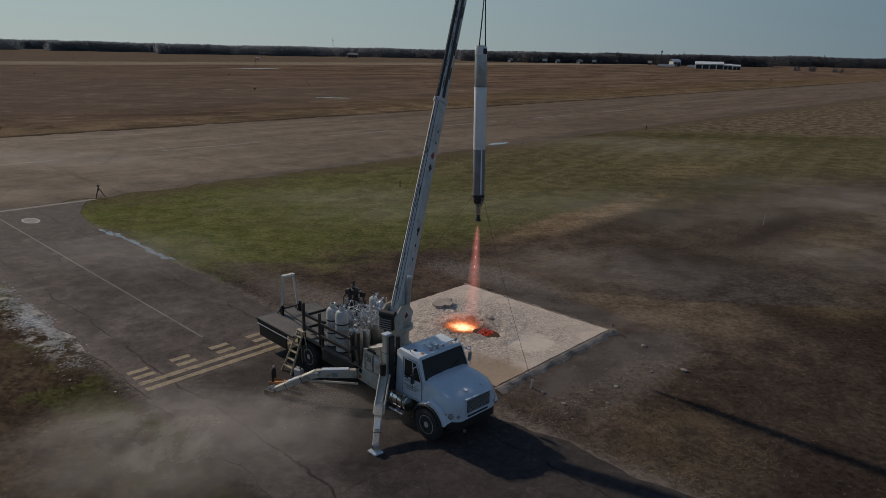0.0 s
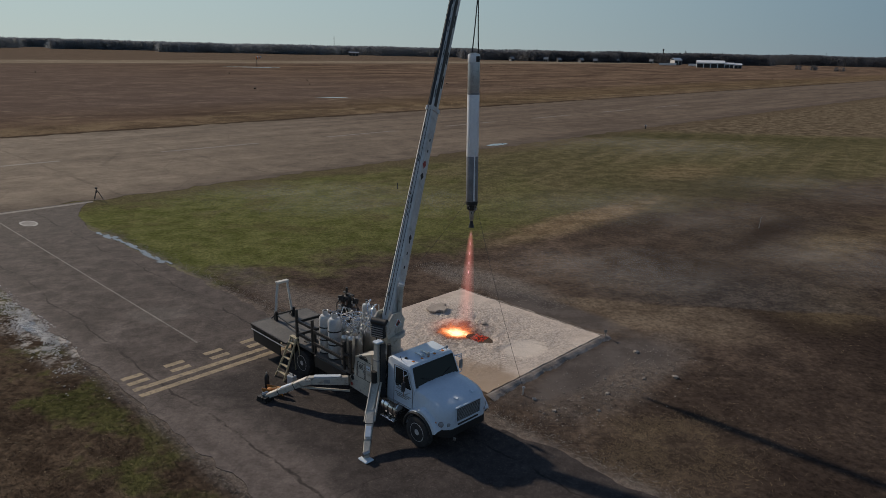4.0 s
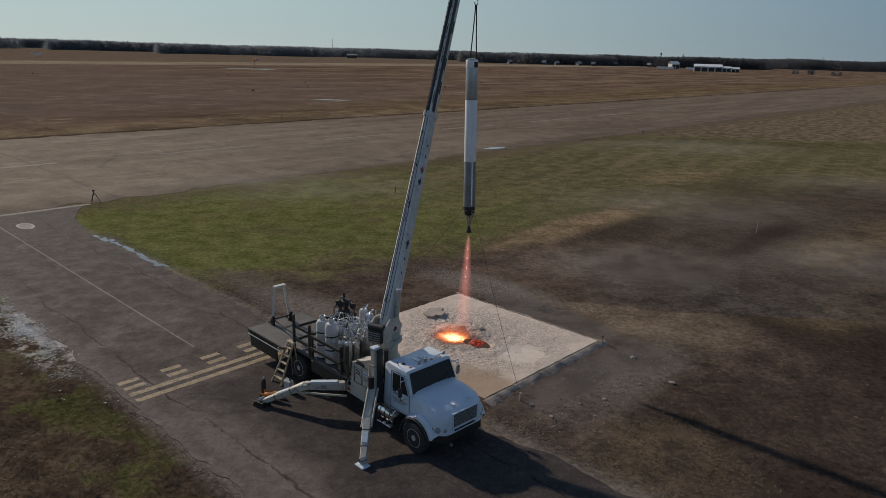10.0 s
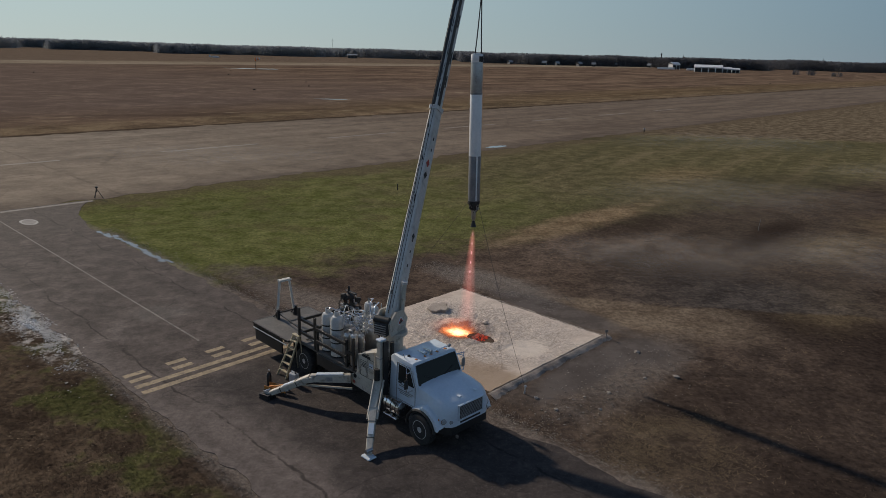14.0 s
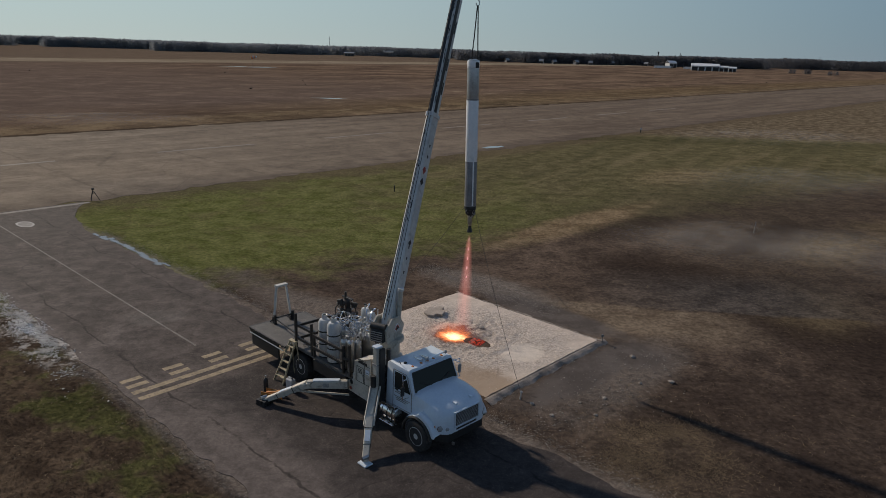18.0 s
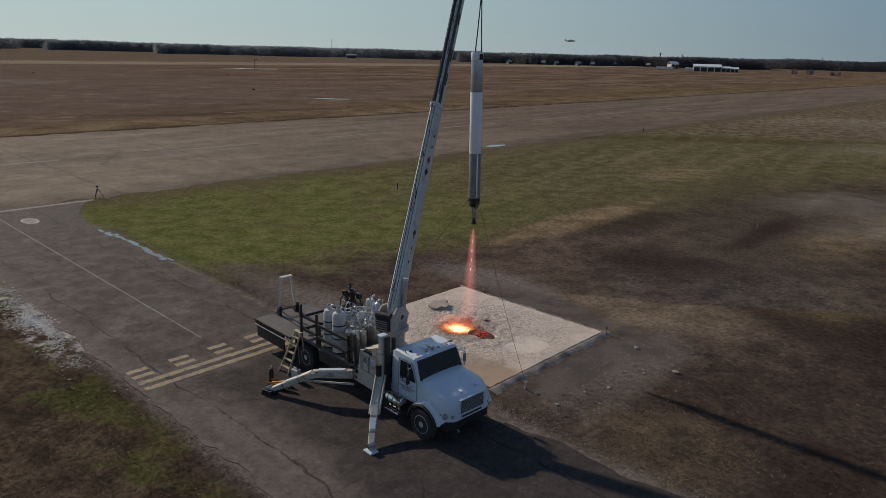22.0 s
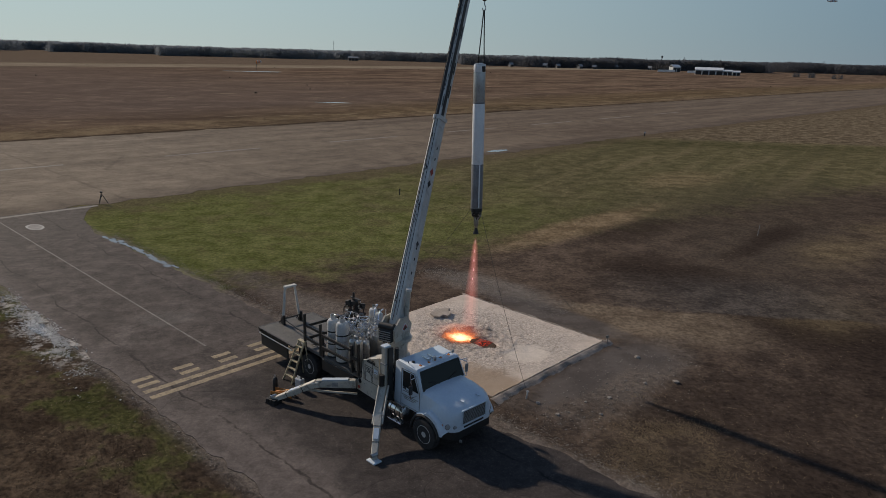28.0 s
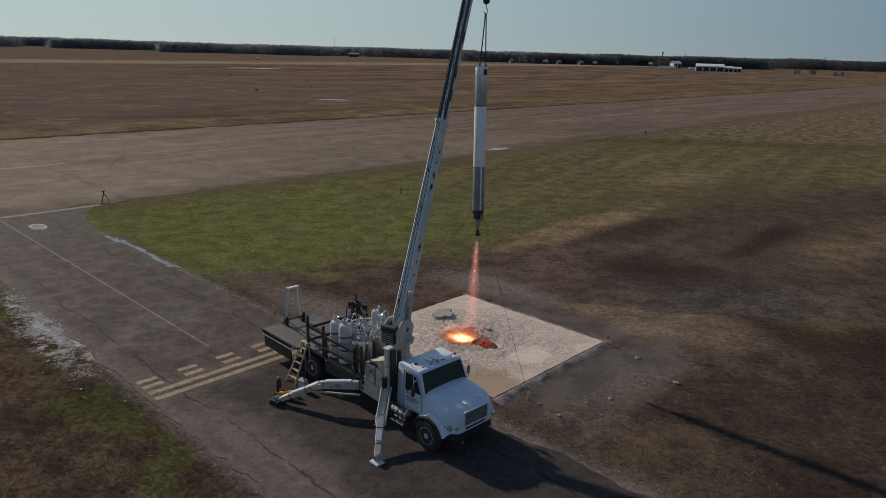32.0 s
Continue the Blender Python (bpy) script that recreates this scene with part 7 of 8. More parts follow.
# ---- exhaust and burning pit ----
PLUME_TOP = NOZZLE + Vector((0.0, 0, -0.12))
PLUME_END = Vector((0.95, 29.08, 0.05))
PLUME_LEN = (PLUME_END - PLUME_TOP).length
PLUME = Matrix.Translation(PLUME_TOP) @ Euler((0, math.asin((PLUME_TOP.x - PLUME_END.x) / PLUME_LEN), 0)).to_matrix().to_4x4()
GAS = [plume_material("rose_exhaust_gas", (1.0, 0.30, 0.25), 0.085, PLUME_LEN, 0.40, 0.5), plume_material("inner_exhaust_gas", (1.0, 0.36, 0.30), 0.15, PLUME_LEN * 0.98, 0.7, 0.4)]
HOT = plume_material("shock_diamond", (1.0, 0.66, 0.72), 0.9, 50.0, 1.0, 0.2)


def make_plume():
    k = thing("exhaust_plume", PLUME, "thin rose-red rocket exhaust with bright shock diamonds", "flame")
    def half(prof, seg=12):
        # an open half shell, so that sight lines cross it once
        bm = bmesh.new()
        rings = [[bm.verts.new((r * math.cos(math.pi * i / seg), -r * math.sin(math.pi * i / seg), z)) for i in range(seg + 1)] for r, z in prof]
        for a, b in zip(rings, rings[1:]):
            for i in range(seg):
                bm.faces.new((a[i], a[i + 1], b[i + 1], b[i]))
        return bm
    for f in (1.75, 1.3, 0.9):
        part("gas_sheath", half([(0.035 * f, 0.0), (0.07 * f, -0.4), (0.105 * f, -1.2), (0.155 * f, -2.4), (0.205 * f, -3.6), (0.25 * f, -PLUME_LEN)]), GAS[0], k, "", True)
    part("gas_core", half([(0.025, 0.0), (0.045, -0.5), (0.06, -1.2), (0.08, -2.4), (0.12, -PLUME_LEN * 0.97)]), GAS[1], k, "", True)
    for i in range(5):
        z = -0.22 - 0.43 * i
        w, h = 0.028 - 0.002 * i, 0.10 - 0.007 * i
        part("shock_diamond", LATHE([(0.004, z + h), (w, z + h * 0.2), (w, z - h * 0.2), (0.004, z - h)], 10), HOT, k, "bright shock diamond", True)
    return k


plume = make_plume()


def make_fire():
    bm = bmesh.new()
    n = 26
    g = []
    for i in range(n + 1):
        for j in range(n + 1):
            x, y = (i / n - 0.5) * 3.4, (j / n - 0.5) * 2.6
            p = PIT + Vector((x - 0.15, y, 0))
            g.append(bm.verts.new((x, y, pad_height(p) - pad_height(PIT) + 0.03)))
    for i in range(n):
        for j in range(n):
            a = i * (n + 1) + j
            bm.faces.new((g[a], g[a + n + 1], g[a + n + 2], g[a + 1]))
    ob = part("burning_pit", bm, FIRE, None, "", True)
    ob.matrix_basis = Matrix.Translation((PIT.x - 0.15, PIT.y, pad_height(PIT)))
    tagged(ob, "glowing orange fire spread over the blasted concrete", "fire")
    # emissive sheets added low over the fire for its soft halo
    for i, (r, dx, dy, z) in enumerate(((1.75, -0.1, 0.2, 0.16), (1.2, -0.2, 0.1, 0.30))):
        gb = bmesh.new()
        bmesh.ops.create_grid(gb, x_segments=12, y_segments=12, size=r)
        for v in gb.verts:
            v.co.z += 0.25 * math.exp(-(v.co.x ** 2 + v.co.y ** 2) / (r * r * 0.35)) + 0.04 * noise.noise((v.co.x * 2, v.co.y * 2, i))
        h = Nodes("fire_glow")
        d2 = h.v("LENGTH", h.v("MULTIPLY", h.coord(), (1 / r, 1 / r, 0.0)))
        amt = h.m("MULTIPLY", h.m("POWER", h.m("SUBTRACT", 1.0, h.step(d2, 0.0, 1.0)), 1.5), h.m("ADD", 0.55, h.m("MULTIPLY", h.noise(h.coord(), 2.2, 4, 0.6), 0.9)))
        tr, em, ad = h.t.nodes.new("ShaderNodeBsdfTransparent"), h.t.nodes.new("ShaderNodeEmission"), h.t.nodes.new("ShaderNodeAddShader")
        h.put(em.inputs["Color"], (1.0, 0.30, 0.16)), h.put(em.inputs["Strength"], h.m("MULTIPLY", amt, 0.17))
        h.put(ad.inputs[0], tr.outputs[0]), h.put(ad.inputs[1], em.outputs[0]), h.put(h.out.inputs["Surface"], ad.outputs[0])
        gas = part("fire_glow", gb, h.mat, ob, "soft orange glow of the fire, as added emissive sheets", True)
        gas.matrix_basis = Matrix.Translation((dx, dy, z))
    # glowing edge inside the dark hole
    em = Nodes("ember_glow")
    em.set(Base_Color=(0.02, 0.010, 0.008), Emission_Color=(1.0, 0.07, 0.012), Emission_Strength=em.m("MULTIPLY", em.step(em.noise(em.coord(), 13.0, 6, 0.75), 0.44, 0.70), 1.0), Roughness=0.9)
    hole = part("embers", stone_mesh(0.50, 5, 0.45), em.mat)
    hole.matrix_basis = pose(HOLE.x - 0.1, HOLE.y + 0.05, pad_height(HOLE) + 0.17, 0, 0, 20)
    tagged(hole, "red glowing embers in the crater", "embers")


make_fire()


# ---- small things on the field ----
def tripod(m, h, label):
    t = thing("tripod", m, label, "tripod")
    for i in range(3):
        a = i * 2.094 + 0.5
        part("leg", C((0.05 * math.cos(a), 0.05 * math.sin(a), h * 0.86), (0.42 * math.cos(a), 0.42 * math.sin(a), 0.0), 0.03, 0.022, 8), DARK, t, "", True)
    part("column", C((0, 0, h * 0.6), (0, 0, h), 0.03), DARK, t, "", True)
    part("head", B(-0.10, 0.10, -0.06, 0.06, h, h + 0.13, 0.02), DARK, t, "small black camera on the head")


tripod(pose(-28.2, 54.9, -0.03), 0.85, "black camera tripod with spread legs at the runway edge")
post = thing("marker_post", pose(-4.43, 61.9, -0.04), "small dark marker post standing in the grass", "post")
part("shaft", C((0, 0, 0), (0, 0, 0.5), 0.05, 0.045, 8), DARK, post)
part("cap", C((0, 0, 0.5), (0, 0, 0.58), 0.075, 0.04, 8), DARK, post)
m2 = thing("marker_post", pose(23.2, 50.2, -0.04), "thin pale marker post standing in the burnt grass", "post")
part("shaft", C((0, 0, 0), (0.06, 0, 0.8), 0.022, 0.018, 8), GREY, m2)
part("cap", C((0.06, 0, 0.8), (0.06, 0, 0.85), 0.028, 0.022, 8), GREY, m2)
edge_light = thing("edge_light", pose(33.2, 118.5, -0.04), "low dark runway edge light", "runway light")
part("stem", C((0, 0, 0), (0, 0, 0.5), 0.09, 0.07, 8), DARK, edge_light)
part("lens", LATHE([(0.16, 0.5), (0.18, 0.6), (0.10, 0.75)], 10), LENS, edge_light, "", True)


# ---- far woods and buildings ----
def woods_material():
    n = Nodes("hazed_winter_woods")
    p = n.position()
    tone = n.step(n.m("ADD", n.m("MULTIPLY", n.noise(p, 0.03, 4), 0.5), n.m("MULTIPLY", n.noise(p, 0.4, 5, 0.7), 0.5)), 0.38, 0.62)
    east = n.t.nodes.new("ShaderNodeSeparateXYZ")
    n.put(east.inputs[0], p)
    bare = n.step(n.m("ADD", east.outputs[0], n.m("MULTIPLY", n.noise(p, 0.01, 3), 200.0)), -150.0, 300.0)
    # Distance haze is mixed into these tones, paler and bluer to the west.
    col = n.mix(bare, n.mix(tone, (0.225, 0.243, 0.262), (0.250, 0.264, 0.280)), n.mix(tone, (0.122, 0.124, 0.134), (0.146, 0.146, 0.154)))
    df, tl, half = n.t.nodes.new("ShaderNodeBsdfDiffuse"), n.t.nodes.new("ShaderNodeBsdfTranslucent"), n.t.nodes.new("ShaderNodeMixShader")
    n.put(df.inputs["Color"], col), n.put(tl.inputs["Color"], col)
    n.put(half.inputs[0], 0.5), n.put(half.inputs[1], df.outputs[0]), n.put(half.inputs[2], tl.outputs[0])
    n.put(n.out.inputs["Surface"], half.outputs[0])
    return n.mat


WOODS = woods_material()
WALLW = surface("white_metal_siding", (0.62, 0.62, 0.60), (0.72, 0.72, 0.70), 0.3, 0.5, 0, 0.3)
ROOFM = surface("pale_metal_roof", (0.66, 0.66, 0.65), (0.76, 0.76, 0.75), 0.3, 0.4, 0, 0.2)
DULL = surface("dull_pale_siding", (0.20, 0.20, 0.20), (0.28, 0.28, 0.27), 0.3, 0.7)
BRICKM = surface("drab_wall", (0.20, 0.17, 0.15), (0.28, 0.24, 0.21), 0.3, 0.8)


def at_angle(deg, dist):
    """A place at a bearing (degrees right of +y) and a distance."""
    return Vector((dist * math.sin(radians(deg)), dist * math.cos(radians(deg)), 0))


def woods():
    r = np.random.default_rng(21)
    bm = bmesh.new()
    bmesh.ops.create_icosphere(bm, subdivisions=1, radius=1.0)
    bv = np.array([v.co[:] for v in bm.verts])
    bf = np.array([[v.index for v in f.verts] for f in bm.faces])
    bm.free()
    belts = [(-52, -30.9, 1350, 90, 17.0, 1500), (-31.4, -28.4, 1560, 60, 18.4, 420), (-29.0, -21.5, 1270, 80, 16.4, 1000), (-22, -10.0, 1100, 80, 14.8, 1300), (-11.5, 2.0, 1150, 150, 15.2, 1600), (1.0, 13.0, 930, 110, 13.6, 1600), (12.0, 24.0, 995, 90, 14.6, 1500),
             (22.0, 52, 1190, 120, 16.0, 2400), (-52, 52, 1900, 400, 17.0, 3600), (25.6, 26.0, 790, 12, 4.6, 14), (26.6, 27.0, 775, 12, 5.0, 14), (28.0, 28.7, 765, 14, 4.2, 16)]
    pos, hs = [], []
    for a0, a1, d0, dd, h, n in belts:
        a = np.radians(r.uniform(a0, a1, n))
        d = d0 + r.random(n) ** 1.5 * dd + 14 * np.sin(a * 37) + 10 * np.sin(a * 91 + d0)
        pos.append(np.stack([d * np.sin(a), d * np.cos(a)], -1))
        hs.append(0.86 * h * (0.92 + 0.13 * r.random(n) + 0.05 * np.sin(a * 53 + d0)))
    pos, hs = np.concatenate(pos), np.concatenate(hs)
    m = 64
    P, Hh = np.repeat(pos, m, 0), np.repeat(hs, m)
    k = len(P)
    rad = Hh * r.uniform(0.035, 0.085, k)
    z = np.minimum(Hh - rad * 0.6, Hh * r.uniform(0.0, 1.0, k) ** 0.8)
    spread = 0.24 * (1.1 - 0.75 * (z / Hh) ** 2)
    c = np.stack([P[:, 0] + r.normal(0, 1, k) * spread * Hh, P[:, 1] + r.normal(0, 1, k) * spread * Hh, z], -1)
    # each clump of twigs is a loose triangle
    v = r.normal(0, 0.75, (k, 3, 3)) * rad[:, None, None] * np.array([1.0, 1.0, 1.25]) + c[:, None]
    v[..., 2] = np.maximum(v[..., 2], 0.0)
    f = np.arange(3 * k).reshape(-1, 3)
    # trunks
    n = len(pos)
    w = 0.35
    b = np.array([(-w, 0, 0), (w, 0, 0), (0, w, 0), (0, 0, 1)])
    t = np.broadcast_to(b[None], (n, 4, 3)).copy()
    t[:, 3, 2] = hs * 0.9
    t[:, :, :2] += pos[:, None]
    tfaces = (np.array([(0, 1, 3), (1, 2, 3), (2, 0, 3)])[None] + 4 * np.arange(n)[:, None, None]).reshape(-1, 3) + v.size // 3
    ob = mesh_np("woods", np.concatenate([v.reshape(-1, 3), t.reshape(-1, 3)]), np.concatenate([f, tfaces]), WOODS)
    tagged(ob, "distant belt of bare winter woods along the horizon, haze in its colour", "woods", kind="stuff")
    # scattered shrubs on the far field
    n = 40
    s, q = r.uniform(0, 600, n), 120 + r.random(n) * 380
    p = sq_to_xy(s, q, 0.2)
    rad = r.uniform(0.15, 0.35, n)
    v = bv[None] * (rad[:, None, None] * r.uniform(0.5, 1.3, (n, len(bv), 1))) * np.array([1.3, 1.3, 0.8]) + p[:, None]
    f = (bf[None] + len(bv) * np.arange(n)[:, None, None]).reshape(-1, 3)
    ob = mesh_np("shrubs", v.reshape(-1, 3), f, surface("dark_shrub", (0.03, 0.026, 0.02), (0.06, 0.048, 0.034), 1.0, 0.95, 0, 0, bump=0))
    tagged(ob, "scattered dark shrubs on the far field", "shrub", kind="stuff")


woods()


def house(name, p, w, d, h, rz, wall, roof, label, doors=2, rise=0.18):
    b = thing(name, Matrix.Translation(p) @ pose(0, 0, -0.05, 0, 0, rz), label, "building")
    part("wall", B(-w / 2, w / 2, -d / 2, d / 2, 0, h), wall, b)
    part("roof", PRISM([(-d / 2 - 0.4, h), (0, h + d * rise), (d / 2 + 0.4, h), (d / 2 + 0.4, h + 0.25), (0, h + d * rise + 0.3), (-d / 2 - 0.4, h + 0.25)], "x", -w / 2 - 0.4, w / 2 + 0.4), roof, b)
    for i in range(doors):
        x = -w / 2 + w * (i + 0.5) / doors
        part("door", B(x - w / doors * 0.43, x + w / doors * 0.43, -d / 2 - 0.06, -d / 2 - 0.01, 0, h * 0.84), DARK, b)
    return b


def far_buildings():
    house("hangar", at_angle(19.85, 765), 26, 18, 4.6, -18, WALLW, ROOFM, "long low white metal hangar with dark openings", 4, 0.12)
    house("shed", at_angle(21.15, 760), 8, 7, 3.8, -14, WALLW, ROOFM, "small white shed beside the hangar", 2)
    house("shed", at_angle(21.75, 765), 7, 7, 3.2, -14, WALLW, ROOFM, "small white shed beside the hangar", 2)
    house("farm_house", at_angle(17.4, 880), 10, 8, 5.5, 20, WALLW, ROOFM, "white farmhouse among the trees", 2, 0.3)
    house("farm_house", at_angle(5.2, 1150), 9, 8, 4.0, 40, WALLW, GREY, "pale farmhouse among the trees", 2, 0.3)
    house("farm_house", at_angle(-7.6, 1060), 14, 8, 4.0, 10, BRICKM, GREY, "low drab farmhouse at the edge of the woods", 3, 0.2)
    for a, d, w1, rz, h in ((4.9, 905, 8, 30, 4.0), (7.6, 900, 9, -20, 4.4), (8.6, 905, 8, 15, 4.0), (10.3, 900, 10, 35, 4.6), (11.4, 905, 8, -10, 4.0), (13.0, 960, 9, 20, 4.4), (15.6, 975, 8, -30, 4.2)):
        house("farm_house", at_angle(a, d), w1 * 0.55, 5, h * 0.6, rz, DULL, GREY, "pale house with a grey roof at the edge of the woods", 2, 0.45)
    for a, d, l in ((16.6, 800, 12), (17.2, 810, 7), (18.6, 790, 8)):
        c = thing("trailer", Matrix.Translation(at_angle(a, d)) @ pose(0, 0, 0, 0, 0, -a), "low white trailer parked on the far field", "trailer", "far parked trailers")
        part("body", B(-l / 2, l / 2, -1.2, 1.2, 0.7, 2.9, 0.1), WALLW, c)
        part("wheels", C((0, -1.1, 0.4), (0, 1.1, 0.4), 0.4), RUBBER, c)
    w = thing("water_tower", Matrix.Translation(at_angle(16.4, 1500)), "distant dark water tower above the treeline", "water tower")
    part("tank", LATHE([(0.5, 17), (1.5, 18.0), (1.7, 20), (1.3, 21), (0.3, 21.4)], 14), DARK, w, "", True)
    part("stem", C((0, 0, 0), (0, 0, 18), 0.8, seg=8), DARK, w)
    for a, d, h in ((-9.1, 1250, 29), (18.0, 1300, 19), (27.4, 1200, 18)):
        m = thing("radio_mast", Matrix.Translation(at_angle(a, d)), "thin distant radio mast above the treeline", "mast")
        part("mast", C((0, 0, 0), (0, 0, h), 0.5, 0.25, 6), DARK, m)
        part("crossarm", C((-1.5, 0, h * 0.86), (1.5, 0, h * 0.86), 0.2, seg=6), DARK, m)
    WINDSOCK = surface("orange_sock_cloth", (0.75, 0.22, 0.05), (0.85, 0.28, 0.07), 2.0, 0.8)
    ws = thing("windsock", Matrix.Translation(at_angle(-15.05, 420)), "orange and white windsock on a dark pole", "windsock")
    part("pole", C((0, 0, 0), (0, 0, 5.4), 0.12, 0.08, 8), DARK, ws)
    for i in range(4):
        part("sock_band", C((-0.1 + 0.7 * i, 0, 5.3 + 0.12 * i), (0.6 + 0.7 * i, 0, 5.42 + 0.12 * i), 0.85 - 0.09 * i, 0.76 - 0.09 * i, 10), WINDSOCK if i % 2 == 0 else TANKW, ws, "", True)
    for a, d, w2 in ((-15.3, 425, 14), (-13.9, 430, 6), (-9.2, 180, 4)):
        p = at_angle(a, d)
        bm = bmesh.new()
        n = 24
        vs = [bm.verts.new((p.x + w2 * math.cos(t) * (1 + 0.3 * math.sin(3 * t + a)), p.y + w2 * 0.28 * math.sin(t), 0.0)) for t in np.linspace(0, 2 * math.pi, n, False)]
        bm.faces.new(vs)
        tagged(part("puddle", bm, WATER), "distant sheet of rainwater on the field", "puddle", kind="structure")


far_buildings()


# ---- light aircraft ----
def aircraft():
    a = thing("light_aircraft", pose(0, 900, 30), "small dark low-wing propeller aircraft with a white top, climbing away", "aircraft")
    part("fuselage", loft(bmesh.new(), [[(x, y * w, z0 + z * h) for y, z in ((-1, -0.6), (-0.6, -1), (0.6, -1), (1, -0.6), (1, 0.6), (0.6, 1), (-0.6, 1), (-1, 0.6))]
                                        for x, w, h, z0 in ((4.0, 0.2, 0.25, -0.1), (3.4, 0.5, 0.5, -0.1), (1.6, 0.6, 0.75, 0.1), (-0.2, 0.58, 0.75, 0.1), (-4.2, 0.15, 0.22, 0.35))]), TANKW, a, "", True)
    part("wing", loft(bmesh.new(), [[(x + 0.9, y, -0.55 + 0.06 * abs(y) + z) for x, z in ((-0.75, 0), (0.2, 0.12), (0.8, 0.02), (0.2, -0.08))] for y in (-5.5, -2, 2, 5.5)]), TANKW, a)
    part("cabin_roof", loft(bmesh.new(), [[(x, y * w, z0 + z * h) for y, z in ((-1, 0), (-0.6, 1), (0.6, 1), (1, 0))] for x, w, h, z0 in ((1.9, 0.3, 0.1, 0.70), (1.2, 0.55, 0.45, 0.72), (-0.6, 0.5, 0.42, 0.70), (-1.8, 0.25, 0.08, 0.66))]), TANKW, a, "white cabin roof", True)
    part("tailplane", B(-4.4, -3.4, -1.7, 1.7, 0.45, 0.53), TANKW, a)
    part("fin", PRISM([(-4.5, 0.4), (-3.0, 0.5), (-4.0, 1.9), (-4.6, 1.9)], "y", -0.06, 0.06), TANKW, a)
    part("propeller", B(4.02, 4.06, -0.05, 0.05, -1.0, 0.85), DARK, a)
    return a


# ---- airborne dust ----
def veil(rx, ry, seed):
    bm = bmesh.new()
    n = 22
    g = []
    for i in range(n + 1):
        for j in range(n + 1):
            a, b = (i / n - 0.5) * 2 * rx, (j / n - 0.5) * 2 * ry
            r2 = (a / rx) ** 2 + (b / ry) ** 2
            g.append(bm.verts.new((a, b, 0.03 * rx * max(0, 1 - r2) + 0.25 * noise.noise((a * 0.3 + seed, b * 0.3, 0)))))
    for i in range(n):
        for j in range(n):
            k = i * (n + 1) + j
            bm.faces.new((g[k], g[k + n + 1], g[k + n + 2], g[k + 1]))
    return bm


def dust_cloud(x, y, z, rx, ry, amount, seed):
    ob = part("dust_cloud", veil(rx, ry, seed), dust_material("airborne_dust", rx, ry, amount), None, "", True)
    ob.matrix_basis = pose(x, y, z)
    return tagged(ob, "thin veil of grey-brown dust blown up by the jet", "dust", "dust clouds over the field")


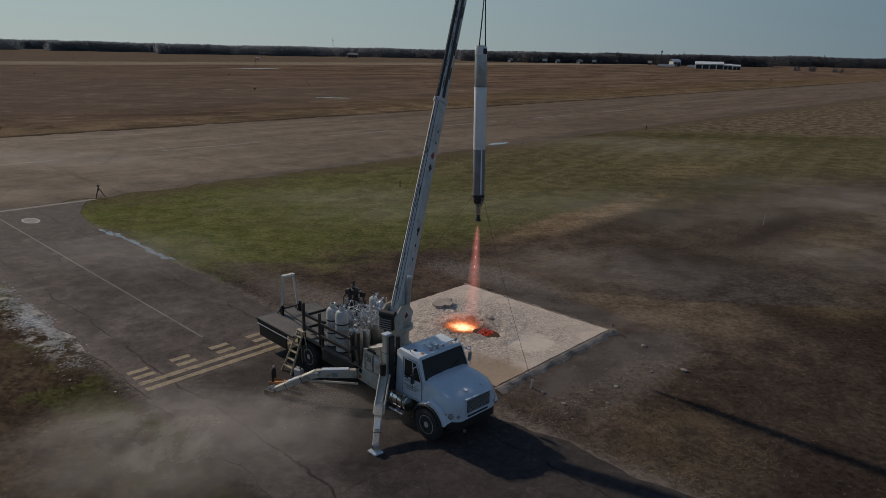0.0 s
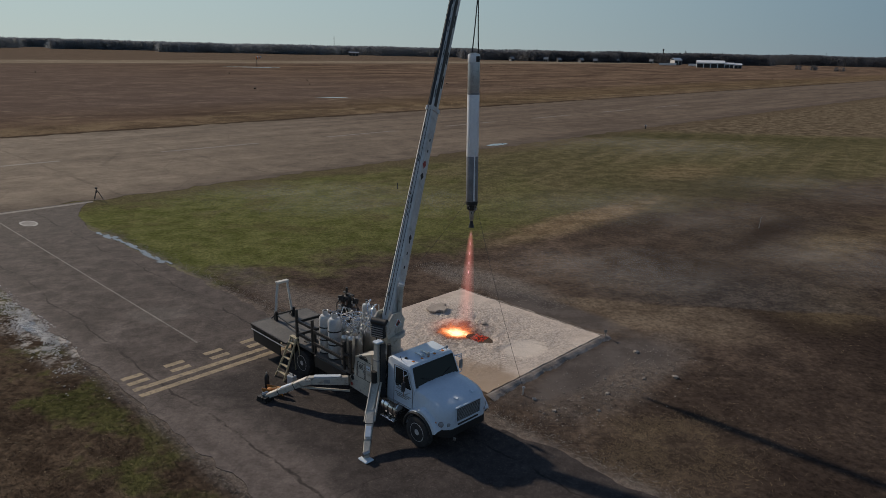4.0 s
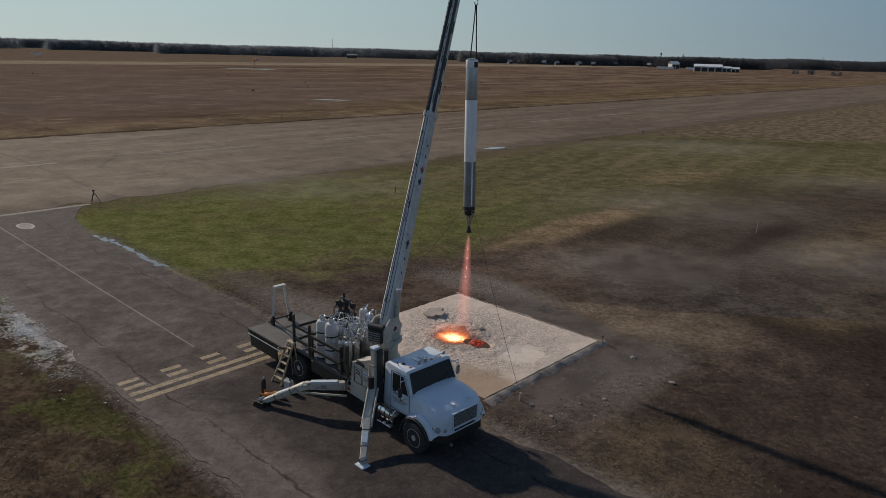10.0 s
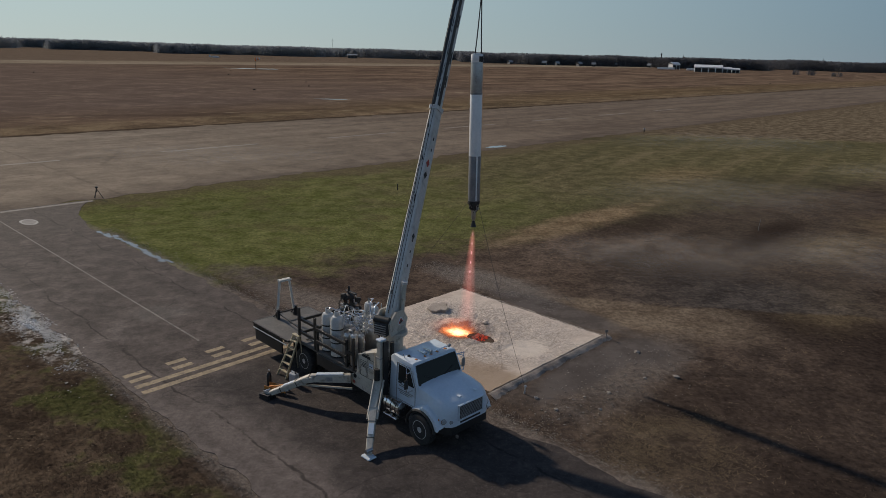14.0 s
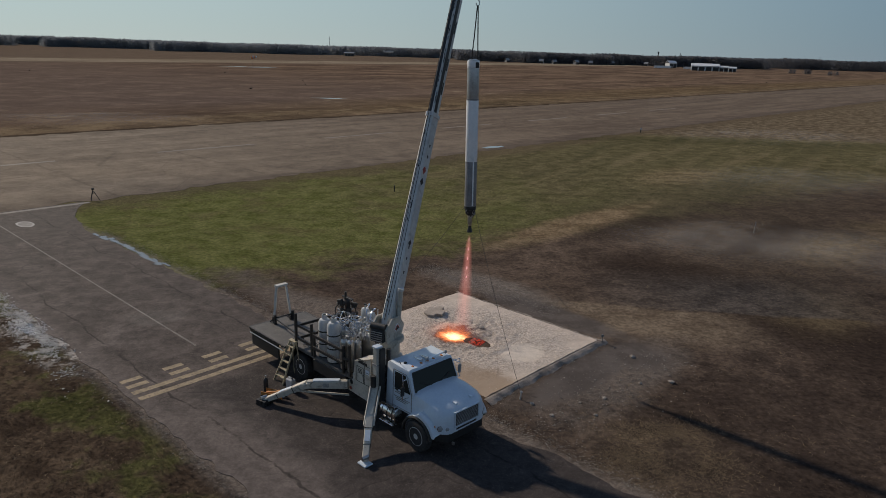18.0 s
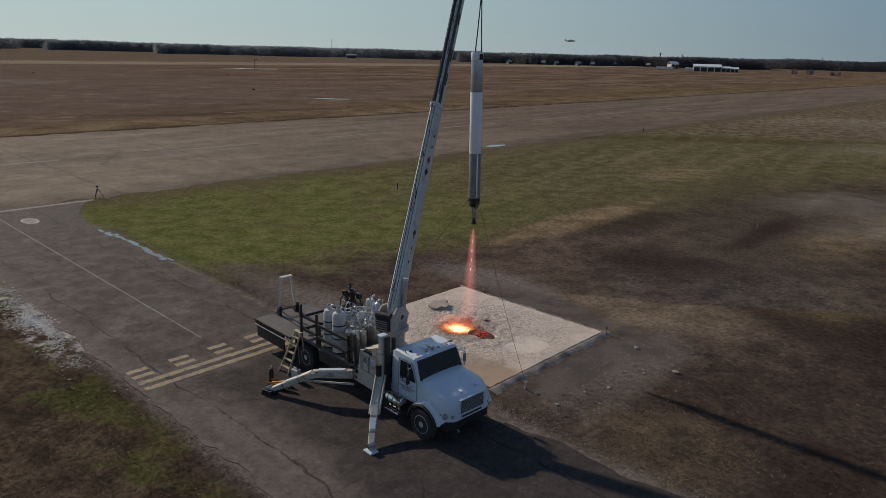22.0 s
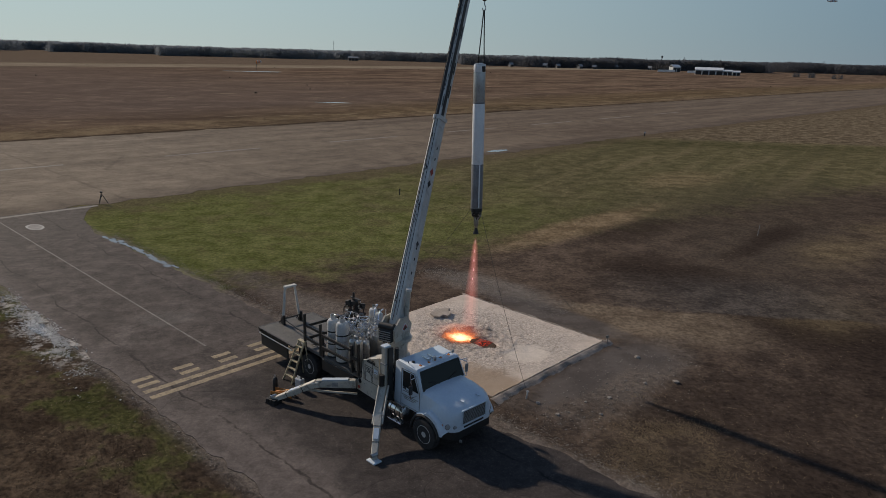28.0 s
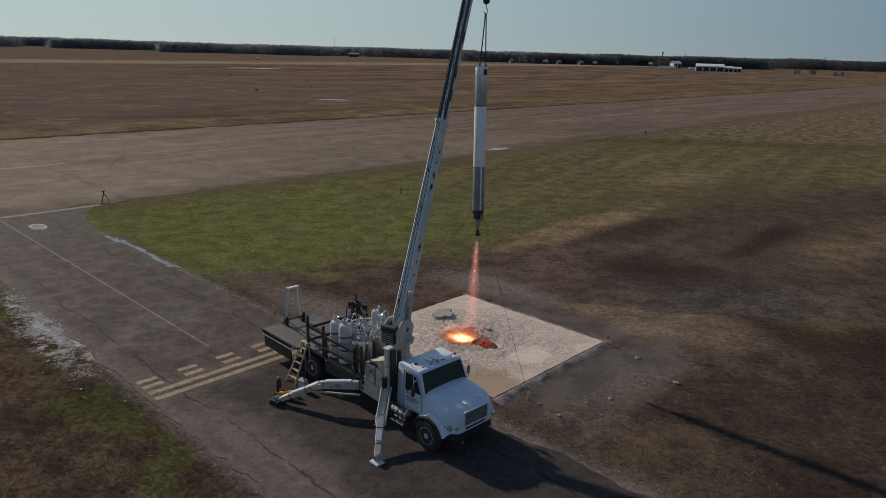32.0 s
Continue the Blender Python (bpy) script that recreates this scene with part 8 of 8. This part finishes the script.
# size, density, then times and places
DUST = [
    (14, 10, 0.20, ((0, 12, 46, 1.6), (6, 15, 47, 1.8), (13, 20, 50, 2.2), (20, 34, 58, 3.5), (27, 60, 73, 6), (32, 80, 84, 8))),
    (13, 9, 0.18, ((0, 29, 54, 1.9), (8, 33, 56, 2.2), (16, 46, 63, 3), (24, 66, 74, 5), (32, 90, 86, 8))),
    (9, 6, 0.30, ((0, 9, 35, 1.0), (10, 11, 36.5, 1.2), (18, 17, 40, 2), (26, 40, 51, 4), (32, 60, 60, 6))),
    (10, 7, 0.28, ((0, 23, 37, 1.1), (10, 24, 38, 1.3), (20, 27, 40, 1.7), (28, 42, 47, 3), (32, 54, 52, 4))),
    (17, 12, 0.34, ((0, 31, 47, 1.6), (1.5, 34, 47, 1.8), (4, 46, 50, 2.4), (10, 78, 60, 4), (32, 190, 100, 16))),
    (18, 11, 0.22, ((0, 20, 72, 2.6), (10, 26, 74, 3), (20, 44, 84, 4), (32, 88, 108, 8))),
    (15, 9, 0.22, ((0, -5, 46, 1.6), (4, -8, 48, 1.8), (10, -11, 51, 2.2), (16, -26, 62, 4), (32, -115, 122, 14))),
    (6.0, 4.6, 0.75, ((0, -8.2, 17.6, 0.9), (0.5, -10.5, 15.0, 1.2), (1.2, -15, 10, 1.6), (3, -20, 3, 2.5), (32, -140, -100, 12))),
    (16, 9, 0.40, ((0, -37, 64, 1.2), (1, -46, 68, 1.6), (3, -70, 76, 3), (32, -240, 120, 20))),
    (8, 5.5, 0.36, ((0, -17, 36, 1.0), (0.8, -24, 36, 1.2), (3, -44, 40, 2), (32, -260, 90, 20))),
    (4.2, 3.2, 0.55, ((0, -4.6, 19.6, 0.7), (0.6, -7.5, 16.5, 0.8), (1.4, -13, 11, 1.2), (3, -19, 4, 2), (32, -140, -110, 12))),
]
clouds = [dust_cloud(*rows[0][1:], rx, ry, amount, 10.0 * i) for i, (rx, ry, amount, rows) in enumerate(DUST)]

plane = aircraft()
PLANE_ROWS = [(0, -713, 600, 1.6), (9, -380, 600, 1.6), (13, -232, 600, 2.4), (16, -121, 600, 5.0), (18, -47, 600, 9.5), (19.2, -2.5, 600, 14.5), (20.5, 45.5, 600, 20.0), (22, 101, 600, 23.3), (23, 138.6, 600, 27.6),
              (24, 174.8, 600, 32.4), (25, 209.3, 600, 39.2), (25.5, 226.8, 600, 44.1), (27.5, 294.6, 600, 59.1), (28, 309.5, 600, 62.3), (30, 384, 600, 78), (32, 458, 600, 93)]


# ---- things that move ----
def motions():
    # the aircraft climbs from behind the far woods and crosses to the right
    rows = []
    for t, x, y, z in PLANE_ROWS:
        rows.append((t, pose(x, y, z, 0, -5 if z > 6 else -1, 0)))
    walk(plane, rows)
    # dust drifts off with the wind, two puffs are blown past the camera's side
    for cloud, (rx, ry, amount, places) in zip(clouds, DUST):
        walk(cloud, [(t, pose(x, y, z, 0, 0, 0.8 * t)) for t, x, y, z in places])
    # the exhaust shivers on its axis
    rows = []
    for i in range(129):
        t = 32.0 * i / 128
        rows.append((t, PLUME @ pose(0, 0, 0.03 * math.sin(i * 2.4), 0.25 * math.sin(i * 1.7), 0.25 * math.sin(i * 2.9 + 1), 0)))
    walk(plume, rows)


motions()
